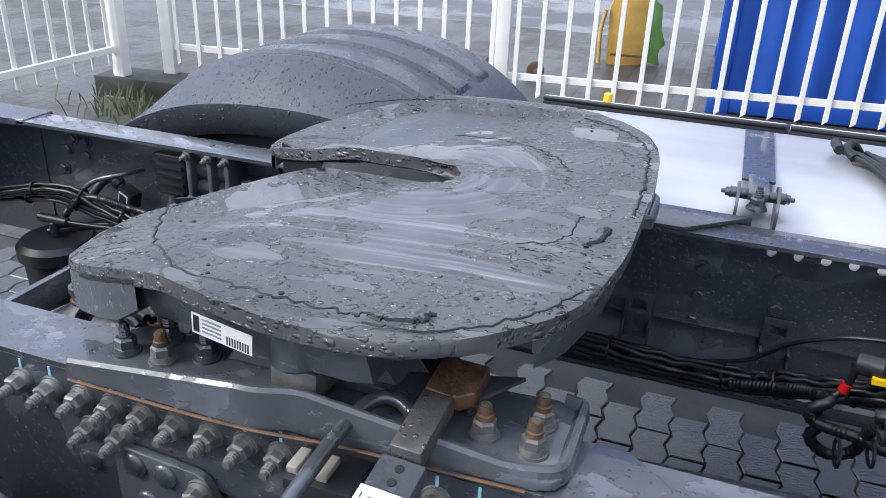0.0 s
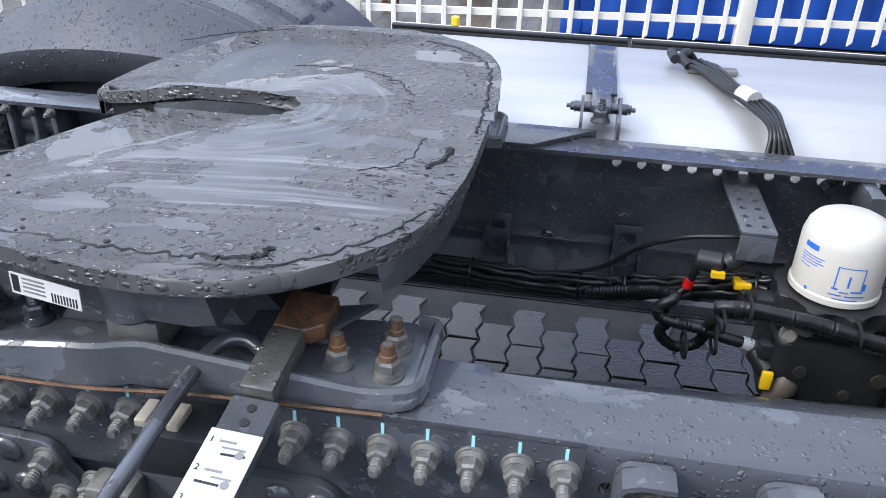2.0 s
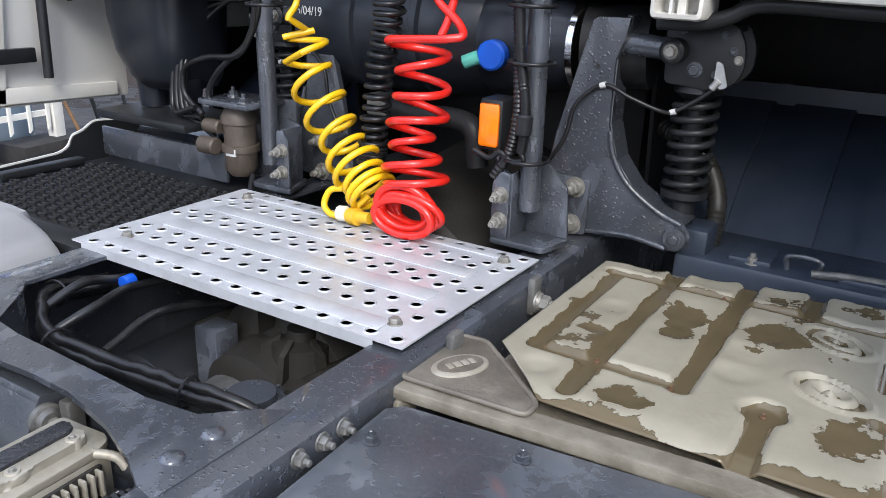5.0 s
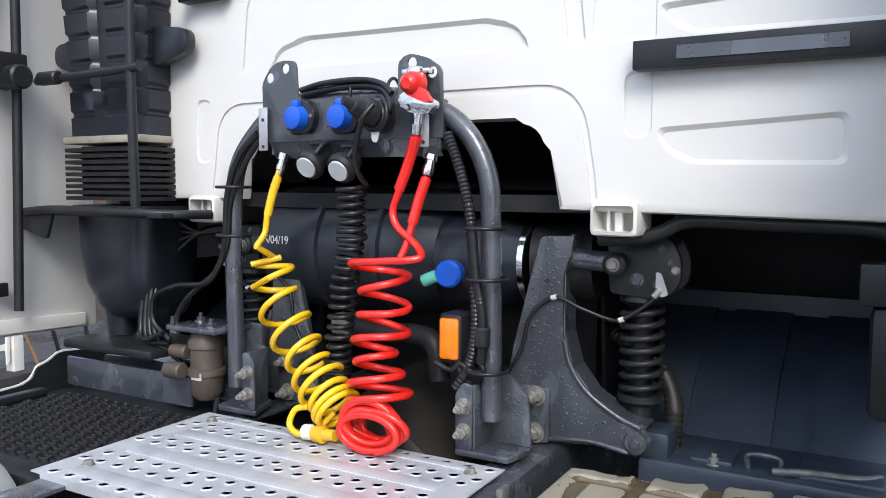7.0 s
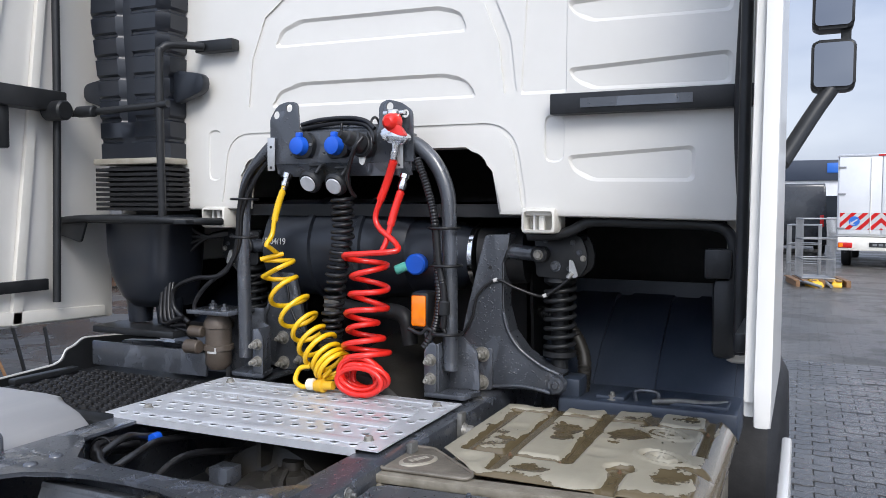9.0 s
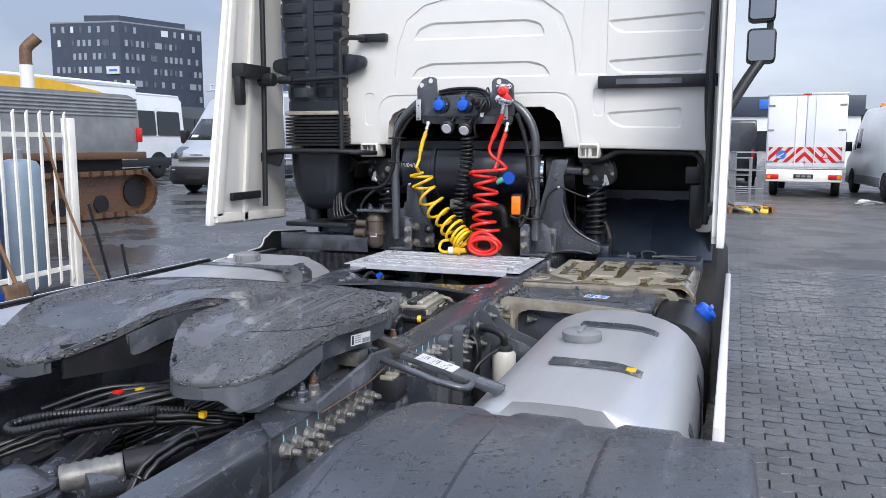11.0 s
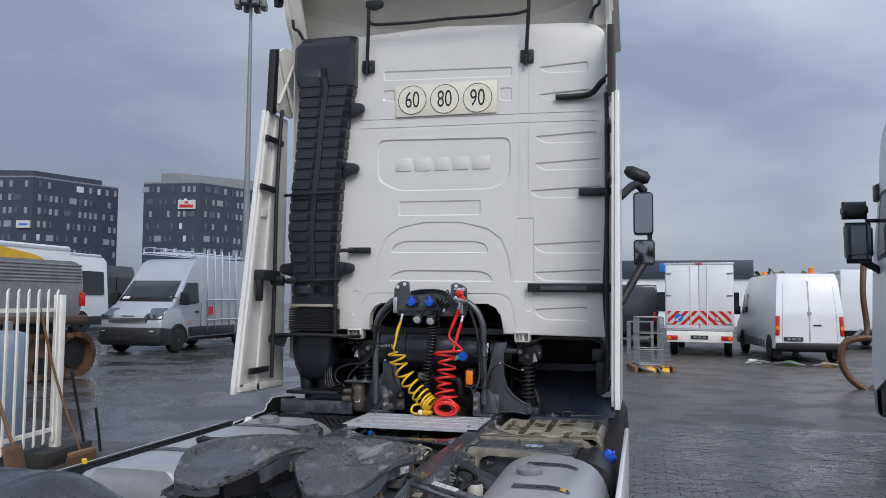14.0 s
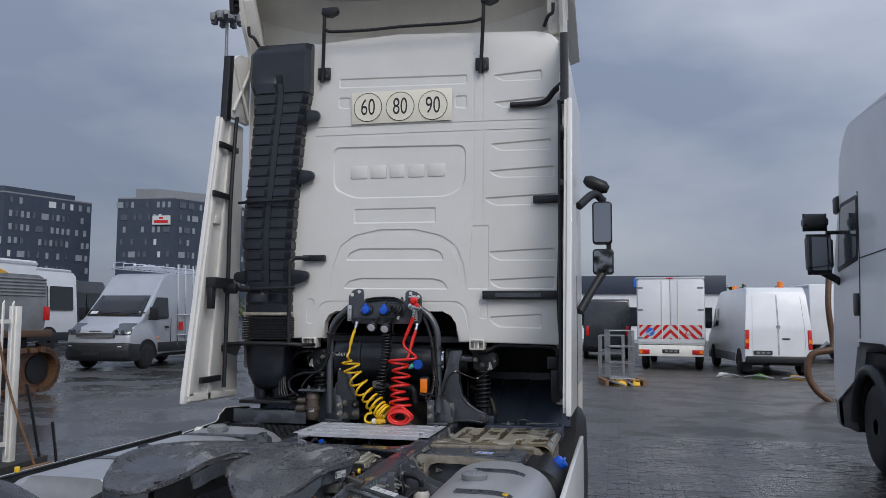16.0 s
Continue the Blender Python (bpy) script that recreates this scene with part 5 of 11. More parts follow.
# pale solenoid valve
wv = part("solenoid_valve", P(rounded([(0.978, 0.836), (1.04, 0.834), (1.034, 0.922), (0.974, 0.918)], 0.006, 3), "y", 0.232, 0.262, 0.004), LABEL, truck, "pale grey solenoid valve block with black plugs")
part("face_step", B(1.014, 1.042, 0.218, 0.2325, 0.85, 0.90, bevel=0.004), LABEL, wv)
for x, z in ((0.988, 0.85), (0.99, 0.90), (0.985, 0.875)):
    part("screw", C((x, 0.232, z), (x, 0.228, z), 0.0045, 10), PLASTIC, wv)
for k, (x, y, z, u) in enumerate(((1.02, 0.235, 0.925, (0.0, -0.005, 0.04)), (1.05, 0.22, 0.88, (0.035, -0.02, 0.012)), (1.05, 0.215, 0.855, (0.04, -0.02, 0.0)), (1.045, 0.24, 0.905, (0.03, 0.0, 0.02)))):
    pg = part("plug", lathe(bmesh.new(), (x, y, z), (x + u[0], y + u[1], z + u[2]), [(0, 0.009), (0.4, 0.009), (0.45, 0.012), (0.8, 0.012), (1, 0.007)], 12), PLASTIC, wv)
    e = Vector((x + u[0], y + u[1], z + u[2]))
    part("lead", T([e, e + Vector((0.03, 0.01, 0.01)), e + Vector((0.07 + 0.01 * k, 0.02, -0.03)), e + Vector((0.10, 0.03, -0.08)), e + Vector((0.08, 0.04, -0.13))], 0.0062, 7), CABLE, pg)
part("bracket", P(rounded([(0.955, 0.80), (0.975, 0.80), (0.97, 0.955), (0.94, 0.955)], 0.006, 3), "y", 0.262, 0.268), FRAME, wv)
part("bracket_arm", B(0.945, 0.97, 0.268, 0.42, 0.90, 0.95, bevel=0.003), FRAME, wv)
# hoses of the dryer
for pts, r in (([(1.039, 0.21, 0.847), (1.109, 0.20, 0.825), (1.165, 0.20, 0.806), (1.197, 0.2, 0.775), (1.175, 0.19, 0.748), (1.12, 0.15, 0.74)], 0.012),
               ([(1.05, 0.25, 0.85), (1.114, 0.25, 0.841), (1.17, 0.25, 0.795), (1.21, 0.25, 0.758), (1.205, 0.24, 0.719), (1.15, 0.2, 0.70)], 0.009),
               ([(1.05, 0.30, 0.80), (1.10, 0.28, 0.79), (1.16, 0.26, 0.75), (1.25, 0.25, 0.72)], 0.008),
               ([(1.02, 0.29, 0.79), (1.09, 0.25, 0.77), (1.15, 0.2, 0.73), (1.28, 0.18, 0.71)], 0.008),
               ([(1.02, 0.30, 0.77), (1.10, 0.27, 0.75), (1.2, 0.22, 0.71), (1.32, 0.2, 0.70)], 0.010)):
    part("air_line", T(pts, r, 8), CABLE, truck)

# ---- control unit in a ribbed alloy housing ----
MU = Matrix.Translation((1.122, -0.168, 0.906)) @ pose(0, 0, 0, 0, 0, 3)
ecu = part("control_unit", B(-0.110, 0.112, -0.036, 0.07, -0.062, 0.016, bevel=0.008, m=MU), CASTALU, truck, "cast alloy control unit with cooling fins and a black lid")
part("rim", P(rounded([(-0.118, -0.034), (0.10, -0.034), (0.122, -0.022), (0.122, 0.075), (-0.118, 0.075)], 0.012, 3), "z", 0.014, 0.027, 0.003), CASTALU, ecu, m=MU)
part("cover", P(rounded([(-0.106, -0.013), (-0.02, -0.013), (-0.012, -0.018), (0.004, -0.018), (0.012, -0.013), (0.088, -0.013), (0.10, -0.006), (0.10, 0.03), (-0.106, 0.03)], 0.006, 3), "z", 0.027, 0.039, 0.003), CASTALU, ecu, m=MU)
part("lid", P(rounded([(-0.112, 0.009), (0.088, 0.009), (0.100, 0.02), (0.100, 0.042), (-0.120, 0.046), (-0.120, 0.02)], 0.008, 3), "z", 0.030, 0.044, 0.004), LIDBLACK, ecu, "black crinkled lid, wet", m=MU)
for x in (-0.090, -0.004, 0.080):
    part("ear", lathe(bmesh.new(), MU @ Vector((x, -0.003, 0.027)), MU @ Vector((x, -0.003, 0.041)), [(0, 0.0115), (0.7, 0.011), (1, 0.009)], 14), CASTALU, ecu)
    nut_at(ecu, MU @ Vector((x, -0.003, 0.041)), (0, 0, 1), 0.30, ZINC_HEAD)
part("fin_pocket", B(0.000, 0.092, -0.041, -0.034, -0.042, 0.008, bevel=0.003, m=MU), GEARCASE, ecu)
for i in range(7):
    part("fin", B(0.004 + 0.0125 * i, 0.0085 + 0.0125 * i, -0.053, -0.036, -0.034, 0.006, bevel=0.0012, m=MU), CASTALU, ecu)
part("ledge", P(rounded([(-0.118, -0.052), (-0.005, -0.052), (-0.005, -0.034), (-0.118, -0.034)], 0.008, 3), "z", -0.058, -0.022, 0.004), CASTALU, ecu, m=MU)
part("end_lug", T([MU @ Vector((0.088, -0.028, 0.022)), MU @ Vector((0.106, -0.052, 0.014)), MU @ Vector((0.112, -0.066, -0.006))], 0.007, 8, 4), CASTALU, ecu)
part("end_bush", lathe(bmesh.new(), MU @ Vector((0.118, -0.08, -0.008)), MU @ Vector((0.118, -0.044, -0.008)), [(0, 0.012), (0.2, 0.015), (0.8, 0.015), (1, 0.012)], 16), RUBBER, ecu)
for x, r in ((-0.088, 0.012), (-0.038, 0.015)):
    bo = part("boss", lathe(bmesh.new(), MU @ Vector((x, -0.034, -0.02)), MU @ Vector((x - 0.008, -0.068, -0.028)), [(0, r * 1.3), (0.4, r), (1, r * 0.9)], 16), CASTALU, ecu)
    part("stub_end", C(MU @ Vector((x - 0.008, -0.068, -0.028)), MU @ Vector((x - 0.010, -0.076, -0.030)), r * 0.6, 12), STEEL, bo)
for x in (-0.070, -0.014):
    nut_at(ecu, MU @ Vector((x, -0.036, 0.004)), MU.to_3x3() @ Vector((0, -1, 0)), 0.36, ZINC_HEAD)
part("type_label", B(0.02, 0.100, -0.088, -0.055, -0.036, -0.034, m=MU), LABEL, ecu)
part("carrier", B(-0.12, 0.13, -0.060, 0.08, -0.11, -0.064, bevel=0.006, m=MU), FRAME, ecu)
part("strap_plate", P(rounded([(-0.132, -0.03), (-0.114, -0.03), (-0.114, 0.06), (-0.132, 0.06)], 0.006), "z", -0.09, 0.01, 0.003), PLASTIC, ecu, m=MU)
# grey sheet metal box against the waisted member
gbx = part("relay_box", P(rounded([(1.212, 0.775), (1.222, 0.85), (1.256, 0.920), (1.297, 0.907), (1.297, 0.775)], 0.006), "y", 0.0, 0.24, 0.003), CAST, truck, "grey folded sheet metal box with a screw cap")
part("folded_edge", P(rounded([(1.252, 0.914), (1.258, 0.925), (1.302, 0.914), (1.30, 0.904)], 0.003, 2), "y", -0.002, 0.242), CAST, gbx)
part("cap", lathe(bmesh.new(), (1.262, 0.0, 0.885), (1.26, -0.024, 0.885), [(0, 0.026), (0.4, 0.026), (0.5, 0.021), (1, 0.019)], 20), DULLZINC, gbx)
part("cap_screw", C((1.26, -0.024, 0.885), (1.259, -0.032, 0.885), 0.011, 6), ZINC, gbx)
for y in (0.02, 0.12, 0.23):
    nut_at(gbx, (1.219, y, 0.825), (-1, 0, 0.1), 0.35, FRAME_HEAD)
part("tray", P([(0.95, 0.30), (1.3, 0.24), (1.3, 0.42), (1.0, 0.42)], "z", 0.755, 0.762), FRAME, truck)
part("stay", B(1.262, 1.288, -0.065, -0.04, 0.74, 0.93, bevel=0.004), STEEL, gbx)
# ribbed hoses along the right rail
for pts, r in (([(0.80, -0.285, 0.80), (0.825, -0.280, 0.875), (0.857, -0.272, 0.910), (0.902, -0.272, 0.921), (0.953, -0.272, 0.928), (1.022, -0.272, 0.924), (1.088, -0.272, 0.919), (1.17, -0.275, 0.908), (1.26, -0.285, 0.89), (1.42, -0.30, 0.86)], 0.0110),
               ([(0.86, -0.295, 0.82), (0.885, -0.297, 0.895), (0.912, -0.297, 0.918), (0.960, -0.297, 0.929), (1.022, -0.297, 0.931), (1.068, -0.294, 0.921), (1.18, -0.296, 0.90), (1.30, -0.30, 0.86)], 0.0105),
               ([(0.918, -0.105, 0.82), (0.925, -0.115, 0.876), (0.945, -0.12, 0.895), (0.968, -0.125, 0.894), (0.985, -0.15, 0.885), (0.992, -0.19, 0.885), (1.0, -0.235, 0.895)], 0.0115)):
    part("ribbed_hose", T(pts, r, 10, 8, ribs=0.002, pitch=0.008), CABLE, truck, "black corrugated cable conduit")
part("yellow_ring", C((0.989, -0.178, 0.885), (0.991, -0.192, 0.886), 0.0145, 14), YELLOW, truck)
part("hose_tie", tube(bmesh.new(), [(1.05, -0.284 + 0.030 * math.cos(a), 0.925 + 0.020 * math.sin(a)) for a in [2 * math.pi * i / 18 for i in range(19)]], 0.0035, 5), CABLE, truck)

# ---- tubes along the waisted member, gearbox ----
tb = loom(truck, "air_line", [(1.62, 0.34, 0.90), (1.50, 0.33, 0.92), (1.435, 0.27, 0.915), (1.40, 0.18, 0.90), (1.41, 0.02, 0.895), (1.43, -0.12, 0.89), (1.46, -0.22, 0.87), (1.5, -0.28, 0.80)], 4, 0.010, 0.014, seed=9, tie=6)
for pts in ([(1.44, 0.28, 0.92), (1.52, 0.27, 0.95), (1.60, 0.28, 0.93), (1.75, 0.28, 0.90)], [(1.42, 0.22, 0.90), (1.5, 0.2, 0.93), (1.62, 0.24, 0.92), (1.8, 0.2, 0.90)], [(1.45, 0.12, 0.88), (1.6, 0.14, 0.90), (1.8, 0.1, 0.86)]):
    part("air_line", T(pts, 0.009, 8), CABLE, truck)
part("blue_clip", C((1.60, 0.26, 0.925), (1.625, 0.262, 0.925), 0.014, 10), BLUECAP, truck)
gear = part("gearbox", lathe(bmesh.new(), (1.62, -0.02, 0.72), (2.9, 0.0, 0.80), [(0, 0.05), (0.02, 0.11), (0.08, 0.12), (0.10, 0.18), (0.14, 0.20), (0.4, 0.22), (0.42, 0.27), (0.9, 0.30), (1, 0.2)], 24), GEARCASE, truck, "cast alloy gearbox under the catwalk")
for k in range(6):
    a = k * math.pi / 3
    part("web", B(-0.12, 0.06, -0.006, 0.006, 0.0, 0.07, m=Matrix.Translation((1.80, -0.02, 0.735)) @ Matrix.Rotation(a, 4, "X") @ Matrix.Translation((0, 0, 0.13))), GEARCASE, gear)
part("flange", C((1.545, -0.02, 0.715), (1.62, -0.02, 0.72), 0.085, 24, 0.006), STEEL, gear)
part("propshaft", C((-0.35, -0.0, 0.60), (1.55, -0.02, 0.70), 0.055, 20), FRAME, truck, "dark tubular propeller shaft")
part("air_vessel", lathe(bmesh.new(), (1.52, 0.20, 0.68), (2.3, 0.20, 0.68), [(0, 0.03), (0.03, 0.09), (0.07, 0.115), (0.93, 0.115), (1, 0.05)], 24), PLASTIC, truck, "black compressed air vessel")
part("bracket", B(1.64, 1.70, 0.05, 0.11, 0.60, 0.86, bevel=0.004), FRAME, truck)
# lower tie under the pavers' side: transverse tube behind the dryer
part("lower_crossmember", P(rounded([(1.36, 0.60), (1.50, 0.60), (1.50, 0.70), (1.36, 0.70)], 0.015), "y", -0.42, 0.42), FRAME, truck)
# rivets of the waisted member
for s in (-1, 1):
    for x in (1.245, 1.311):
        nut_at(cm2, (x - (0.014 if s < 0 else 0), 0.263 if s > 0 else -0.327, 0.9622), (0, 0, 1), 0.9, FRAME_RIVET, "rivet")
# engine and wheel arch closure ahead of the catwalk
part("engine_block", B(2.72, 3.7, -0.40, 0.40, 0.65, 1.45, bevel=0.05), RUBBER, truck)
part("front_bulkhead", B(3.30, 3.34, -1.18, 1.18, 0.45, 2.0), RUBBER, truck)
for s in (-1, 1):
    a, b = sorted((s * 0.45, s * 1.16))
    pts = [(2.62, 0.93), (2.74, 1.05), (2.98, 1.19), (3.30, 1.22), (3.30, 1.20), (2.99, 1.17), (2.75, 1.03), (2.63, 0.915)]
    ar = part("front_mudguard", P(pts, "y", a, b), ARCH, truck, "dark plastic front wheel arch")
    for y in (0.50, 0.70, 0.94):
        part("raised_rib", P([(x, z + 0.016) for x, z in pts[:4]] + [(x, z + 0.001) for x, z in pts[:4]][::-1], "y", min(s * y, s * (y + 0.15)), max(s * y, s * (y + 0.15))), ARCH, ar)
    part("cross_rib", B(3.05, 3.06, a, b, 1.205, 1.26), ARCH, ar)
    part("side_liner", P([(2.62, 0.93), (2.74, 1.05), (2.98, 1.19), (3.3, 1.22), (3.3, 1.55), (2.55, 1.55)], "y", min(s * 0.445, s * 0.455), max(s * 0.445, s * 0.455)), RUBBER, ar)
    part("outer_liner", P([(2.66, 0.97), (2.74, 1.05), (2.98, 1.19), (3.3, 1.22), (3.3, 1.6), (2.66, 1.6)], "y", min(s * 1.145, s * 1.155), max(s * 1.145, s * 1.155)), RUBBER, ar)
part("under_floor", B(2.80, 3.3, -1.15, 1.15, 1.55, 1.57), RUBBER, truck)


# ---- right rail: brackets and studs ----
def web_bracket(x0, x1, z0, z1, name="rail_bracket"):
    """Folded plate bolted on the web with a turned-out lip round its rear and top edge."""
    out = rounded([(x0, z0), (x1, z0), (x1, z1), (x0, z1)], [0, 0, 0.004, 0.022], 4)
    b = part(name, P(out, "y", -0.4375, -0.4305), CAST, rail_r)
    lip = [(x0, z0), (x0, z1 - 0.02), (x0 + 0.006, z1 - 0.006), (x0 + 0.022, z1), (x1, z1)]
    inn = [(x1, z1 - 0.006), (x0 + 0.024, z1 - 0.006), (x0 + 0.010, z1 - 0.011), (x0 + 0.006, z1 - 0.022), (x0 + 0.006, z0)]
    part("lip", P(lip + inn, "y", -0.465, -0.4375), CAST, b)
    return b


for x0, x1 in ((0.515, 0.572), (0.652, 0.708)):
    b = web_bracket(x0, x1, 0.70, 0.948)
    for z in (0.915, 0.862, 0.80):
        nut_at(b, ((x0 + x1) / 2 + 0.006, -0.4375, z), (0, -1, 0), 0.72, DULL_STUD if z > 0.83 else FRAME_STUD)
for x, z in ((0.755, 0.862), (0.79, 0.868), (0.735, 0.82)):
    nut_at(rail_r, (x, -0.4305, z), (0, -1, 0), 0.68, DULL_STUD)
for x, z in ((1.104, 0.915), (1.150, 0.918), (1.12, 0.84), (1.10, 0.77)):
    nut_at(rail_r, (x, -0.4305, z), (0, -1, 0), 0.68, DULL_STUD)
for x in (1.343, 1.39, 1.434):
    nut_at(rail_r, (x, -0.4305, 0.94), (0, -1, 0), 0.7, DULL_NUT)
# grommet hole with cables
gr = part("grommet", lathe(bmesh.new(), (0.835, -0.4305, 0.872), (0.835, -0.4365, 0.872), [(0, 0.036), (0.7, 0.034), (1, 0.028), (0.6, 0.022)], 24), RUBBER, rail_r)
part("hole", C((0.835, -0.4306, 0.872), (0.835, -0.4318, 0.872), 0.026, 20), INK, gr)
for k in range(4):
    part("cable", T([(0.83 + 0.008 * k, -0.41, 0.88), (0.832 + 0.008 * k, -0.445, 0.872), (0.825 + 0.009 * k, -0.46, 0.83), (0.82 + 0.01 * k, -0.455, 0.75), (0.83 + 0.01 * k, -0.45, 0.65)], 0.007, 8), CABLE, gr)
# fabricated step bracket: two cheeks, a cross plate and a tube
stp = part("step_bracket", P(rounded([(0.872, 0.66), (0.93, 0.66), (0.93, 0.952), (0.872, 0.952)], [0, 0, 0.02, 0.02], 4), "y", -0.4375, -0.4305), CAST, rail_r, "grey fabricated step bracket with oval holes")
for x in (0.925, 1.03):
    ck = part("cheek", P(rounded([(-0.4375, 0.66), (-0.4375, 0.950), (-0.462, 0.950), (-0.485, 0.905), (-0.54, 0.862), (-0.61, 0.838), (-0.66, 0.80), (-0.665, 0.70), (-0.60, 0.62)], 0.02, 3), "x", x, x + 0.008), CAST, stp)
    cut(ck, [P(rounded([(-0.475, 0.74), (-0.51, 0.73), (-0.51, 0.84), (-0.475, 0.86)], 0.02, 4), "x", x - 0.1, x + 0.1), P(rounded([(-0.56, 0.72), (-0.61, 0.715), (-0.61, 0.79), (-0.56, 0.81)], 0.02, 4), "x", x - 0.1, x + 0.1)])
    nut_at(ck, (x, -0.637, 0.80), (-1, 0, 0), 0.9, FRAME_NUT)
part("back_plate", P(rounded([(0.985, 0.66), (1.05, 0.66), (1.05, 0.952), (0.985, 0.952)], [0, 0, 0.02, 0.02], 4), "y", -0.4378, -0.4308), CAST, stp)
part("cross_plate", B(0.934, 1.03, -0.532, -0.524, 0.70, 0.855, bevel=0.002), CAST, stp)
part("cross_tube", C((0.90, -0.60, 0.745), (1.06, -0.60, 0.745), 0.022, 18), FRAME, stp)
for x, z in ((0.90, 0.90), (0.898, 0.84), (1.01, 0.915)):
    nut_at(stp, (x, -0.4375, z), (0, -1, 0), 0.75, DULL_STUD)
# washer canister with leads
cn = part("canister", lathe(bmesh.new(), (0.86, -0.545, 0.70), (0.86, -0.545, 0.835), [(0, 0.036), (0.06, 0.040), (0.9, 0.040), (1, 0.03)], 24), FILTER, truck, "small white canister with a black cap")
part("cap", lathe(bmesh.new(), (0.86, -0.545, 0.833), (0.86, -0.545, 0.852), [(0, 0.031), (0.7, 0.029), (1, 0.02)], 20), PLASTIC, cn)
part("lead", T([(0.86, -0.545, 0.85), (0.855, -0.54, 0.885), (0.865, -0.50, 0.90), (0.88, -0.455, 0.90)], 0.013, 8), RUBBER, cn)
part("lead", T([(0.84, -0.53, 0.84), (0.80, -0.50, 0.82), (0.76, -0.47, 0.78), (0.74, -0.46, 0.70)], 0.007, 8), CABLE, cn)

# ---- right fuel tank fittings ----
for x in (0.42, 0.90):
    strap(tank_r, x, -0.78, -1.185, 0.935, -1)
part("strap_tag", B(0.405, 0.435, -1.03, -0.98, 0.930, 0.934), YELLOW, tank_r)
fc = part("filler_cap", lathe(bmesh.new(), (0.70, -0.835, 0.932), (0.70, -0.835, 0.965), [(0, 0.055), (0.2, 0.06), (0.8, 0.06), (0.92, 0.05), (1, 0.045)], 24), GREYMETAL, tank_r, "round grey filler cap")
part("cap_grip", B(0.655, 0.745, -0.842, -0.828, 0.963, 0.971, bevel=0.003), GREYMETAL, fc)

# ---- cast bow arms, cover and heat shield over the exhaust box ----
bow = part("bow_arm", P(rounded([(-0.432, 0.64), (-0.432, 0.935), (-0.445, 0.945), (-0.70, 0.938), (-0.93, 0.925), (-1.0, 0.90), (-1.03, 0.84), (-1.0, 0.84), (-0.96, 0.885), (-0.70, 0.905), (-0.53, 0.908), (-0.495, 0.88), (-0.485, 0.64)], 0.014, 3), "x", 1.195, 1.24, 0.004), BRONZE, truck, "beige cast bow arm bolted to the rail")
for z in (0.66, 0.73, 0.80, 0.87):
    part("pocket_rib", B(1.186, 1.197, -0.483, -0.434, z, z + 0.012, bevel=0.003), BRONZE, bow)
for y in (-0.437, -0.481):
    part("pocket_edge", B(1.183, 1.197, y - 0.006, y + 0.006, 0.645, 0.90, bevel=0.003), BRONZE, bow)
for y, z in ((-0.46, 0.70), (-0.46, 0.905), (-0.462, 0.77)):
    nut_at(bow, (1.195, y, z), (-1, 0, 0), 0.7, ZINC_NUT)
nut_at(bow, (1.24, -0.53, 0.86), (0.2, -1, 0), 0.72, DULL_STUD)
nut_at(bow, (1.245, -0.51, 0.76), (0.2, -1, 0), 0.72, DULL_STUD)
bar2 = part("bow_arm", P(rounded([(1.553, -0.405), (1.60, -0.40), (1.635, -0.905), (1.63, -1.02), (1.59, -1.02), (1.592, -0.905)], 0.012, 3), "z", 0.925, 0.945, 0.004), BRONZE, truck, "beige cast bow arm")
part("bow_foot", B(1.55, 1.60, -0.445, -0.43, 0.72, 0.925, bevel=0.006), BRONZE, bar2)
part("bow_end", P(rounded([(-1.0, 0.945), (-1.05, 0.93), (-1.085, 0.86), (-1.055, 0.85), (-1.02, 0.915)], 0.01, 3), "x", 1.59, 1.63), BRONZE, bar2)
cover = part("cover_plate", P(rounded([(1.245, -0.455), (1.54, -0.44), (1.585, -0.90), (1.57, -0.99), (1.26, -0.985)], [0.02, 0.02, 0.03, 0.05, 0.05], 4), "z", 0.905, 0.930, 0.008), CAST, truck, "dark grey cover plate with four screws and a label")
part("raised_field", P(rounded([(1.33, -0.60), (1.50, -0.60), (1.53, -0.94), (1.33, -0.95)], 0.03, 4), "z", 0.9295, 0.933, 0.0025), CAST, cover)
part("cover_skirt", B(1.255, 1.565, -0.975, -0.46, 0.62, 0.905, bevel=0.02), FRAME, cover)
for x, y in ((1.285, -0.52), (1.44, -0.475), (1.305, -0.90), (1.52, -0.665), (1.555, -0.90)):
    nut_at(cover, (x, y, 0.931), (0, 0, 1), 0.62, FRAME_NUT)
ML = Matrix.Translation((1.408, -0.765, 0.9336)) @ pose(0, 0, 0, 0, 0, -6)
lb = part("notice_label", B(-0.030, 0.030, -0.046, 0.046, 0, 0.0008, m=ML), LABEL, cover, "white notice with blue lettering and two blue round symbols")
text_mesh("word", "ONLY", 0.013, BLUEINK, lb, ML @ pose(-0.002, 0.0, 0.001), 0.0002)
text_mesh("word", "ISO22241", 0.006, BLUEINK, lb, ML @ pose(0.004, 0.032, 0.001), 0.0002)
part("brand_bar", B(-0.024, 0.024, 0.012, 0.025, 0.0008, 0.0012, m=ML), BLUEINK, lb)
part("warning_triangle", P([(-0.027, 0.030), (-0.017, 0.030), (-0.022, 0.038)], "z", 0.0008, 0.0011), INK, lb).matrix_basis = ML
part("text_bar", B(-0.014, 0.024, 0.0375, 0.041, 0.0008, 0.0012, m=ML), GREYMETAL, lb)
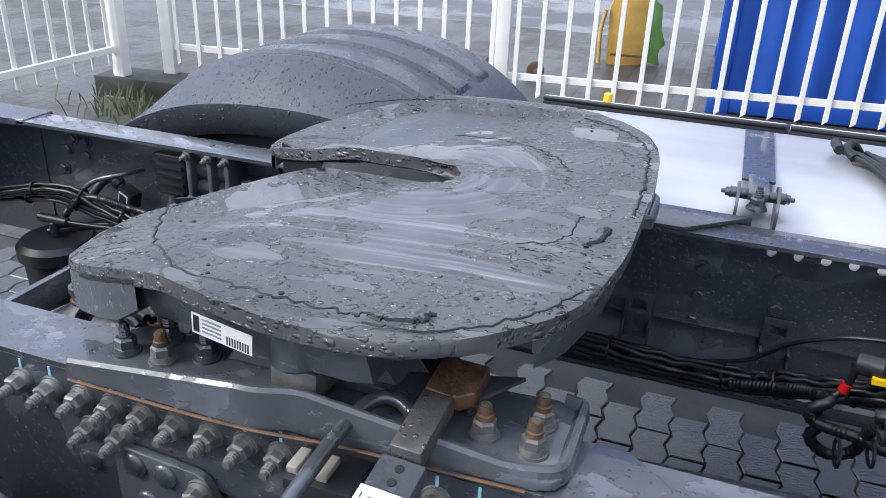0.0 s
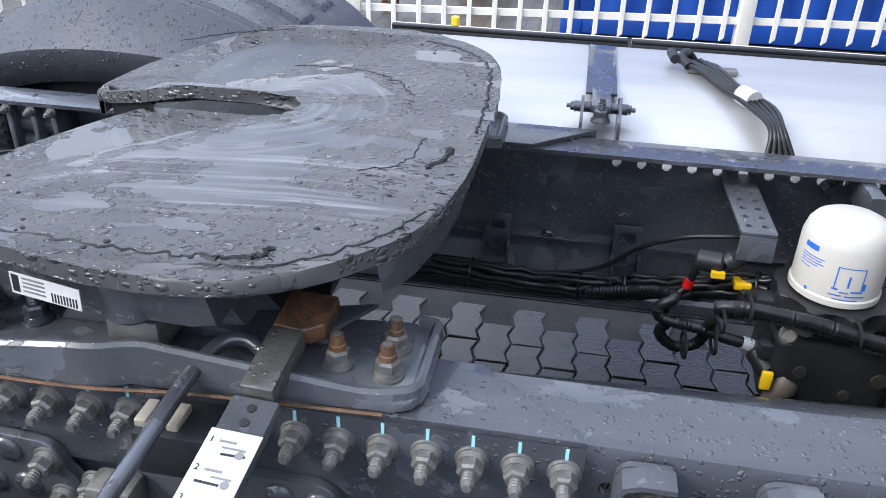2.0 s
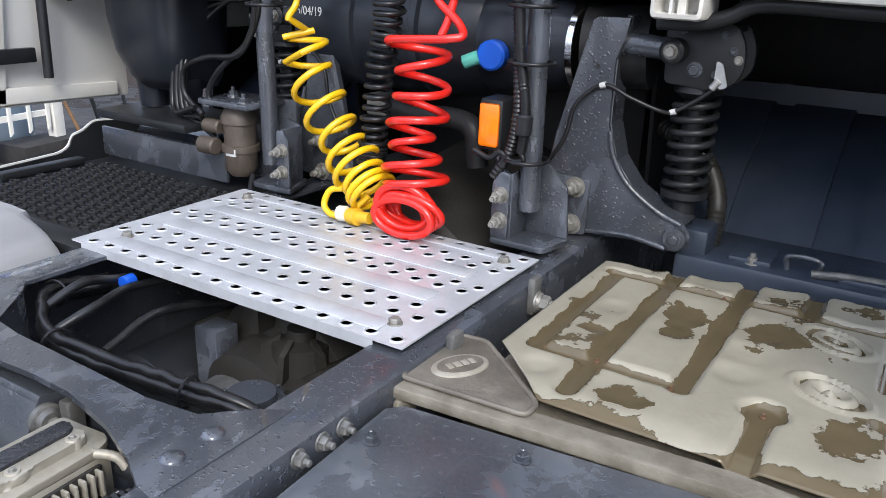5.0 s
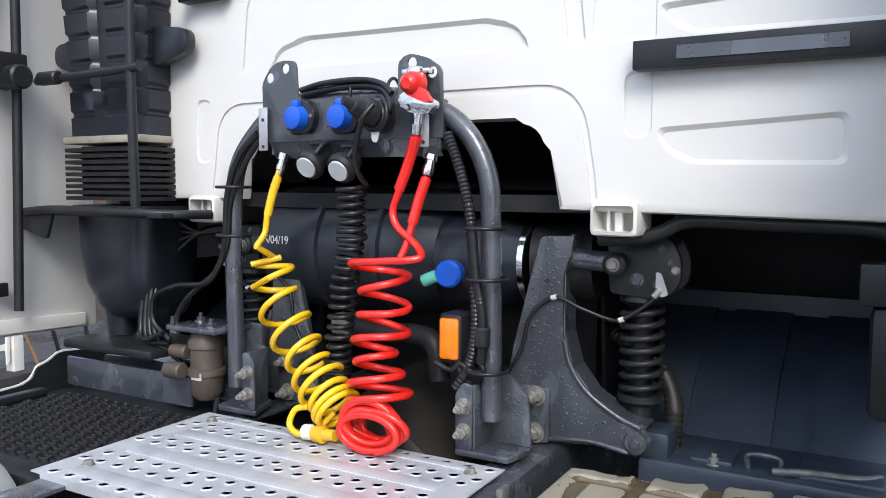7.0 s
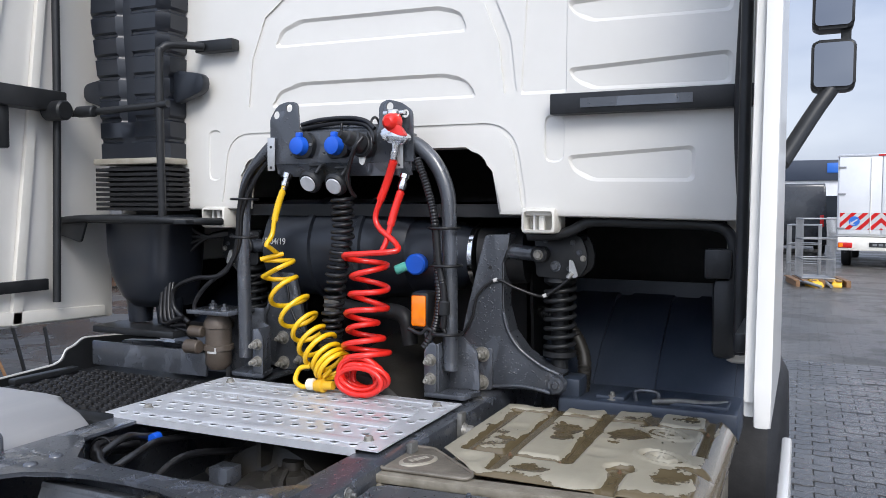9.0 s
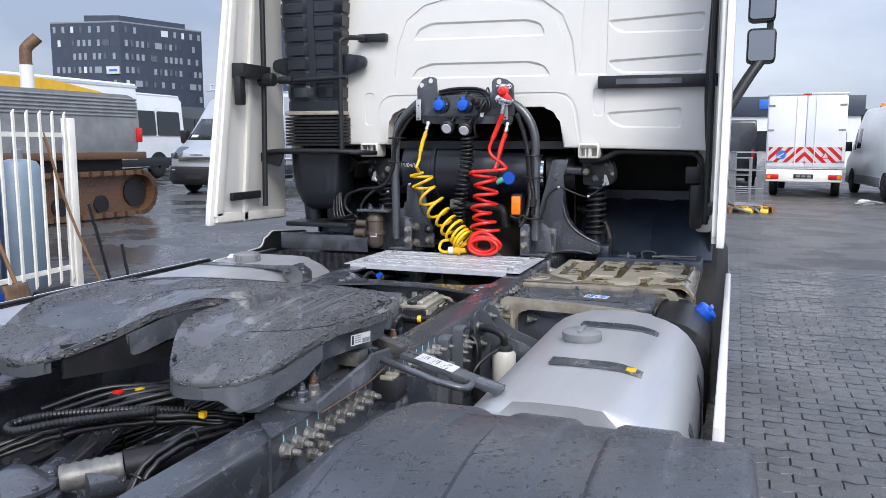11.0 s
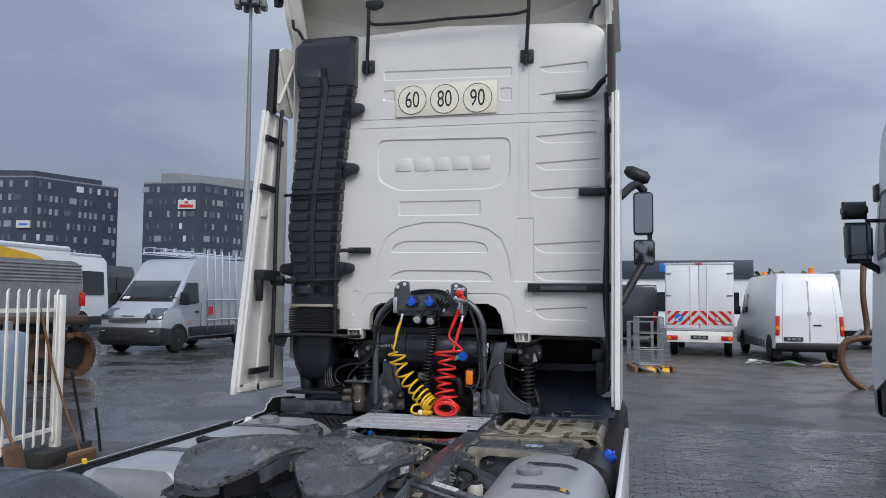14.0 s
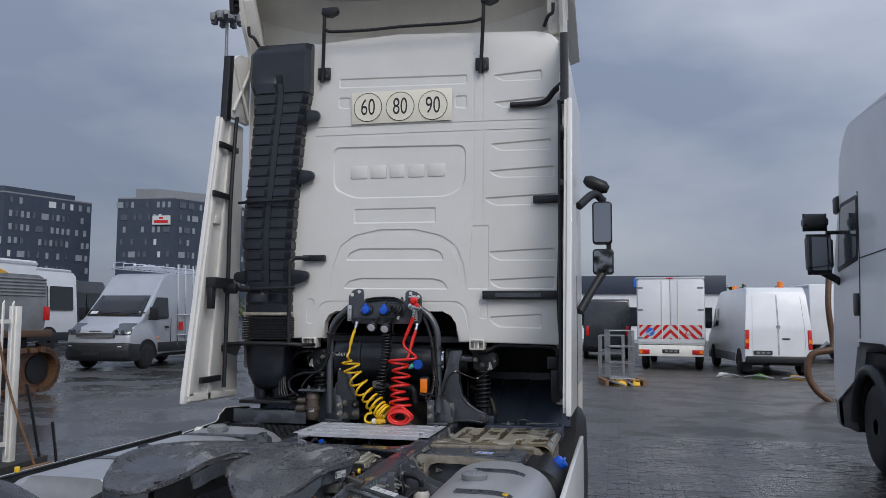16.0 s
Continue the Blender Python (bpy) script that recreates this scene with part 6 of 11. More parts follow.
for x in (-0.0145, 0.0145):
    ring = [(x + 0.0125 * math.cos(a), -0.026 + 0.0125 * math.sin(a)) for a in [2 * math.pi * i / 28 for i in range(28)]]
    rg_ = bmesh.new()
    tube(rg_, [(*p, 0.0009) for p in ring] + [(*ring[0], 0.0009)], 0.0012, 5)
    part("round_symbol", rg_, BLUEINK, lb).matrix_basis = ML
    part("symbol_bar", B(-0.0115, 0.0115, -0.001, 0.001, 0.0008, 0.0013, m=ML @ pose(x, -0.026, 0, 0, 0, 45)), BLUEINK, lb)
    part("symbol", B(x - 0.004, x + 0.005, -0.031, -0.021, 0.0008, 0.0012, m=ML), BLUEINK, lb)
# emblem bracket
fan_line = rounded([(1.582, -0.425), (1.67, -0.412), (1.756, -0.423), (1.763, -0.474), (1.63, -0.632), (1.593, -0.632)], [0.012, 0.03, 0.015, 0.015, 0.014, 0.014], 4)
fan = part("fan_bracket", P(fan_line, "z", 0.936, 0.950, 0.003), DARKBRONZE, truck, "weathered bronze cast bracket with an oval emblem")
part("rim", tube(bmesh.new(), [(x, y, 0.950) for x, y in fan_line + fan_line[:1]], 0.0045, 6), DARKBRONZE, fan)
ME = Matrix.Translation((1.662, -0.482, 0.950)) @ pose(0, 0, 0, 0, 0, -28)
part("emblem", lathe(bmesh.new(), (0, 0, 0), (0, 0, 0.004), [(0, 0.050), (0.6, 0.049), (1, 0.045)], 32), CASTALU, fan, m=ME @ Matrix.Diagonal((1, 0.66, 1, 1)))
part("emblem_field", lathe(bmesh.new(), (0, 0, 0.0035), (0, 0, 0.0046), [(0, 0.041), (1, 0.040)], 32), DARKBRONZE, fan, m=ME @ Matrix.Diagonal((1, 0.62, 1, 1)))
for k, (u, v) in enumerate(((-0.024, -0.014), (-0.011, 0.001), (0.003, 0.014), (0.017, 0.026))):
    part("emblem_bar", B(u, v, -0.008, 0.008, 0.0044, 0.0058, bevel=0.001, m=ME), CASTALU, fan)


SHIELD_GROOVES = [(1.70, 2.36, -0.647, -0.647, 0.012), (1.80, 2.36, -0.788, -0.788, 0.013), (2.20, 2.36, -0.912, -0.912, 0.012), (1.58, 1.80, -0.912, -0.912, 0.014),
                  (1.98, 2.36, -1.06, -1.06, 0.009), (2.205, 2.205, -1.06, -0.53, 0.011), (1.807, 1.807, -0.788, -0.545, 0.010), (1.81, 2.20, -0.545, -0.54, 0.006),
                  (1.803, 1.803, -0.912, -0.912, 0.028), (1.86, 1.86, -1.075, -1.065, 0.012)]
SHIELD_SAGS = [(2.08, -0.715, 0.055), (2.00, -0.72, 0.04), (2.08, -0.85, 0.05), (1.98, -0.85, 0.045), (1.90, -0.85, 0.035), (2.27, -0.72, 0.04), (2.27, -0.85, 0.04), (2.27, -0.99, 0.045),
               (1.74, -0.725, 0.045), (2.03, -0.60, 0.03), (1.74, -0.58, 0.03), (1.78, -1.02, 0.045), (2.27, -0.585, 0.035), (1.92, -0.605, 0.02)]


def shield_height(x, y):
    z = 0.937
    z -= 0.06 * max(0.0, (1.70 - x) / 0.06) ** 2 * 0.3
    z -= 0.05 * max(0.0, (-1.06 - y) / 0.06) ** 2
    z -= 0.02 * max(0.0, (x - 2.32) / 0.04) ** 2
    up = 1.0
    # pressed grooves: (x0, x1, y0, y1), half width
    for x0, x1, y0, y1, w in SHIELD_GROOVES:
        d = math.hypot(max(x0 - x, 0, x - x1), max(y0 - y, 0, y - y1))
        up = min(up, max(0.0, min(1.0, (d - w) / 0.012)))
    up = up * up * (3 - 2 * up)
    for cx, cy, r in SHIELD_SAGS:
        up -= 0.42 * math.exp(-(math.hypot(x - cx, y - cy) / r) ** 4)
    for cx, cy in ((2.112, -0.968), (1.915, -0.985)):
        d = math.hypot((x - cx - 0.3 * (y - cy)) / 0.042, (y - cy) / 0.056)
        if d < 1.3:
            up += 0.55 * math.cos(d * 11.5) * min(1.0, (1.3 - d) * 4)
    return z + 0.012 * up


bm = bmesh.new()
NXS, NYS = 150, 140
grid = []
for i in range(NXS + 1):
    row = []
    for j in range(NYS + 1):
        v = j / NYS
        y = -0.495 - 0.625 * v
        xa = 1.778 - (1.778 - 1.655) * min(1, (v / 0.2)) if v < 0.2 else 1.655
        xb = 2.25 + 0.11 * v
        x = xa + (xb - xa) * i / NXS
        row.append(bm.verts.new((x, y, shield_height(x, y))))
    grid.append(row)
for q, w in zip(grid, grid[1:]):
    for j in range(NYS):
        bm.faces.new((q[j], q[j + 1], w[j + 1], w[j]))
shield = part("heat_shield", bm, BEIGE, truck, "stained beige heat shield with pressed ribs, wet", angle=60)
shield.modifiers.new("thick", "SOLIDIFY").thickness = -0.003
for x, y in ((1.82, -0.648), (2.21, -0.755), (2.20, -0.912), (1.803, -0.775), (1.803, -0.912), (2.19, -1.06)):
    nut_at(shield, (x, y, shield_height(x, y)), (0, 0, 1), 0.36, RUST_NUT)
box_ = part("exhaust_box", B(1.66, 2.40, -1.10, -0.47, 0.42, 0.915, bevel=0.05), BRONZE, truck, "brown exhaust box under the shield")
part("exhaust_elbow", T([(2.46, -0.645, 0.86), (2.50, -0.65, 0.96), (2.54, -0.64, 1.06), (2.58, -0.58, 1.14), (2.66, -0.45, 1.18)], 0.020, 14, 6, ribs=0.003, pitch=0.012), GEARCASE, truck, "brown corrugated exhaust elbow")
part("rear_ledge", B(2.385, 2.62, -1.12, -0.60, 0.86, 0.955, bevel=0.012), ARCH, truck, "blue-grey plastic ledge behind the wheel arch")
for ya, yb in ((-0.80, -0.71), (-1.09, -0.93)):
    part("raised_pad", B(2.41, 2.52, ya, yb, 0.95, 0.967, bevel=0.006), ARCH, truck)
part("ledge_block", B(2.40, 2.50, -0.665, -0.605, 0.95, 1.01, bevel=0.008), ARCH, truck)
for y in (-0.62, -0.86):
    lk = part("ledge_loop", T([(2.43, y - 0.03, 0.955), (2.43, y - 0.03, 0.985), (2.43, y + 0.03, 0.985), (2.43, y + 0.03, 0.955)], 0.006, 8, 5), FRAME, truck)
lip = part("ledge_lever", T([(2.41, -0.88, 0.962), (2.42, -0.95, 0.968), (2.44, -1.04, 0.965), (2.48, -1.08, 0.962)], 0.009, 8, 4), DULLZINC, truck)
nut_at(lip, (2.42, -0.76, 0.955), (0, 0, 1), 0.8, ZINC_NUT)
# additive tank with its blue cap
at = part("additive_tank", P(rounded([(-1.195, 0.52), (-0.99, 0.52), (-0.99, 0.90), (-1.10, 0.905), (-1.195, 0.84)], [0.03, 0.03, 0.03, 0.05, 0.06], 4), "x", 1.19, 1.64, 0.02), PLASTIC, truck, "black plastic additive tank with a blue cap")
cap = part("cap", lathe(bmesh.new(), (1.57, -1.14, 0.84), (1.57, -1.185, 0.885), [(0, 0.036), (0.25, 0.042), (0.9, 0.040), (1, 0.032)], 24), BLUECAP, at, "blue screw cap")
part("cap_bar", B(-0.038, 0.038, -0.006, 0.006, 0, 0.012, m=Matrix.Translation((1.57, -1.185, 0.885)) @ pose(0, 0, 0, 45, 0, 0)), BLUECAP, cap)
part("neck", C((1.57, -1.09, 0.79), (1.57, -1.145, 0.845), 0.038, 20), PLASTIC, at)
# right mirrors of the cab
mir = part("mirror_assembly", T([(3.7, -1.18, 2.60), (3.85, -1.30, 2.72), (3.92, -1.38, 2.67)], 0.035, 10, 5), PLASTIC, truck, "black wing mirrors on the cab's door")
part("lower_arm", T([(3.7, -1.18, 1.72), (3.85, -1.30, 1.94), (3.92, -1.38, 2.07)], 0.035, 10, 5), PLASTIC, mir)
for za, zb, w in ((2.30, 2.66, 0.165), (2.04, 2.255, 0.175)):
    h = part("mirror_housing", P(rounded([(-1.285, za), (-1.285 - w, za), (-1.285 - w, zb), (-1.285, zb)], 0.03, 4), "x", 3.88, 4.0, 0.02), PLASTIC, mir)
    part("mirror_glass", P(rounded([(-1.297, za + 0.014), (-1.273 - w, za + 0.014), (-1.273 - w, zb - 0.014), (-1.297, zb - 0.014)], 0.022, 4), "x", 3.872, 3.879), MIRROR, h)
part("link", B(3.92, 3.95, -1.44, -1.40, 2.25, 2.31), PLASTIC, mir)
part("wide_mirror", lathe(bmesh.new(), (3.95, -1.22, 2.87), (3.95, -1.42, 2.77), [(0, 0.03), (0.2, 0.055), (0.8, 0.06), (1, 0.03)], 16), PLASTIC, mir)
# tops of the gearbox between the rails
sc = part("selector_cover", lathe(bmesh.new(), (1.53, -0.155, 0.60), (1.53, -0.155, 0.855), [(0, 0.075), (0.86, 0.072), (0.88, 0.056), (0.94, 0.055), (0.95, 0.044), (1, 0.042)], 32), FRAME, truck, "round dark cover on the gearbox")
for i in range(8):
    a = i * math.pi / 4
    nut_at(sc, (1.53 + 0.064 * math.cos(a), -0.155 + 0.064 * math.sin(a), 0.824), (0, 0, 1), 0.5, FRAME_NUT)
gc = part("gear_casting", lathe(bmesh.new(), (1.73, -0.09, 0.55), (1.73, -0.09, 0.88), [(0, 0.12), (0.5, 0.115), (0.6, 0.10), (0.74, 0.095), (0.76, 0.062), (0.92, 0.058), (0.94, 0.03), (1, 0.028)], 24), GEARCASE, truck, "grimy gearbox casting")
for i in range(6):
    a = i * math.pi / 3 + 0.2
    c_, s_ = math.cos(a), math.sin(a)
    part("casting_rib", P([(0.04, 0.84), (0.075, 0.82), (0.12, 0.60), (0.10, 0.58), (0.05, 0.70)], "y", -0.006, 0.006), GEARCASE, gc, m=Matrix.Translation((1.73, -0.09, 0.03)) @ pose(0, 0, 0, 0, 0, math.degrees(a)))

# ---- cab ----
CX = 2.28


def on_wall(p):
    """Place of a stamped feature on the rear wall."""
    return (p[0] * 0.99 - 0.014, p[1] * 0.99 + 0.017)


arch = rounded([(0.512, 1.522), (0.503, 1.712), (-0.412, 1.712), (-0.442, 1.508)], [0.0, 0.075, 0.075, 0.0], 6)
wall_pts = [(1.13, 1.515)] + arch + rounded([(-1.14, 1.495), (-1.14, 3.60), (0.0, 3.655), (1.13, 3.60)], [0.0, 0.16, 0.0, 0.16], 6)
cab = part("cab", P(wall_pts, "x", CX, CX + 0.08, 0.012), WHITE, truck, "white cab rear wall with stamped ribs and an arched opening")
pressed = []


def pad(pts, h=0.009, r=0.02, draft=0.010):
    """A stamped field: sloping sides, h deep."""
    pts = [on_wall(p) for p in (rounded(pts, r, 4) if r else pts)]
    c = Vector((sum(p[0] for p in pts), sum(p[1] for p in pts))) / len(pts)
    bm = bmesh.new()
    rings = []
    for x, k in ((CX - 0.02, -0.02 / h), (CX + h, 1.0)):
        ring = []
        for p in pts:
            d = Vector(p) - c
            ring.append(bm.verts.new((x, p[0] - d.x / max(d.length, 0.01) * draft * k, p[1] - math.copysign(min(draft, abs(d.y) * 0.4), d.y) * k)))
        rings.append(ring)
    n = len(pts)
    bm.faces.new(rings[0])
    bm.faces.new(rings[1][::-1])
    for i in range(n):
        bm.faces.new((rings[0][i], rings[0][(i + 1) % n], rings[1][(i + 1) % n], rings[1][i]))
    pressed.append(bm)


def channel(pts, w=0.013, h=0.006):
    """A pressed groove along pts."""
    pts = [on_wall(p) for p in pts]
    L, R = [], []
    for i, p in enumerate(pts):
        d = (Vector(pts[min(i + 1, len(pts) - 1)]) - Vector(pts[max(i - 1, 0)])).normalized()
        L.append((p[0] - d.y * w, p[1] + d.x * w))
        R.append((p[0] + d.y * w, p[1] - d.x * w))
    pressed.append(P(L + R[::-1], "x", CX - 0.02, CX + h))


for z0, z1, ya, yb in ((3.285, 3.36, -0.72, -1.01), (3.10, 3.17, -0.72, -1.03), (2.80, 2.88, -0.70, -1.07), (2.615, 2.695, -0.69, -1.09), (2.425, 2.508, -0.66, -1.10),
                       (2.05, 2.14, -0.685, -1.09), (1.86, 1.95, -0.69, -1.09), (1.60, 1.70, -0.69, -1.0)):
    pad([(ya + 0.05, z1 - 0.02), (yb, z1), (yb, z0), (ya - 0.02, z0 + 0.004), (ya + 0.03, z0 + 0.035)])
pad([(0.489, 2.88), (-0.482, 2.861), (-0.48, 2.57), (-0.36, 2.50), (0.33, 2.503), (0.48, 2.575)], 0.010, 0.06)
pad([(0.323, 2.432), (-0.272, 2.43), (-0.272, 2.322), (0.323, 2.325)], 0.007, 0.012)
channel([(0.468, 1.87), (0.452, 2.03), (0.40, 2.16), (0.31, 2.225), (0.13, 2.262), (-0.12, 2.26), (-0.31, 2.215), (-0.40, 2.15), (-0.45, 2.03), (-0.469, 1.87)], 0.020, 0.007)
pad([(0.379, 2.064), (0.35, 2.125), (0.28, 2.152), (-0.24, 2.146), (-0.31, 2.12), (-0.332, 2.059)], 0.009, 0.02)
pad([(0.396, 1.865), (0.36, 1.92), (0.28, 1.945), (-0.26, 1.94), (-0.33, 1.915), (-0.364, 1.86)], 0.009, 0.02)
pad([(0.447, 3.378), (-0.491, 3.355), (-0.491, 3.285), (0.446, 3.306)], 0.007, 0.015)
pad([(0.45, 3.24), (0.36, 3.24), (0.36, 3.15), (0.45, 3.16)], 0.006, 0.02)
pad([(-0.40, 3.21), (-0.49, 3.21), (-0.49, 3.11), (-0.40, 3.12)], 0.006, 0.02)
for z in (3.021, 2.959):
    channel([(0.62, z), (-0.60, z - 0.008), (-1.06, z - 0.015)], 0.008, 0.004)
for y in (-0.535, -0.60):
    channel([(y, 3.5), (y, 2.32)], 0.006, 0.004)
pad([(-0.525, 2.30), (-0.64, 2.30), (-0.64, 1.86), (-0.50, 1.86)], 0.005, 0.01)
pad([(0.665, 1.80), (0.61, 1.80), (0.61, 1.62), (0.665, 1.62)], 0.005, 0.026, 0.006)
pad([(-0.575, 1.80), (-0.635, 1.80), (-0.635, 1.66), (-0.575, 1.66)], 0.005, 0.026, 0.006)
channel([(0.60, 1.545)] + rounded([(0.59, 1.60), (0.568, 1.775), (-0.475, 1.775), (-0.508, 1.58)], [0, 0.1, 0.1, 0], 6) + [(-0.513, 1.53)], 0.008, 0.005)
for p in pressed:
    cut(cab, [p])
smooth(cab.data, 25)
# raised emblem: five plain wide bars
for y, w in ((0.272, 0.062), (0.132, 0.058), (-0.003, 0.052), (-0.140, 0.058), (-0.283, 0.062)):
    part("emblem_bar", P(rounded([(y + w, 2.728), (y - w, 2.728), (y - w, 2.638), (y + w, 2.638)], 0.014, 4), "x", CX + 0.004, CX + 0.0105, 0.003), WHITE, cab)
for s in (-1, 1):
    part("side_wall", B(CX + 0.082, 4.5, min(s * 1.08, s * 1.16), max(s * 1.08, s * 1.16), 1.30 if s > 0 else 1.1, 3.60, bevel=0.02), WHITE, cab)
part("roof", B(CX + 0.082, 4.5, -1.079, 1.079, 3.56, 3.62), WHITE, cab)
part("front_panel", B(4.505, 4.56, -1.16, 1.16, 0.5, 3.6), WHITE, cab)
part("cab_floor", B(CX + 0.085, 4.5, -1.075, 1.075, 1.50, 1.54), PLASTIC, cab)

# speed plate with three discs
plate = part("speed_plate", B(CX - 0.014, CX - 0.0105, -0.395, 0.328, 3.022, 3.247, bevel=0.001), CREAM, cab, "cream plate with speed discs 60, 80 and 90")
for k, word in enumerate(("60", "80", "90")):
    y, z = 0.207 - k * 0.234, 3.1385 - k * 0.004
    disc = part("speed_disc", C((CX - 0.0175, y, z), (CX - 0.0145, y, z), 0.102, 48), LABEL, plate)
    disc.data.materials[0] = CREAM
    ring = bmesh.new()
    tube(ring, [(CX - 0.0178, y + 0.101 * math.cos(a), z + 0.101 * math.sin(a)) for a in [2 * math.pi * i / 48 for i in range(49)]], 0.0022, 5)
    part("ring", ring, INK, plate)
    text_mesh("number", word, 0.165, INK, plate, pose(CX - 0.0182, y, z - 0.004, 90, 0, -90), sx=0.66)


# ---- side deflectors and roof deflector ----
def deflector(s):
    ya, yb = s * 1.195, s * 1.225
    outline = rounded([(1.63, 1.115), (1.645, 1.20), (1.99, 3.06), (2.355, 3.06), (2.355, 1.10), (1.66, 1.118)], 0.012, 2)
    d = part("side_deflector", P(outline, "y", min(ya, yb), max(ya, yb), 0.006), WHITE, cab, "white side air deflector standing behind the cab")
    yi = s * 1.175
    rib = bmesh.new()
    prism(rib, [(1.66, 1.16), (2.00, 3.05), (2.04, 3.05), (1.72, 1.16)], "y", min(yi, ya), max(yi, ya), 0.004)
    prism(rib, [(1.90, 1.12), (2.12, 3.02), (2.15, 3.02), (1.94, 1.12)], "y", min(yi, ya), max(yi, ya), 0.004)
    prism(rib, [(1.67, 1.13), (2.30, 1.11), (2.30, 1.15), (1.67, 1.18)], "y", min(yi, ya), max(yi, ya), 0.004)
    prism(rib, [(1.93, 2.30), (2.01, 2.30), (2.02, 2.36), (1.94, 2.36)], "y", min(yi, ya), max(yi, ya), 0.004)
    part("stiffener", rib, WHITE_DULL, d)
    # rod with its brackets along the inner face
    x0 = 2.04
    rod = part("hinge_rod", T([(2.052, s * 1.14, 1.19), (2.07, s * 1.14, 1.9), (2.077, s * 1.14, 2.467), (2.12, s * 1.14, 2.962), (2.13, s * 1.135, 3.08)], 0.014, 8), PLASTIC, d)
    for z, x in ((1.255, 1.87), (2.50, 1.97), (2.85, 2.04)):
        part("strap", B(x - 0.10, x + 0.16, min(s * 1.15, s * 1.17), max(s * 1.15, s * 1.17), z - 0.02, z + 0.02, bevel=0.003), PLASTIC, d)
    lock = bmesh.new()
    box(lock, 1.82, 2.08, min(s * 1.10, s * 1.17), max(s * 1.10, s * 1.17), 1.86, 1.93, 0.006)
    box(lock, 1.82, 1.87, min(s * 1.12, s * 1.16), max(s * 1.12, s * 1.16), 1.72, 1.87, 0.008)
    cyl(lock, (2.03, s * 1.05, 1.86), (2.03, s * 1.14, 1.86), 0.035, 16, 0.006)
    cyl(lock, (2.09, s * 0.98, 1.86), (2.09, s * 1.06, 1.86), 0.02, 12, 0.004)
    if s > 0:
        part("lock", lock, PLASTIC, d)
    else:
        lock.free()
    # upper wing with black rubber edge
    w = part("upper_wing", P(rounded([(2.05, 3.07), (2.10, 3.50), (2.2, 3.56), (2.36, 3.58), (2.36, 3.07)], 0.02, 2), "y", min(s * 1.155, s * 1.185), max(s * 1.155, s * 1.185), 0.005), WHITE, cab)
    part("edge_rubber", P([(2.00, 3.04), (2.035, 3.50), (2.10, 3.52), (2.07, 3.04)], "y", min(s * 1.15, s * 1.20), max(s * 1.15, s * 1.20), 0.006), PLASTIC, w)
    br = bmesh.new()
    tube(br, [(2.10, s * 1.15, 3.46), (2.30, s * 1.13, 3.1)], 0.012, 6)
    tube(br, [(2.10, s * 1.15, 3.12), (2.30, s * 1.13, 3.46)], 0.012, 6)
    part("brace", br, WHITE_DULL, w)
    return d


defl_l, defl_r = deflector(1), deflector(-1)
part("hinge_arm", T([(2.255, -0.80, 3.10), (2.25, -0.98, 3.10), (2.22, -1.05, 3.115), (2.18, -1.10, 3.16), (2.12, -1.17, 3.20)], 0.020, 8), PLASTIC, defl_r)
part("hinge_arm", B(2.245, 2.275, -1.17, -0.95, 2.43, 2.48, bevel=0.004), PLASTIC, defl_r)
bar = part("hinge_arm", B(2.232, 2.274, -1.16, -0.612, 1.792, 1.85, bevel=0.004), PLASTIC, defl_r)
part("groove", B(2.229, 2.2325, -1.0, -0.70, 1.808, 1.834), FRAME, bar)
part("seal_tube", T([(2.2, -1.14, 2.9), (2.2, -1.14, 2.46), (2.2, -1.122, 1.93), (2.2, -1.119, 1.75), (2.2, -1.127, 1.595), (2.2, -1.138, 1.45), (2.2, -1.133, 1.276), (2.2, -1.131, 1.157)], 0.014, 8), RUBBER, defl_r)
part("cross_rod", T([(2.12, 1.12, 1.86), (2.10, 0.95, 1.86), (2.10, 0.66, 1.87)], 0.012, 8), PLASTIC, defl_l)
part("cross_rod", T([(2.16, 1.12, 2.47), (2.12, 0.95, 2.47), (2.12, 0.66, 2.48)], 0.010, 8), PLASTIC, defl_l)


def trail(y):
    """Trailing edge of the roof deflector: x and z over the width."""
    k = min(1.0, abs(y) / 1.19)
    return 2.20 - 0.06 * k ** 3, 3.893 + 0.195 * k ** 2.2


bm = bmesh.new()
rows = []
ys = [-1.19 + 2.38 * i / 32 for i in range(33)]
for dx, dz in ((0, 0), (0.010, 0.022), (0.4, 0.06), (1.0, 0.05), (1.7, -0.2)):
    rows.append([bm.verts.new((trail(y)[0] + dx, y, trail(y)[1] + dz + (0.05 * (1 - abs(y) / 1.19) if dx > 0.3 else 0))) for y in ys])
for q, w in zip(rows, rows[1:]):
    for i in range(32):
        bm.faces.new((q[i], q[i + 1], w[i + 1], w[i]))
roof_defl = part("roof_deflector", bm, WHITE, cab, "white roof air deflector with black corner edges")
md = roof_defl.modifiers.new("thick", "SOLIDIFY")
md.thickness = 0.012
inner = bmesh.new()
rows = []
for dx, dz in ((0.02, -0.006), (0.16, -0.05), (0.34, -0.16), (0.40, -0.32)):
    rows.append([inner.verts.new((trail(y)[0] + dx, y * 0.985, trail(y)[1] + dz)) for y in ys])
for q, w in zip(rows, rows[1:]):
    for i in range(32):
        inner.faces.new((q[i], q[i + 1], w[i + 1], w[i]))
part("inner_skin", inner, WHITE_DULL, roof_defl)
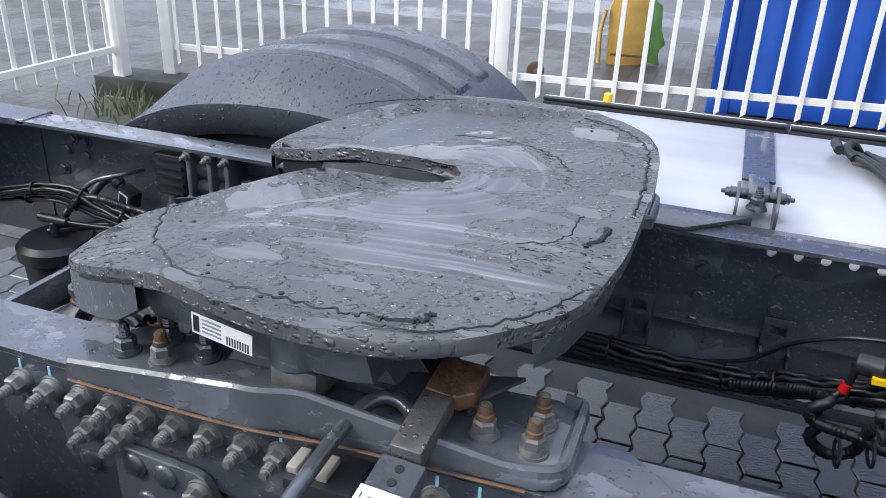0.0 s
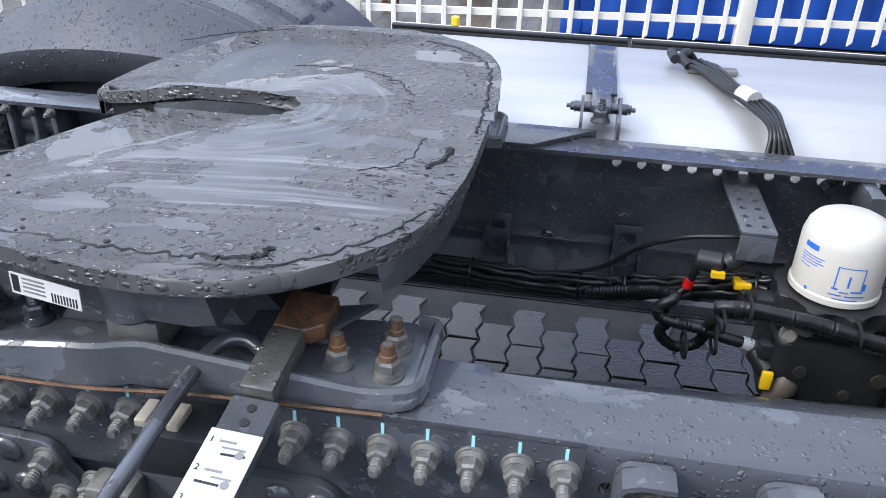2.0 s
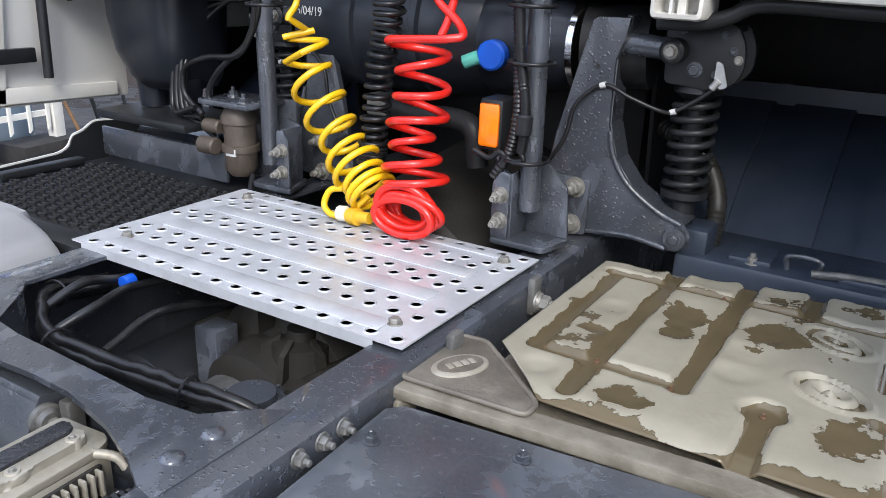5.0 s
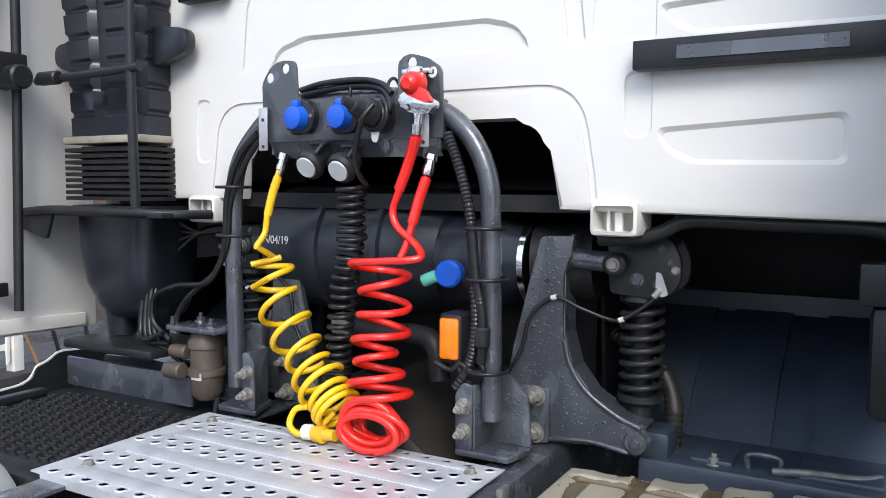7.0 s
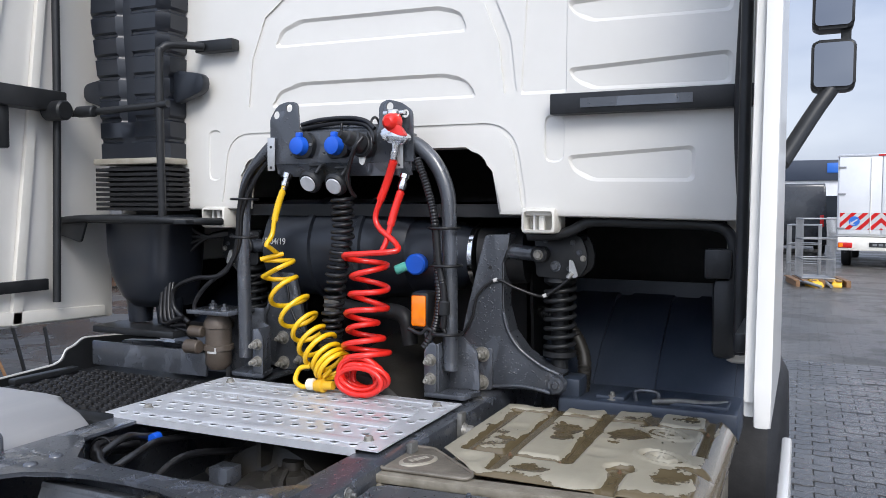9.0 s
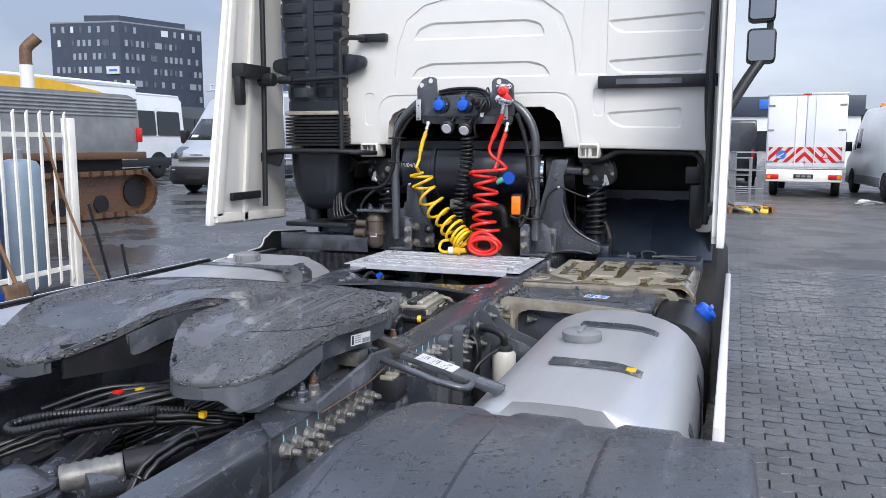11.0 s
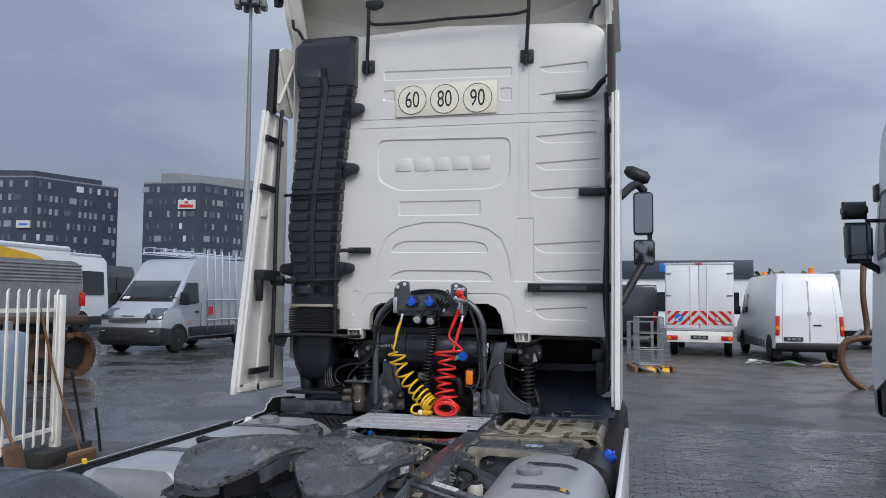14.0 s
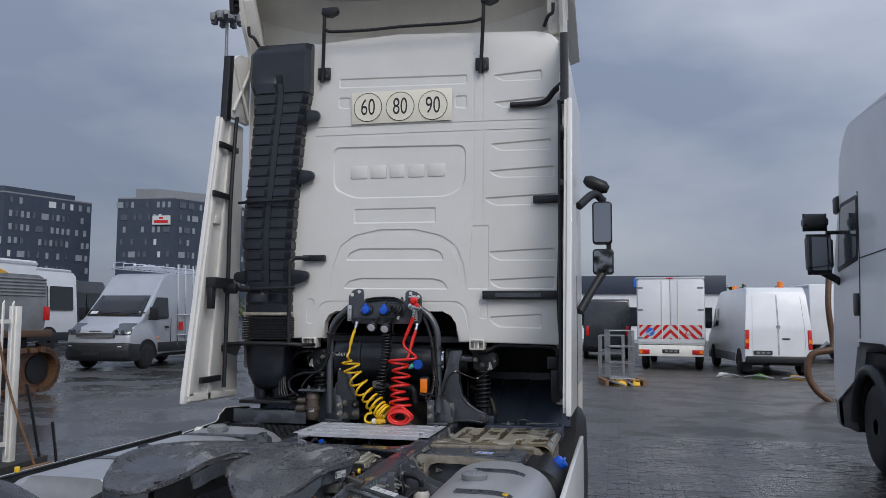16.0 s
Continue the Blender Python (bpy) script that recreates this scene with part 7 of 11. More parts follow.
for s in (-1, 1):
    # black corner strip that widens into a ribbed end fin
    edge = bmesh.new()
    n = 14
    rows = []
    for q in range(n + 1):
        y = s * (0.64 + 0.56 * q / n)
        x, z = trail(y)
        h = 0.018 + 0.030 * (q / n)
        rows.append([edge.verts.new(c) for c in ((x - 0.035, y, z + 0.030 + 0.2 * h), (x + 0.05, y, z + 0.036), (x + 0.05, y, z + 0.004 - 0.3 * h), (x - 0.03, y, z + 0.026 - h))])
    for a, b in zip(rows, rows[1:]):
        for q in range(4):
            edge.faces.new((a[q], a[(q + 1) % 4], b[(q + 1) % 4], b[q]))
    edge.faces.new(rows[0][::-1])
    edge.faces.new(rows[-1])
    corner = part("corner_edge", edge, PLASTIC, roof_defl, "black ribbed plastic corner edge")
    fin_ = [(2.085, 4.145), (2.22, 4.15), (2.30, 4.05), (2.20, 3.86), (2.125, 3.84)]
    part("end_fin", P(rounded(fin_, 0.012, 3), "y", min(s * 1.185, s * 1.215), max(s * 1.185, s * 1.215), 0.004), PLASTIC, corner)
    for q in range(6):
        part("fin_rib", B(2.10 + 0.006 * q, 2.13 + 0.006 * q, min(s * 1.16, s * 1.19), max(s * 1.16, s * 1.19), 4.105 - 0.042 * q, 4.117 - 0.042 * q), PLASTIC, corner)
    part("side_cheek", P(rounded([(2.13, 3.99), (2.19, 3.78), (2.30, 3.62), (2.36, 3.42), (2.75, 3.42), (2.75, 4.05), (2.16, 4.07)], 0.03, 3), "y", min(s * 1.13, s * 1.155), max(s * 1.13, s * 1.155), 0.004), WHITE_DULL, roof_defl)
    part("cheek_fold", P(rounded([(2.16, 3.95), (2.26, 3.74), (2.34, 3.60), (2.38, 3.60), (2.31, 3.76), (2.21, 3.97)], 0.015, 3), "y", min(s * 1.05, s * 1.13), max(s * 1.05, s * 1.13), 0.004), WHITE_DULL, roof_defl)
    part("cheek_hook", T([(2.24, s * 1.03, 3.62), (2.21, s * 1.06, 3.68), (2.20, s * 1.09, 3.70), (2.19, s * 1.095, 3.76)], 0.012, 8), PLASTIC, roof_defl)
    y = 0.50 if s > 0 else -0.64
    yt = 0.505 if s > 0 else -0.632
    st = part("roof_strut", T([(2.245, y + 0.045, 3.33), (2.235, y + 0.035, 3.45), (2.18, yt + 0.006, 3.68), (2.165, yt, 3.83)], 0.013, 8, 4), PLASTIC, cab)
    part("strut_bracket", B(2.25, 2.276, y - 0.01, y + 0.08, 3.355, 3.44, bevel=0.004), PLASTIC, st)
    for q in (0, 1):
        nut_at(st, (2.25, y + 0.012, 3.375 + 0.045 * q), (-1, 0, 0), 0.5, FRAME_HEAD)
    part("strut_bracket", P(rounded([(yt + 0.02, 3.79), (yt + 0.015, 3.84), (yt - 0.10, 3.84), (yt - 0.10, 3.80), (yt - 0.04, 3.775)], 0.01, 3), "x", 2.15, 2.20, 0.004), PLASTIC, st)
part("strut_bar", T([(2.18, 0.50, 3.69), (2.18, 0.45, 3.672), (2.18, 0.2, 3.665), (2.18, -0.074, 3.672), (2.18, -0.4, 3.668), (2.18, -0.55, 3.672), (2.18, -0.63, 3.69)], 0.011, 8), PLASTIC, cab)

# ---- intake duct up the rear wall ----
bm = bmesh.new()


RIGHT_SIDE = [(1.5, 0.748), (1.95, 0.740), (2.23, 0.728), (2.6, 0.703), (2.99, 0.668), (3.20, 0.630), (3.26, 0.618), (3.7, 0.618)]
LEFT_SIDE = [(1.5, 1.062), (1.95, 1.072), (2.2, 1.104), (2.5, 1.086), (2.72, 1.060), (3.13, 1.040), (3.25, 1.045), (3.36, 1.085), (3.56, 1.080), (3.64, 1.02), (3.7, 1.0)]


def between(table, z):
    for (z0, v0), (z1, v1) in zip(table, table[1:]):
        if z <= z1:
            return v0 + (v1 - v0) * max(0.0, (z - z0) / (z1 - z0))
    return table[-1][1]


def duct_edge(z):
    """Both sides of the duct at height z."""
    return between(RIGHT_SIDE, z), between(LEFT_SIDE, z)


z = 1.70
rings = []
k = 0
while z < 3.60:
    for dz, out in ((0.0, 0.0), (0.052, 0.0), (0.058, -0.009), (0.066, -0.009)):
        zz = z + dz
        if zz > 3.27:
            out = 0.0
        a, b = duct_edge(zz)
        top = max(0.0, zz - 3.56)
        xa = 2.168 + 0.010 * math.sin(zz * 2) + top * 0.6
        mid = (a + b) / 2
        g = 0.022 if 1.8 < zz < 3.36 else 0.0
        prof = [(CX - 0.004, a - out), (xa + 0.035, a - out), (xa - out, a + 0.035), (xa - out, mid - 0.035), (xa + g, mid - 0.02), (xa + g, mid + 0.02), (xa - out, mid + 0.035), (xa - out, b - 0.035), (xa + 0.035, b + out), (CX - 0.004, b + out)]
        rings.append([bm.verts.new((x, y, zz)) for x, y in prof])
    z += 0.074
for q, w in zip(rings, rings[1:]):
    for i in range(10):
        bm.faces.new((q[i], q[(i + 1) % 10], w[(i + 1) % 10], w[i]))
bm.faces.new(rings[0][::-1])
bm.faces.new(rings[-1])
duct = part("intake_duct", bm, DUCT, cab, "black ribbed plastic air intake duct")
for z, y in ((3.09, 0.625), (2.66, 0.66), (1.955, 0.685), (1.95, 1.10)):
    s = -1 if y < 0.8 else 1
    part("mounting_ear", P(rounded([(y - s * 0.06, z + 0.05), (y + s * 0.075, z + 0.03), (y + s * 0.075, z - 0.03), (y - s * 0.06, z - 0.07)], 0.03, 3), "x", 2.215, 2.25, 0.004), DUCT, duct)
part("clamp_band", B(2.158, CX - 0.004, 0.736, 1.070, 1.678, 1.700, bevel=0.006), CASTALU, duct)
pleats = []
for i in range(9):
    z = 1.515 + i * 0.0175
    pleats += [(-0.012, z), (-0.012, z + 0.0105), (0.02, z + 0.0118), (0.02, z + 0.0163)]
bm = bmesh.new()
rings = [[bm.verts.new((x, y, z)) for x, y in ((CX, 0.745 + o), (2.19 + o, 0.745 + o), (2.166 + o, 0.77 + o), (2.166 + o, 1.04 - o), (2.19 + o, 1.066 - o), (CX, 1.066 - o))] for o, z in pleats]
for q, w in zip(rings, rings[1:]):
    for i in range(6):
        bm.faces.new((q[i], q[(i + 1) % 6], w[(i + 1) % 6], w[i]))
bm.faces.new(rings[0][::-1])
bm.faces.new(rings[-1])
part("bellows", bm, RUBBER, duct)
low = bmesh.new()
rings = []
for z, y0, y1, xf in ((1.50, 0.735, 1.075, 2.155), (1.475, 0.735, 1.075, 2.155), (1.47, 0.748, 1.065, 2.165), (1.36, 0.755, 1.062, 2.168), (1.27, 0.765, 1.050, 2.178), (1.20, 0.785, 1.025, 2.20), (1.165, 0.81, 1.0, 2.23)):
    ring = rounded([(xf, y0), (xf, y1), (2.42, y1), (2.42, y0)], 0.085, 6)
    rings.append([low.verts.new((x, y, z)) for x, y in ring])
for q, w in zip(rings, rings[1:]):
    for i in range(len(q)):
        low.faces.new((q[i], q[(i + 1) % len(q)], w[(i + 1) % len(q)], w[i]))
low.faces.new(rings[0])
low.faces.new(rings[-1][::-1])
lowduct = part("lower_duct", low, DUCT, truck, "black plastic intake funnel below the duct", angle=50)
for y in (0.835, 0.975):
    part("drain_stub", lathe(bmesh.new(), (2.28, y, 1.20), (2.28, y, 1.105), [(0, 0.052), (0.5, 0.046), (1, 0.042)], 18), DUCT, lowduct)
part("shelf_rim", T([(2.10, 1.17, 1.478), (2.10, 1.05, 1.487), (2.10, 0.85, 1.487), (2.11, 0.68, 1.484), (2.17, 0.60, 1.48), (2.26, 0.575, 1.478)], 0.013, 10), PLASTIC, lowduct)
part("shelf", B(2.11, 2.36, 0.60, 1.19, 1.470, 1.486, bevel=0.004), PLASTIC, lowduct)
part("shelf_arm", P(rounded([(1.05, 1.475), (1.20, 1.475), (1.20, 1.43), (1.08, 1.40)], 0.01), "x", 2.105, 2.115), PLASTIC, lowduct)
part("shelf", B(2.14, 2.38, 0.69, 1.07, 1.075, 1.10, bevel=0.006), PLASTIC, lowduct)
part("rail_tube", T([(2.11, 0.70, 1.485), (2.105, 0.70, 1.75), (2.105, 0.70, 2.02), (2.112, 0.695, 2.055), (2.14, 0.675, 2.073), (2.23, 0.62, 2.078)], 0.0135, 10), PLASTIC, lowduct)
part("foot_strip", B(2.232, 2.272, 0.50, 0.66, 2.06, 2.10, bevel=0.004), PLASTIC, cab)

# ---- latches and lower frame of the wall ----
for y in (0.617, -0.5705):
    lb = bmesh.new()
    box(lb, 2.262, 2.38, y - 0.053, y + 0.053, 1.455, 1.53, 0.012)
    latch = part("cab_latch", lb, WHITE_DULL, cab)
    cut(latch, [B(2.25, 2.33, y - 0.043, y + 0.043, 1.466, 1.52, bevel=0.008)])
    part("pin", B(2.29, 2.31, y - 0.012, y + 0.006, 1.457, 1.528, bevel=0.004), WHITE_DULL, latch)
    part("pin", B(2.285, 2.30, y + 0.014, y + 0.02, 1.457, 1.528), LABEL, latch)
part("guard_tube", T([(2.33, -0.52, 1.446), (2.33, -0.605, 1.45), (2.33, -0.656, 1.465), (2.33, -0.717, 1.49), (2.33, -0.88, 1.488), (2.33, -1.029, 1.485), (2.33, -1.082, 1.47), (2.33, -1.103, 1.42), (2.33, -1.103, 1.3), (2.33, -1.10, 1.21)], 0.016, 8), PLASTIC, truck)
hg = bmesh.new()
box(hg, 2.30, 2.36, -1.10, -1.03, 1.34, 1.42, 0.006)
box(hg, 2.31, 2.38, -1.115, -1.05, 1.12, 1.34, 0.02)
part("door_seal_block", hg, PLASTIC, truck)

# ---- air hose carrier behind the cab ----
hoop = part("hose_carrier", T([(2.200, 0.428, 1.026), (2.200, 0.432, 1.231), (2.200, 0.435, 1.403), (2.200, 0.426, 1.559), (2.200, 0.399, 1.636), (2.200, 0.339, 1.703), (2.200, 0.280, 1.746)] + [(2.20, 0.20, 1.765), (2.20, 0.06, 1.765), (2.20, -0.08, 1.762)] + [(2.190, -0.181, 1.731), (2.190, -0.230, 1.708), (2.190, -0.274, 1.665), (2.190, -0.304, 1.613), (2.190, -0.321, 1.549), (2.190, -0.324, 1.433), (2.190, -0.327, 1.239), (2.190, -0.330, 1.049)], 0.0225, 14, 6), FRAME, truck, "grey tube hoop carrying sockets and coiled air hoses")
panel = rounded([(0.292, 1.665), (0.292, 1.81), (0.262, 1.853), (0.225, 1.862), (0.186, 1.858), (0.180, 1.765), (-0.104, 1.757), (-0.105, 1.838), (-0.133, 1.852), (-0.180, 1.840), (-0.217, 1.815), (-0.222, 1.665)], [0.0, 0.01, 0.012, 0.012, 0.014, 0.012, 0.012, 0.014, 0.012, 0.012, 0.012, 0.0], 4)
socket = part("socket_panel", P(panel, "x", 2.160, 2.166, 0.0015), FRAME, hoop, "grey folded steel socket panel with two lifting ears")
cut(socket, [C((2.1, y, z), (2.2, y, z), 0.0125, 16) for y, z in ((0.219, 1.842), (0.268, 1.822), (-0.141, 1.830), (-0.193, 1.807))] + [C((2.1, y, z), (2.2, y, z), 0.0035, 8) for y, z in ((0.205, 1.715), (0.212, 1.694), (0.186, 1.697), (0.09, 1.697), (0.075, 1.725), (-0.02, 1.70))])
lip = bmesh.new()
prism(lip, [(2.160, 1.6645), (2.166, 1.6645), (2.192, 1.630), (2.186, 1.626)], "y", -0.205, 0.272, 0.001)
part("lower_lip", lip, FRAME, socket)
part("side_fold", B(2.1662, 2.20, 0.262, 0.270, 1.635, 1.755, bevel=0.002), FRAME, socket)
part("side_fold", B(2.1662, 2.20, -0.212, -0.204, 1.64, 1.75, bevel=0.002), FRAME, socket)
# hanging strip plates at both ends
for y, z, m_ in ((0.281, 1.70, 4), (-0.178, 1.70, -6)):
    st = part("strip_plate", B(2.148, 2.1505, y - 0.014, y + 0.014, z - 0.055, z + 0.05, bevel=0.001), ZINCPLATE, socket, "bright zinc strip with holes")
    for dz in (-0.045, 0.02):
        part("hole", C((2.1472, y, z + dz), (2.1482, y, z + dz), 0.0045, 10), INK, st)
for y, z in ((0.157, 1.719), (0.030, 1.717)):
    so = part("power_socket", P(rounded([(y - 0.045, z + 0.012), (y - 0.03, z - 0.035), (y + 0.03, z - 0.04), (y + 0.042, z - 0.01), (y + 0.025, z + 0.04), (y - 0.02, z + 0.045)], 0.014, 3), "x", 2.138, 2.1598, 0.004), PLASTIC, socket, "black flanged power socket")
    part("cap", lathe(bmesh.new(), (2.112, y + 0.006, z), (2.139, y + 0.004, z), [(0, 0.018), (0.12, 0.0265), (0.8, 0.029), (1, 0.030)], 24), BLUECAP, so, "blue plastic cap")
    part("cap_tab", B(2.122, 2.140, y - 0.006, y + 0.014, z + 0.022, z + 0.042, bevel=0.004), BLUECAP, so)
    part("screw", C((2.134, y - 0.034, z + 0.004), (2.139, y - 0.034, z + 0.004), 0.005, 8), STEEL, so)
so = part("cable_socket", C((2.12, -0.062, 1.715), (2.162, -0.068, 1.712), 0.036, 20, 0.005), PLASTIC, socket)
part("plug", lathe(bmesh.new(), (2.055, -0.032, 1.745), (2.125, -0.063, 1.717), [(0, 0.010), (0.25, 0.014), (0.3, 0.020), (0.55, 0.024), (0.6, 0.030), (1, 0.031)], 20), PLASTIC, so)
part("latch_ring", T([(2.118, -0.085, 1.683), (2.11, -0.105, 1.70), (2.112, -0.106, 1.73), (2.12, -0.09, 1.752)], 0.005, 8, 5), CABLE, so)
part("flap_tag", P(rounded([(-0.052, 1.69), (-0.078, 1.686), (-0.07, 1.655), (-0.056, 1.658)], 0.008, 3), "x", 2.128, 2.131), LABEL, so)
for y, z in ((0.114, 1.614), (0.022, 1.605)):
    wl_ = part("flap_socket", lathe(bmesh.new(), (2.108, y, z - 0.012), (2.158, y - 0.004, z + 0.016), [(0, 0.030), (0.15, 0.037), (0.35, 0.037), (0.45, 0.028), (1, 0.026)], 24), PLASTIC, socket)
    part("lens", C((2.1035, y, z - 0.0145), (2.109, y, z - 0.0115), 0.0255, 22, 0.002), ALU, wl_, "pale round reflector")
    part("spring_arm", T([(2.11, y - 0.025, z + 0.018), (2.13, y - 0.03, z + 0.04), (2.15, y - 0.03, z + 0.045), (2.15, y + 0.02, z + 0.045)], 0.006, 8, 5), PLASTIC, wl_)
part("top_cable", T([(2.165, 0.175, 1.788), (2.16, 0.10, 1.800), (2.16, 0.0, 1.802), (2.158, -0.06, 1.79), (2.15, -0.095, 1.765)], 0.007, 8), CABLE, hoop)
part("top_cable", T([(2.17, 0.17, 1.778), (2.17, 0.05, 1.79), (2.165, -0.05, 1.782), (2.15, -0.09, 1.75), (2.13, -0.098, 1.72)], 0.009, 8), CABLE, hoop)
for y in (0.028, -0.075):
    part("cable_tie", tube(bmesh.new(), [(2.19 + 0.028 * math.cos(a), y, 1.772 + 0.032 * math.sin(a)) for a in [2 * math.pi * i / 18 for i in range(19)]], 0.004, 5), CABLE, hoop)
# sleeves and cables along the legs
part("sleeve", T([(2.155, -0.234, 1.674), (2.155, -0.264, 1.600), (2.155, -0.286, 1.523), (2.155, -0.295, 1.460), (2.155, -0.303, 1.345), (2.155, -0.307, 1.255), (2.155, -0.293, 1.176), (2.155, -0.260, 1.119)], 0.0105, 8, 6, ribs=0.002, pitch=0.008), CABLE, hoop)
part("sleeve", T([(2.150, -0.298, 1.473), (2.150, -0.308, 1.371), (2.150, -0.323, 1.295), (2.150, -0.327, 1.232), (2.150, -0.322, 1.180)], 0.010, 8, 6, ribs=0.0015, pitch=0.008), CABLE, hoop)
part("connector", C((2.148, -0.327, 1.260), (2.148, -0.325, 1.216), 0.017, 14, 0.004), PLASTIC, hoop)
part("loop_lead", T([(2.150, -0.322, 1.180), (2.150, -0.328, 1.164), (2.150, -0.302, 1.159), (2.150, -0.273, 1.174), (2.150, -0.248, 1.158), (2.150, -0.210, 1.170)], 0.006, 8), CABLE, hoop)
for k, pts in enumerate(([(2.170, 0.318, 1.690), (2.170, 0.382, 1.634), (2.170, 0.422, 1.543), (2.170, 0.435, 1.420), (2.170, 0.454, 1.357), (2.170, 0.508, 1.300), (2.170, 0.617, 1.285), (2.170, 0.705, 1.246), (2.170, 0.710, 1.180), (2.170, 0.646, 1.133)], [(2.175, 0.315, 1.675), (2.175, 0.366, 1.616), (2.175, 0.419, 1.513), (2.175, 0.432, 1.405), (2.175, 0.474, 1.333), (2.175, 0.534, 1.290), (2.175, 0.589, 1.246), (2.175, 0.624, 1.195), (2.175, 0.613, 1.155)])):
    part("sleeve", T(pts, 0.0085 - 0.001 * k, 8, 6), CABLE, hoop)
for y, z, r in ((0.402, 1.555, 0.034), (0.404, 1.43, 0.034), (-0.336, 1.36, 0.036), (-0.33, 1.47, 0.036), (-0.338, 1.16, 0.036)):
    part("cable_tie", tube(bmesh.new(), [(2.18 + r * 1.25 * math.cos(a), y + (0.01 if y > 0 else 0.018) + r * 1.3 * math.sin(a), z) for a in [2 * math.pi * i / 20 for i in range(21)]], 0.0042, 5), CABLE, hoop)


def coil(name, axis, rad, turns, r, mat, label, start=(), ease=1.0, seg=8, wobble=0.08, phase=0.0, sway=0.0):
    A = curve_points(axis, 16)
    n = int(turns * 22)
    pts = list(curve_points(start, 8)) if start else []
    for i in range(n + 1):
        u = i / n
        s = (1 - (1 - u) ** ease) * (len(A) - 1)
        k = min(int(s), len(A) - 2)
        c = A[k].lerp(A[k + 1], s - k)
        d = (A[k + 1] - A[k]).normalized()
        a, b = frame_of(d)
        ang = 2 * math.pi * turns * u + phase
        rr = rad * (1 + wobble * math.sin(ang * 0.37 + 1.0) + wobble * 0.6 * math.sin(ang * 0.21))
        c = c + Vector((0, sway * math.sin(ang * 0.29 + 0.6), 0))
        pts.append(c + (a * math.cos(ang) + b * math.sin(ang)) * rr)
    return part(name, tube(bmesh.new(), pts, r, seg), mat, hoop, label)


yel = coil("air_hose", [(2.150, 0.276, 1.385), (2.145, 0.243, 1.289), (2.135, 0.183, 1.203), (2.120, 0.120, 1.137), (2.105, 0.063, 1.085), (2.090, 0.011, 1.044)], 0.053, 9.0, 0.0078, YELLOW, "yellow coiled air hose", start=[(2.165, 0.238, 1.615), (2.160, 0.246, 1.581), (2.155, 0.263, 1.530), (2.150, 0.272, 1.483), (2.145, 0.277, 1.441), (2.120, 0.282, 1.410)], ease=1.55, phase=2.6)
part("tail", T([(2.085, 0.02, 1.04), (2.06, 0.055, 1.0), (2.055, 0.10, 0.985), (2.065, 0.135, 1.0), (2.075, 0.125, 1.035), (2.08, 0.09, 1.045)], 0.0078, 8), YELLOW, yel)
fit_ = part("end_fitting", lathe(bmesh.new(), (2.055, 0.06, 0.992), (2.05, -0.01, 1.0), [(0, 0.014), (0.2, 0.02), (0.5, 0.021), (0.55, 0.014), (1, 0.013)], 12), YELLOWPAINT, yel)
part("wrap_tape", C((2.05, 0.08, 0.995), (2.05, 0.055, 0.998), 0.018, 12, 0.003), CREAM, yel)
part("hose_sleeve", T([(2.162, 0.246, 1.581), (2.157, 0.261, 1.537), (2.152, 0.272, 1.486)], 0.0102, 10, 6, ribs=0.0012, pitch=0.008), YELLOW, yel)
nipple = lathe(bmesh.new(), (2.172, 0.232, 1.638), (2.163, 0.245, 1.585), [(0, 0.016), (0.3, 0.016), (0.32, 0.011), (0.5, 0.011), (0.52, 0.013), (0.75, 0.013), (0.8, 0.010), (1, 0.010)], 12)
part("coupling_nut", nipple, CHROME, hoop)
redh = coil("air_hose", [(2.140, -0.079, 1.388), (2.135, -0.084, 1.306), (2.125, -0.079, 1.225), (2.110, -0.083, 1.154), (2.095, -0.090, 1.077)], 0.056, 6.2, 0.0088, RED, "red coiled air hose", start=[(2.140, -0.167, 1.675), (2.150, -0.141, 1.613), (2.150, -0.117, 1.554), (2.150, -0.098, 1.504), (2.145, -0.114, 1.467), (2.135, -0.168, 1.430), (2.110, -0.195, 1.406), (2.090, -0.168, 1.399)], ease=1.2, wobble=0.16, phase=2.2, sway=0.008)
for q in range(7):
    ry, rz = 0.050 + 0.011 * (q % 4), 0.040 + 0.005 * (q % 3)
    cx_, cy_, cz_ = 2.10 - 0.010 * q, -0.098 + 0.006 * math.sin(q * 1.9), 0.983 + rz + 0.010 * (q % 2)
    part("loop", tube(bmesh.new(), [(cx_ + 0.012 * math.sin(a + q) - 0.012 * math.sin(a), cy_ + ry * math.cos(a), cz_ + rz * math.sin(a)) for a in [2 * math.pi * i / 30 for i in range(31)]], 0.0088, 8), RED, redh)
part("lead", T([(2.165, -0.177, 1.581), (2.160, -0.162, 1.535), (2.150, -0.149, 1.475), (2.140, -0.140, 1.429), (2.130, -0.131, 1.400)], 0.0088, 8), RED, redh)
for pts in ([(2.140, -0.165, 1.667), (2.149, -0.139, 1.607), (2.150, -0.114, 1.550)], [(2.165, -0.176, 1.577), (2.158, -0.159, 1.521), (2.150, -0.149, 1.475)]):
    part("hose_sleeve", T(pts, 0.0118, 10, 6, ribs=0.0013, pitch=0.008), RED, redh)
part("coupling_nut", lathe(bmesh.new(), (2.178, -0.183, 1.627), (2.166, -0.177, 1.582), [(0, 0.018), (0.25, 0.018), (0.27, 0.012), (0.5, 0.012), (0.52, 0.014), (0.8, 0.014), (1, 0.011)], 12), CHROME, hoop)
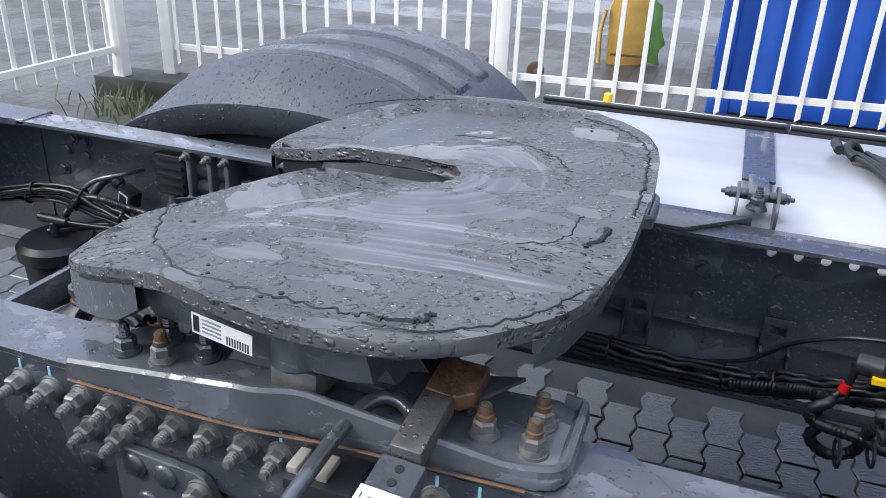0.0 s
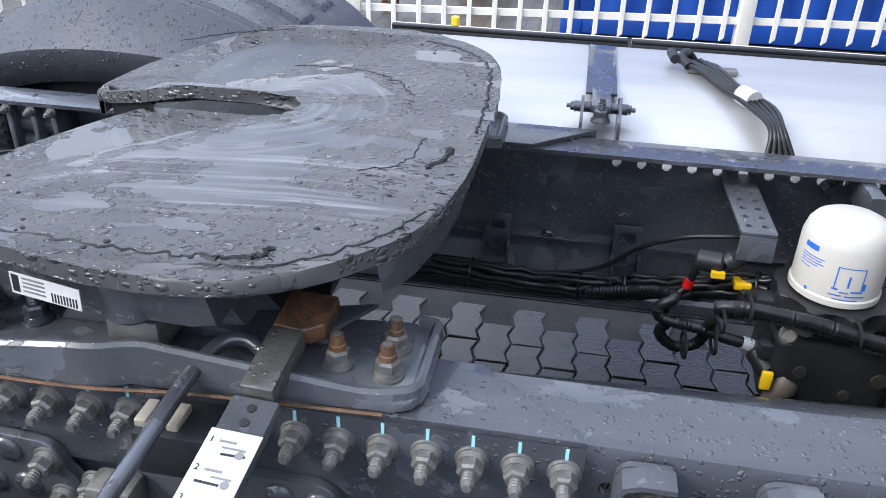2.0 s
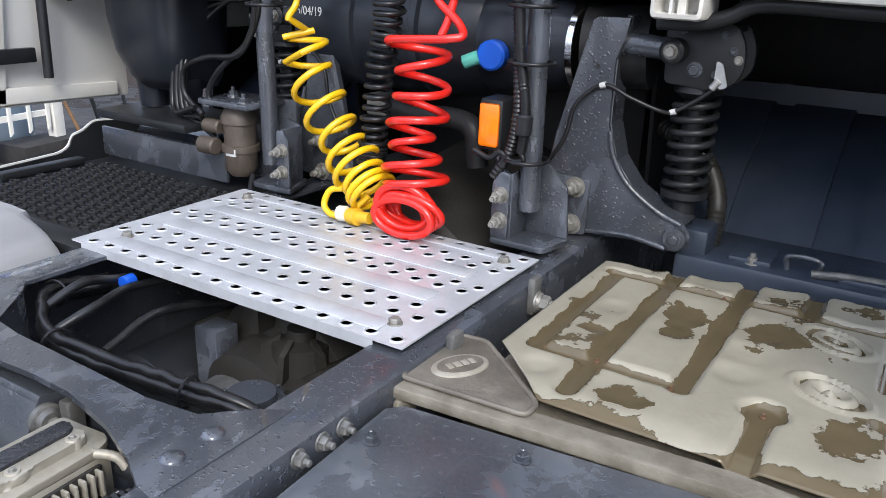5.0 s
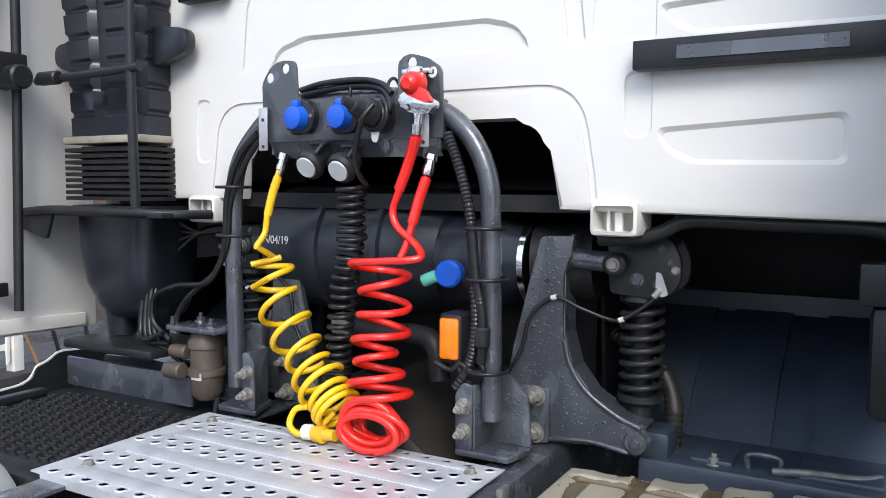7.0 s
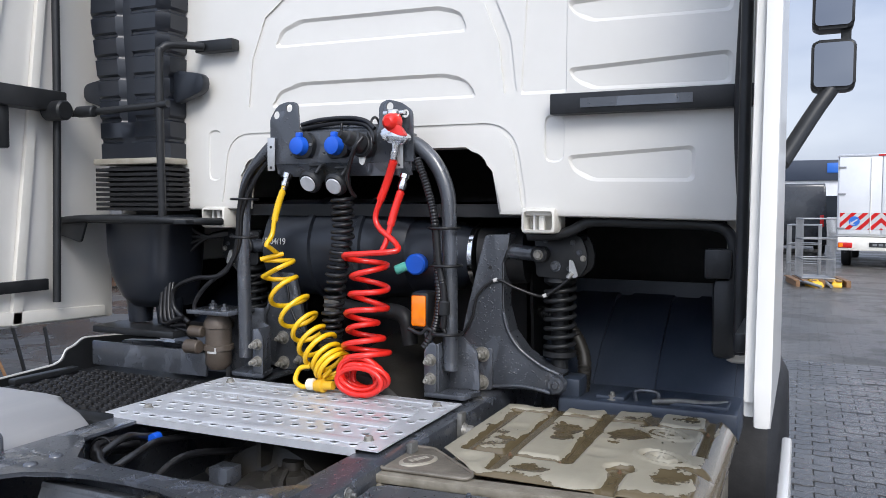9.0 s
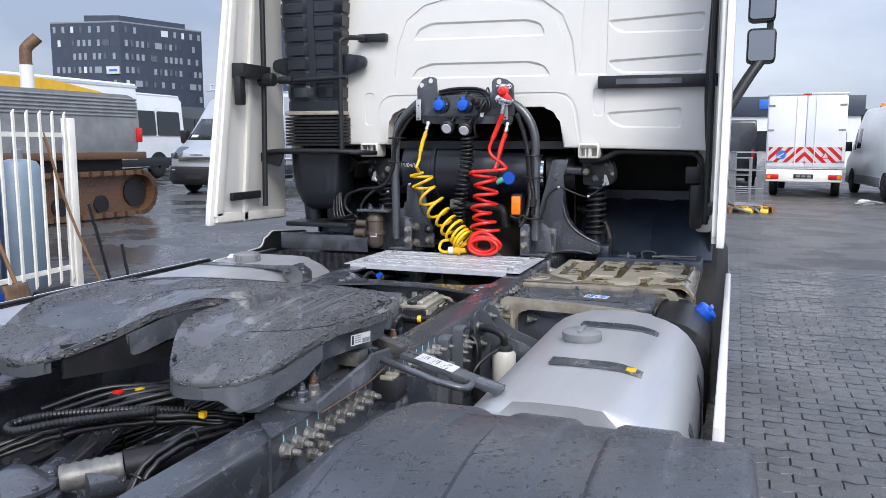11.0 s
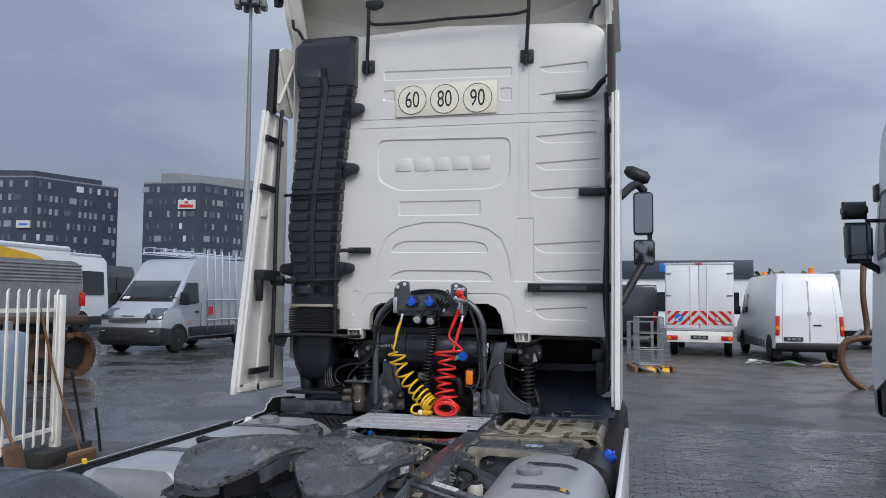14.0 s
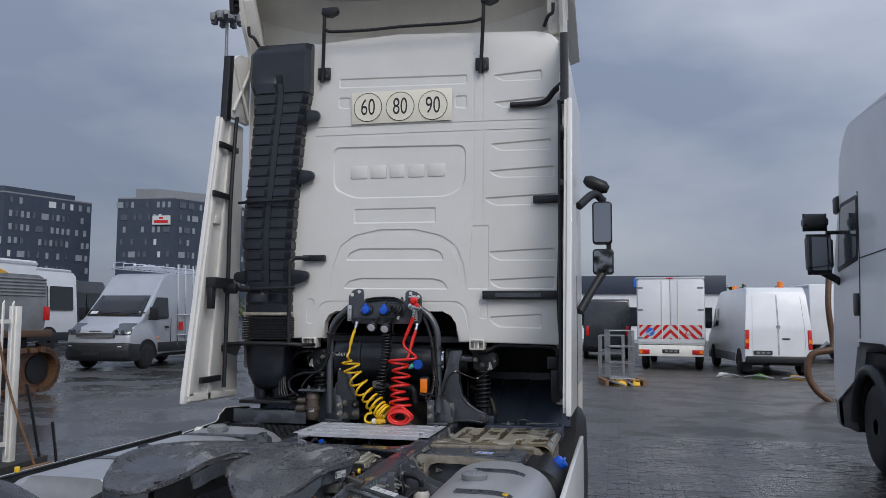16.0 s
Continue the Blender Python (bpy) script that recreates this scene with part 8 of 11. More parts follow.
part("coupling_nut", lathe(bmesh.new(), (2.140, -0.171, 1.723), (2.140, -0.165, 1.671), [(0, 0.013), (0.3, 0.013), (0.32, 0.010), (0.55, 0.010), (0.57, 0.014), (1, 0.012)], 12), CHROME, hoop)
hd = bmesh.new()
prism(hd, rounded([(-0.130, 1.742), (-0.145, 1.765), (-0.205, 1.755), (-0.228, 1.735), (-0.21, 1.71), (-0.15, 1.72)], 0.012, 3), "x", 2.112, 2.142, 0.004)
cyl(hd, (2.128, -0.168, 1.755), (2.132, -0.170, 1.815), 0.021, 16, 0.005)
box(hd, 2.125, 2.15, -0.205, -0.135, 1.80, 1.812, 0.003)
head = part("coupling_head", hd, CHROME, hoop, "chromed palm coupling with red cap")
rc = bmesh.new()
lathe(rc, (2.085, -0.172, 1.776), (2.128, -0.174, 1.780), [(0, 0.012), (0.2, 0.022), (0.7, 0.027), (1, 0.027)], 18)
prism(rc, rounded([(-0.150, 1.785), (-0.205, 1.765), (-0.225, 1.735), (-0.20, 1.738), (-0.16, 1.755)], 0.006, 3), "x", 2.10, 2.118, 0.003)
part("cap", rc, RED, head)
blk = coil("power_cable", [(2.155, 0.020, 1.557), (2.160, 0.024, 1.435), (2.165, 0.051, 1.293), (2.165, 0.066, 1.149), (2.160, 0.069, 1.089)], 0.029, 25, 0.0062, CABLE, "black coiled power cable", start=[(2.060, -0.106, 1.732), (2.045, -0.089, 1.701), (2.060, -0.063, 1.656), (2.080, -0.043, 1.618), (2.110, -0.036, 1.580), (2.130, -0.039, 1.563)], seg=6)
# marker lamp
lamp = part("marker_lamp", B(2.175, 2.25, -0.262, -0.202, 1.165, 1.278, bevel=0.012), PLASTIC, hoop, "black marker lamp with an orange lens")
part("lens", B(2.168, 2.176, -0.256, -0.209, 1.176, 1.268, bevel=0.006), ORANGE, lamp)
part("lamp_arm", T([(2.21, -0.235, 1.168), (2.215, -0.245, 1.13), (2.20, -0.28, 1.11), (2.19, -0.32, 1.105)], 0.008, 8), FRAME, lamp)
# feet of the hoop
for s in (1, -1):
    o = 0.0 if s < 0 else 0.058
    fb = bmesh.new()
    prism(fb, rounded([(s * (0.262 + o), 0.985), (s * (0.302 + o), 0.985), (s * (0.302 + o), 1.13), (s * (0.282 + o), 1.135), (s * (0.262 + o), 1.11)], 0.008, 3), "x", 2.148, 2.156, 0.001)
    prism(fb, rounded([(s * (0.300 + o), 0.985), (s * (0.405 + o), 0.985), (s * (0.395 + o), 1.10), (s * (0.345 + o), 1.145), (s * (0.300 + o), 1.13)], 0.008, 3), "x", 2.235, 2.243, 0.001)
    prism(fb, rounded([(2.145, s * (0.258 + o)), (2.145, s * (0.39 + o)), (2.24, s * (0.41 + o)), (2.26, s * (0.30 + o))], 0.012, 3), "z", 0.972, 0.985, 0.001)
    box(fb, 2.156, 2.236, min(s * (0.298 + o), s * (0.306 + o)), max(s * (0.298 + o), s * (0.306 + o)), 0.985, 1.13, 0.001)
    ft = part("hoop_foot", fb, FRAME, hoop, "grey folded foot plate")
    for z in (1.082, 1.026):
        nut_at(ft, (2.148, s * (0.283 + o), z), (-1, 0, 0), 0.85, ZINC_STUD)

# ---- air cleaner, pipe ----
ac = part("air_cleaner", lathe(bmesh.new(), (2.50, 0.47, 1.385), (2.50, -0.14, 1.385), [(0, 0.15), (0.03, 0.172), (0.30, 0.172), (0.31, 0.182), (0.34, 0.182), (0.35, 0.172), (0.62, 0.172), (0.63, 0.18), (0.66, 0.18), (0.67, 0.170), (0.9, 0.16), (1, 0.12)], 36), DUCT, truck, "black plastic air cleaner drum with a handwritten date")
text_mesh("date_mark", "15/04/19", 0.032, LABEL, ac, pose(2.326, 0.405, 1.41, 90, 0, -98))
part("elbow", lathe(bmesh.new(), (2.46, -0.10, 1.37), (2.46, -0.31, 1.375), [(0, 0.13), (0.1, 0.135), (0.5, 0.125), (0.9, 0.10), (1, 0.098)], 28), DUCT, ac)
part("hose_clamp", C((2.46, -0.31, 1.375), (2.46, -0.325, 1.375), 0.105, 28), CHROME, ac)
part("intake_pipe", C((2.46, -0.325, 1.375), (2.48, -0.47, 1.38), 0.092, 24), RUBBER, ac)
cap = part("sensor_cap", C((2.33, -0.155, 1.35), (2.29, -0.16, 1.35), 0.034, 18, 0.006), BLUECAP, ac)
part("plug", C((2.295, -0.13, 1.345), (2.285, -0.095, 1.33), 0.016, 10, 0.003), GREEN, cap)
part("coolant_hose", T([(2.28, 0.13, 1.18), (2.26, 0.10, 1.21), (2.26, 0.02, 1.20), (2.28, -0.08, 1.20), (2.27, -0.14, 1.18), (2.27, -0.155, 1.10)], 0.026, 10), RUBBER, ac)
part("pipe_clip", B(2.23, 2.28, 0.08, 0.14, 1.19, 1.24, bevel=0.006), STEEL, ac)

# ---- cab suspension, both sides ----
BRACKET_WIRE = [(2.325, -0.294, 1.105), (2.330, -0.339, 1.185), (2.335, -0.357, 1.261), (2.345, -0.411, 1.307), (2.350, -0.473, 1.286), (2.370, -0.530, 1.264), (2.385, -0.557, 1.262), (2.390, -0.608, 1.296), (2.395, -0.645, 1.330)]


def suspension(s):
    def m(y):
        return s * y
    outline = [(-0.373, 1.441), (-0.385, 1.447), (-0.455, 1.449), (-0.448, 1.40), (-0.428, 1.361), (-0.428, 1.224), (-0.451, 1.144), (-0.495, 1.087), (-0.565, 1.042), (-0.622, 1.027), (-0.637, 1.008), (-0.634, 0.982), (-0.614, 0.968), (-0.594, 0.966), (-0.511, 0.978), (-0.40, 0.968), (-0.305, 0.968), (-0.288, 1.082), (-0.309, 1.184), (-0.352, 1.357)]
    br = part("cab_bracket", P([(m(y), z) for y, z in outline], "x", 2.350, 2.366, 0.003), FRAME, truck, "dark cast cab suspension bracket")
    edge = outline[2:10]
    fl = bmesh.new()
    for (ya, za), (yb, zb) in zip(edge, edge[1:]):
        prism(fl, [(m(ya), za), (m(yb), zb), (m(yb + 0.012), zb + 0.004), (m(ya + 0.012), za + 0.004)], "x", 2.3655, 2.445)
    part("edge_flange", fl, FRAME, br)
    part("curved_rib", T([(2.348, m(-0.437), 1.21), (2.346, m(-0.452), 1.155), (2.346, m(-0.492), 1.098), (2.347, m(-0.56), 1.052), (2.349, m(-0.615), 1.03)], 0.006, 8), FRAME, br)
    part("base_rib", T([(2.348, m(-0.395), 0.974), (2.346, m(-0.50), 0.984), (2.347, m(-0.59), 0.972)], 0.006, 8), FRAME, br)
    pl = part("foot_plate", P(rounded([(m(-0.405), 0.965), (m(-0.405), 1.095), (m(-0.30), 1.10), (m(-0.265), 1.04), (m(-0.265), 0.965)], 0.01, 3), "x", 2.336, 2.3495, 0.002), FRAME, br)
    for y, z in ((-0.373, 1.075), (-0.295, 1.005), (-0.371, 0.987)):
        nut_at(pl, (2.336, m(y), z), (-1, 0, 0), 0.95, ZINC_STUD)
        part("zinc_washer", C((2.3335, m(y), z), (2.336, m(y), z), 0.024, 20), ZINC, pl)
    part("rubber_bush", lathe(bmesh.new(), (2.31, m(-0.289), 1.07), (2.34, m(-0.289), 1.07), [(0, 0.014), (0.15, 0.026), (0.8, 0.028), (1, 0.03)], 20), RUBBER, pl)
    nut_at(pl, (2.31, m(-0.289), 1.07), (-1, 0, 0), 0.6, ZINC_HEAD)
    part("eye_boss", lathe(bmesh.new(), (2.335, m(-0.609), 1.0), (2.352, m(-0.609), 1.0), [(0, 0.024), (0.7, 0.027), (1, 0.03)], 20), FRAME, br)
    nut_at(br, (2.336, m(-0.609), 1.0), (-1, 0, 0), 0.9, FRAME_HEAD)
    part("hole", C((2.3488, m(-0.393), 1.345), (2.3502, m(-0.393), 1.345), 0.006, 12), INK, br)
    tb = part("cross_tube", lathe(bmesh.new(), (2.385, m(-0.40), 1.398), (2.385, m(-0.535), 1.39), [(0, 0.028), (0.3, 0.028), (0.32, 0.024), (1, 0.024)], 18), FRAME, br)
    part("tube_end", lathe(bmesh.new(), (2.352, m(-0.545), 1.388), (2.40, m(-0.545), 1.388), [(0, 0.020), (0.1, 0.026), (0.9, 0.026), (1, 0.022)], 18), PLASTIC, tb)
    nut_at(tb, (2.353, m(-0.545), 1.388), (-1, 0, 0), 0.9, ZINC_HEAD)
    st = bmesh.new()
    cyl(st, (2.45, m(-0.587), 1.33), (2.45, m(-0.587), 0.98), 0.027, 18)
    lathe(st, (2.45, m(-0.587), 1.085), (2.45, m(-0.587), 1.06), [(0, 0.052), (0.6, 0.052), (1, 0.034)], 22)
    lathe(st, (2.45, m(-0.587), 1.318), (2.45, m(-0.587), 1.285), [(0, 0.05), (0.5, 0.052), (0.7, 0.045), (1, 0.03)], 22)
    box(st, 2.42, 2.48, min(m(-0.62), m(-0.555)), max(m(-0.62), m(-0.555)), 0.95, 1.0, 0.01)
    strut = part("shock_absorber", st, PLASTIC, truck, "black coil-over cab damper")
    n = 7 * 24
    part("coil_spring", tube(bmesh.new(), [(2.45 + 0.044 * math.cos(2 * math.pi * i / 24), m(-0.587) + 0.044 * math.sin(2 * math.pi * i / 24), 1.088 + 0.20 * i / n) for i in range(n + 1)], 0.0078, 10), PLASTIC, strut)
    tp = bmesh.new()
    face = rounded([(m(-0.525), 1.318), (m(-0.518), 1.442), (m(-0.66), 1.45), (m(-0.685), 1.40), (m(-0.682), 1.345), (m(-0.645), 1.312)], 0.015, 3)
    prism(tp, face, "x", 2.395, 2.408, 0.003)
    prism(tp, face, "x", 2.49, 2.503, 0.003)
    box(tp, 2.408, 2.49, min(m(-0.66), m(-0.52)), max(m(-0.66), m(-0.52)), 1.43, 1.445)
    part("top_mount", tp, PLASTIC, strut)
    for y, z, q in ((-0.587, 1.352, 0.95), (-0.64, 1.425, 0.5), (-0.66, 1.395, 0.5), (-0.63, 1.345, 0.5), (-0.555, 1.43, 0.5)):
        nut_at(strut, (2.395, m(y), z), (-1, 0, 0), q, FRAME_HEAD)
    nut_at(strut, (2.395, m(-0.672), 1.378), (-1, 0, 0), 0.55, ZINC_HEAD)
    clip = part("wire_clip", P(rounded([(m(-0.632), 1.375), (m(-0.645), 1.37), (m(-0.66), 1.325), (m(-0.645), 1.318), (m(-0.632), 1.335)], 0.005, 3), "x", 2.384, 2.388), ZINCPLATE, strut)
    wire = part("ground_cable", T([(x, m(y), z) for x, y, z in BRACKET_WIRE], 0.0048, 8), CABLE, br, "thin grey earth cable with white tags")
    for k in (3, 6):
        x, y, z = BRACKET_WIRE[k]
        part("tag", C((x, m(y) - 0.006, z + 0.002), (x, m(y) + 0.006, z - 0.002), 0.0065, 10), LABEL, wire)
    part("cable_eye", C((2.385, m(-0.628), 1.318), (2.385, m(-0.642), 1.336), 0.008, 10, 0.002), ZINCPLATE, wire)
    return br


susp_r, susp_l = suspension(1), suspension(-1)


# ---- rear axle and valves between the rails ----
ax = part("rear_axle", C((AX, -0.62, 0.5), (AX, 0.62, 0.5), 0.10, 20, 0.01), FRAME, truck, "cast rear axle with a domed stay mount")
part("differential", lathe(bmesh.new(), (AX - 0.26, 0, 0.52), (AX + 0.30, 0, 0.55), [(0, 0.06), (0.15, 0.17), (0.4, 0.235), (0.6, 0.235), (0.85, 0.15), (1, 0.10)], 28), DULLZINC, ax, "grey cast differential housing")
GRIMECASE = material("grime_streaked_casting", (0.10, 0.10, 0.095), 0.45, 0.1, (0.045, 0.044, 0.042), 7, 7, 0.2, 90)
DX, DY = -0.57, 0.05
base = part("stay_plate", P(rounded([(DX - 0.115, DY - 0.12), (DX + 0.11, DY - 0.12), (DX + 0.11, DY + 0.12), (DX - 0.115, DY + 0.12)], 0.03, 4), "z", 0.786, 0.802, 0.003), CAST, ax, "dark mounting plate with rusty edges")
part("rusty_edge", P(rounded([(DX - 0.118, DY - 0.123), (DX + 0.113, DY - 0.123), (DX + 0.113, DY + 0.123), (DX - 0.118, DY + 0.123)], 0.032, 4), "z", 0.778, 0.786, 0.002), DARKRUST, base)
part("plate_block", lathe(bmesh.new(), (DX - 0.01, DY, 0.55), (DX - 0.01, DY, 0.779), [(0, 0.2), (0.4, 0.175), (0.75, 0.13), (0.9, 0.10), (1, 0.10)], 36), GRIMECASE, ax, "grime-streaked grey axle casting")
dome = part("dome_joint", lathe(bmesh.new(), (DX, DY, 0.80), (DX, DY, 0.895), [(0, 0.078), (0.12, 0.080), (0.16, 0.066), (0.26, 0.066), (0.30, 0.080), (0.42, 0.082), (0.46, 0.07), (0.55, 0.07), (0.60, 0.076), (0.68, 0.074), (0.72, 0.058), (0.92, 0.034), (1, 0.022)], 36), FRAME, ax, "dark ridged dome joint")
for k in range(6):
    a = k * math.pi / 3 + 0.3
    nut_at(dome, (DX + 0.064 * math.cos(a), DY + 0.064 * math.sin(a), 0.865), (0, 0, 1), 0.5, FRAME_HEAD)
for x, y in ((DX - 0.09, DY + 0.095), (DX - 0.09, DY - 0.095), (DX + 0.085, DY + 0.095), (DX + 0.085, DY - 0.095)):
    n = nut_at(base, (x, y, 0.802), (0, 0, 1), 1.3, FRAME_STUD)
    part("collar", C((x, y, 0.80), (x, y, 0.812), 0.028, 18), CAST, base)
part("pale_pipe", T([(-0.51, 0.0, 0.855), (-0.47, -0.045, 0.86), (-0.43, -0.09, 0.865)], 0.027, 14, 6, ribs=0.003, pitch=0.012), DULLZINC, truck, "grey corrugated pipe")
part("large_hose", T([(-0.43, -0.09, 0.865), (-0.34, -0.17, 0.87), (-0.22, -0.24, 0.88), (-0.08, -0.28, 0.87), (0.1, -0.28, 0.8)], 0.033, 14, 6), RUBBER, truck)
# stays in a V to the rails
for s in (-1, 1):
    part("v_stay", C((-0.50, s * 0.05, 0.84), (0.15, s * 0.36, 0.78), 0.032, 16), FRAME, ax)
tb_ = part("torque_bar", B(-0.79, -0.774, -0.13, 0.145, 0.728, 0.786, bevel=0.003), FRAME, truck, "dark flat bar with two bolts")
for y in (0.047, -0.009):
    nut_at(tb_, (-0.79, y, 0.758), (-1, 0, 0), 1.0, ZINC_HEAD)
part("axle_case", B(-0.775, -0.62, -0.14, 0.15, 0.50, 0.735, bevel=0.04), GRIMECASE, truck, "grey grime-streaked axle casing")
# looms over the axle
loom(truck, "air_line", [(-0.92, 0.24, 0.54), (-0.82, 0.21, 0.61), (-0.78, 0.20, 0.676), (-0.741, 0.20, 0.766), (-0.685, 0.20, 0.843), (-0.60, 0.20, 0.864), (-0.532, 0.19, 0.878), (-0.44, 0.12, 0.905), (-0.37, 0.0, 0.93), (-0.31, -0.14, 0.935), (-0.24, -0.25, 0.92), (-0.16, -0.29, 0.90)], 5, 0.006, 0.012, seed=5)
loom(truck, "air_line", [(-0.60, -0.20, 0.68), (-0.55, -0.19, 0.80), (-0.50, -0.19, 0.88), (-0.42, -0.22, 0.925), (-0.32, -0.27, 0.93)], 4, 0.0062, 0.011, seed=6)
loom(truck, "wire_loom", [(-1.40, 0.26, 0.73), (-1.237, 0.29, 0.780), (-1.122, 0.30, 0.809), (-1.009, 0.30, 0.820), (-0.921, 0.30, 0.795), (-0.819, 0.29, 0.775), (-0.65, 0.27, 0.76), (-0.45, 0.25, 0.75), (-0.2, 0.25, 0.75)], 4, 0.0052, 0.009, seed=7)
loom(truck, "wire_loom", [(-1.4, 0.30, 0.74), (-1.241, 0.31, 0.764), (-1.153, 0.31, 0.779), (-1.05, 0.31, 0.79), (-0.9, 0.32, 0.755), (-0.6, 0.30, 0.73), (-0.3, 0.27, 0.73)], 3, 0.0052, 0.008, seed=9)
part("sleeve", T([(-0.34, -0.10, 0.955), (-0.44, 0.05, 0.945), (-0.49, 0.14, 0.93), (-0.45, 0.19, 0.925), (-0.40, 0.14, 0.935), (-0.35, -0.02, 0.95), (-0.30, -0.16, 0.95)], 0.0085, 8, 8, ribs=0.002, pitch=0.008), CABLE, truck)
for k in range(5):
    part("air_line", T([(-0.36, 0.20 - 0.04 * k, 0.93), (-0.28, 0.10 - 0.05 * k, 0.965), (-0.18, 0.02 - 0.04 * k, 0.955), (-0.05, 0.08 - 0.05 * k, 0.92), (0.1, 0.15 - 0.08 * k, 0.86)], 0.006, 8), CABLE, truck)
cx = part("connector_block", B(-0.30, -0.20, -0.03, 0.07, 0.93, 0.965, bevel=0.006), PLASTIC, truck, "black connector block with red and yellow latches")
part("latch", B(-0.298, -0.282, 0.035, 0.055, 0.964, 0.969), RED, cx)
part("latch", B(-0.265, -0.25, 0.005, 0.02, 0.964, 0.969), YELLOW, cx)
part("tag", B(-0.345, -0.333, -0.228, -0.215, 0.955, 0.968), YELLOW, truck)
# vessel lying across, with its banjo fitting
VX, VY, VZ = -1.08, 0.30, 0.69
ves = part("air_vessel", lathe(bmesh.new(), (VX, VY, VZ - 0.26), (VX, VY, VZ), [(0, 0.06), (0.1, 0.075), (0.55, 0.08), (0.8, 0.083), (0.84, 0.095), (0.95, 0.095), (1, 0.082)], 30), PLASTIC, truck, "black round air spring with an air fitting")
part("fitting", C((VX, VY, VZ - 0.002), (VX, VY, VZ + 0.04), 0.012, 10, 0.003), PLASTIC, ves)
part("tee", C((VX - 0.045, VY, VZ + 0.045), (VX + 0.045, VY, VZ + 0.045), 0.011, 10, 0.003), PLASTIC, ves)
part("air_line", T([(VX + 0.045, VY, VZ + 0.045), (-0.95, 0.31, 0.735), (-0.8, 0.33, 0.74), (-0.6, 0.34, 0.745)], 0.006, 8), CABLE, ves)
# valve block on the left web
vb = part("valve_block", B(-0.795, -0.715, 0.345, 0.422, 0.835, 0.935, bevel=0.008), PLASTIC, rail_l, "black modulator valve with ribs and air fittings")
for k in range(5):
    part("fin", B(-0.803, -0.793, 0.35, 0.415, 0.843 + 0.02 * k, 0.850 + 0.02 * k), PLASTIC, vb)
    part("face_rib", B(-0.79, -0.72, 0.338, 0.346, 0.843 + 0.02 * k, 0.850 + 0.02 * k), PLASTIC, vb)
part("cover", B(-0.785, -0.725, 0.352, 0.41, 0.934, 0.946, bevel=0.004), PLASTIC, vb)
part("valve_label", B(-0.80, -0.7965, 0.365, 0.395, 0.915, 0.93), LABEL, vb)
for z in (0.86, 0.90, 0.935):
    part("valve_barrel", C((-0.715, 0.38, z), (-0.60, 0.38, z), 0.021, 16, 0.003), CAST, vb)
    part("barrel_ring", C((-0.665, 0.38, z), (-0.655, 0.38, z), 0.027, 16, 0.002), PLASTIC, vb)
for x in (-0.70, -0.645, -0.60):
    part("end_plate", B(x - 0.006, x + 0.006, 0.338, 0.42, 0.83, 0.95, bevel=0.003), CAST, vb)
for x in (-0.775, -0.735, -0.675, -0.625):
    pt = part("port", C((x, 0.38, 0.84), (x, 0.372, 0.80), 0.014, 12, 0.003), CAST, vb)
    part("port_collar", C((x, 0.374, 0.806), (x, 0.371, 0.79), 0.018, 12, 0.003), PLASTIC, pt)
for x, z in ((-0.70, 0.942), (-0.645, 0.942), (-0.60, 0.942), (-0.70, 0.838), (-0.60, 0.838)):
    nut_at(vb, (x, 0.3375, z), (0, -1, 0), 0.5, DULL_STUD)
part("silencer", C((-0.65, 0.36, 0.80), (-0.65, 0.36, 0.755), 0.024, 16, 0.004), PLASTIC, vb)
for k, (x, y1, z1) in enumerate(((-0.775, 0.30, 0.73), (-0.735, 0.27, 0.74), (-0.625, 0.26, 0.76))):
    part("air_line", T([(x, 0.372, 0.795), (x + 0.01, 0.36, 0.765), (x + 0.06, y1 + 0.03, z1), (x + 0.2, y1, z1), (x + 0.4, y1 - 0.02, z1 + 0.01)], 0.006, 8), CABLE, vb)
part("bracket", P([(-0.60, 0.93), (-0.52, 0.955), (-0.50, 0.86), (-0.60, 0.84)], "y", 0.412, 0.422), FRAME, vb)
part("lead", T([(-0.78, 0.36, 0.75), (-0.84, 0.33, 0.74), (-0.95, 0.34, 0.73), (-1.1, 0.3, 0.70)], 0.010, 8), CABLE, vb)
pl = part("plug", B(-0.58, -0.52, 0.36, 0.40, 0.86, 0.90, bevel=0.006), PLASTIC, vb)
part("plug_label", B(-0.575, -0.53, 0.357, 0.3595, 0.868, 0.892), LABEL, pl)
part("blue_collar", C((-0.42, 0.30, 0.955), (-0.42, 0.30, 0.968), 0.010, 12), BLUECAP, vb)
part("hose", T([(-0.42, 0.30, 0.955), (-0.43, 0.31, 0.92), (-0.47, 0.33, 0.87), (-0.5, 0.34, 0.80)], 0.012, 8), CABLE, vb)
for x, z in ((-1.06, 0.90), (-1.10, 0.905), (-1.12, 0.875), (-1.06, 0.865), (-1.14, 0.82), (-1.0, 0.81), (-0.98, 0.76), (-0.45, 0.80), (-0.38, 0.85), (-0.33, 0.80)):
    nut_at(rail_l, (x, 0.4215, z), (0, -1, 0), 1.0, FRAME_HEAD)
for x, z in ((-1.08, 0.90), (-1.0, 0.81), (-0.38, 0.85)):
    nut_at(rail_r, (x, -0.4215, z), (0, 1, 0), 1.0, FRAME_HEAD)
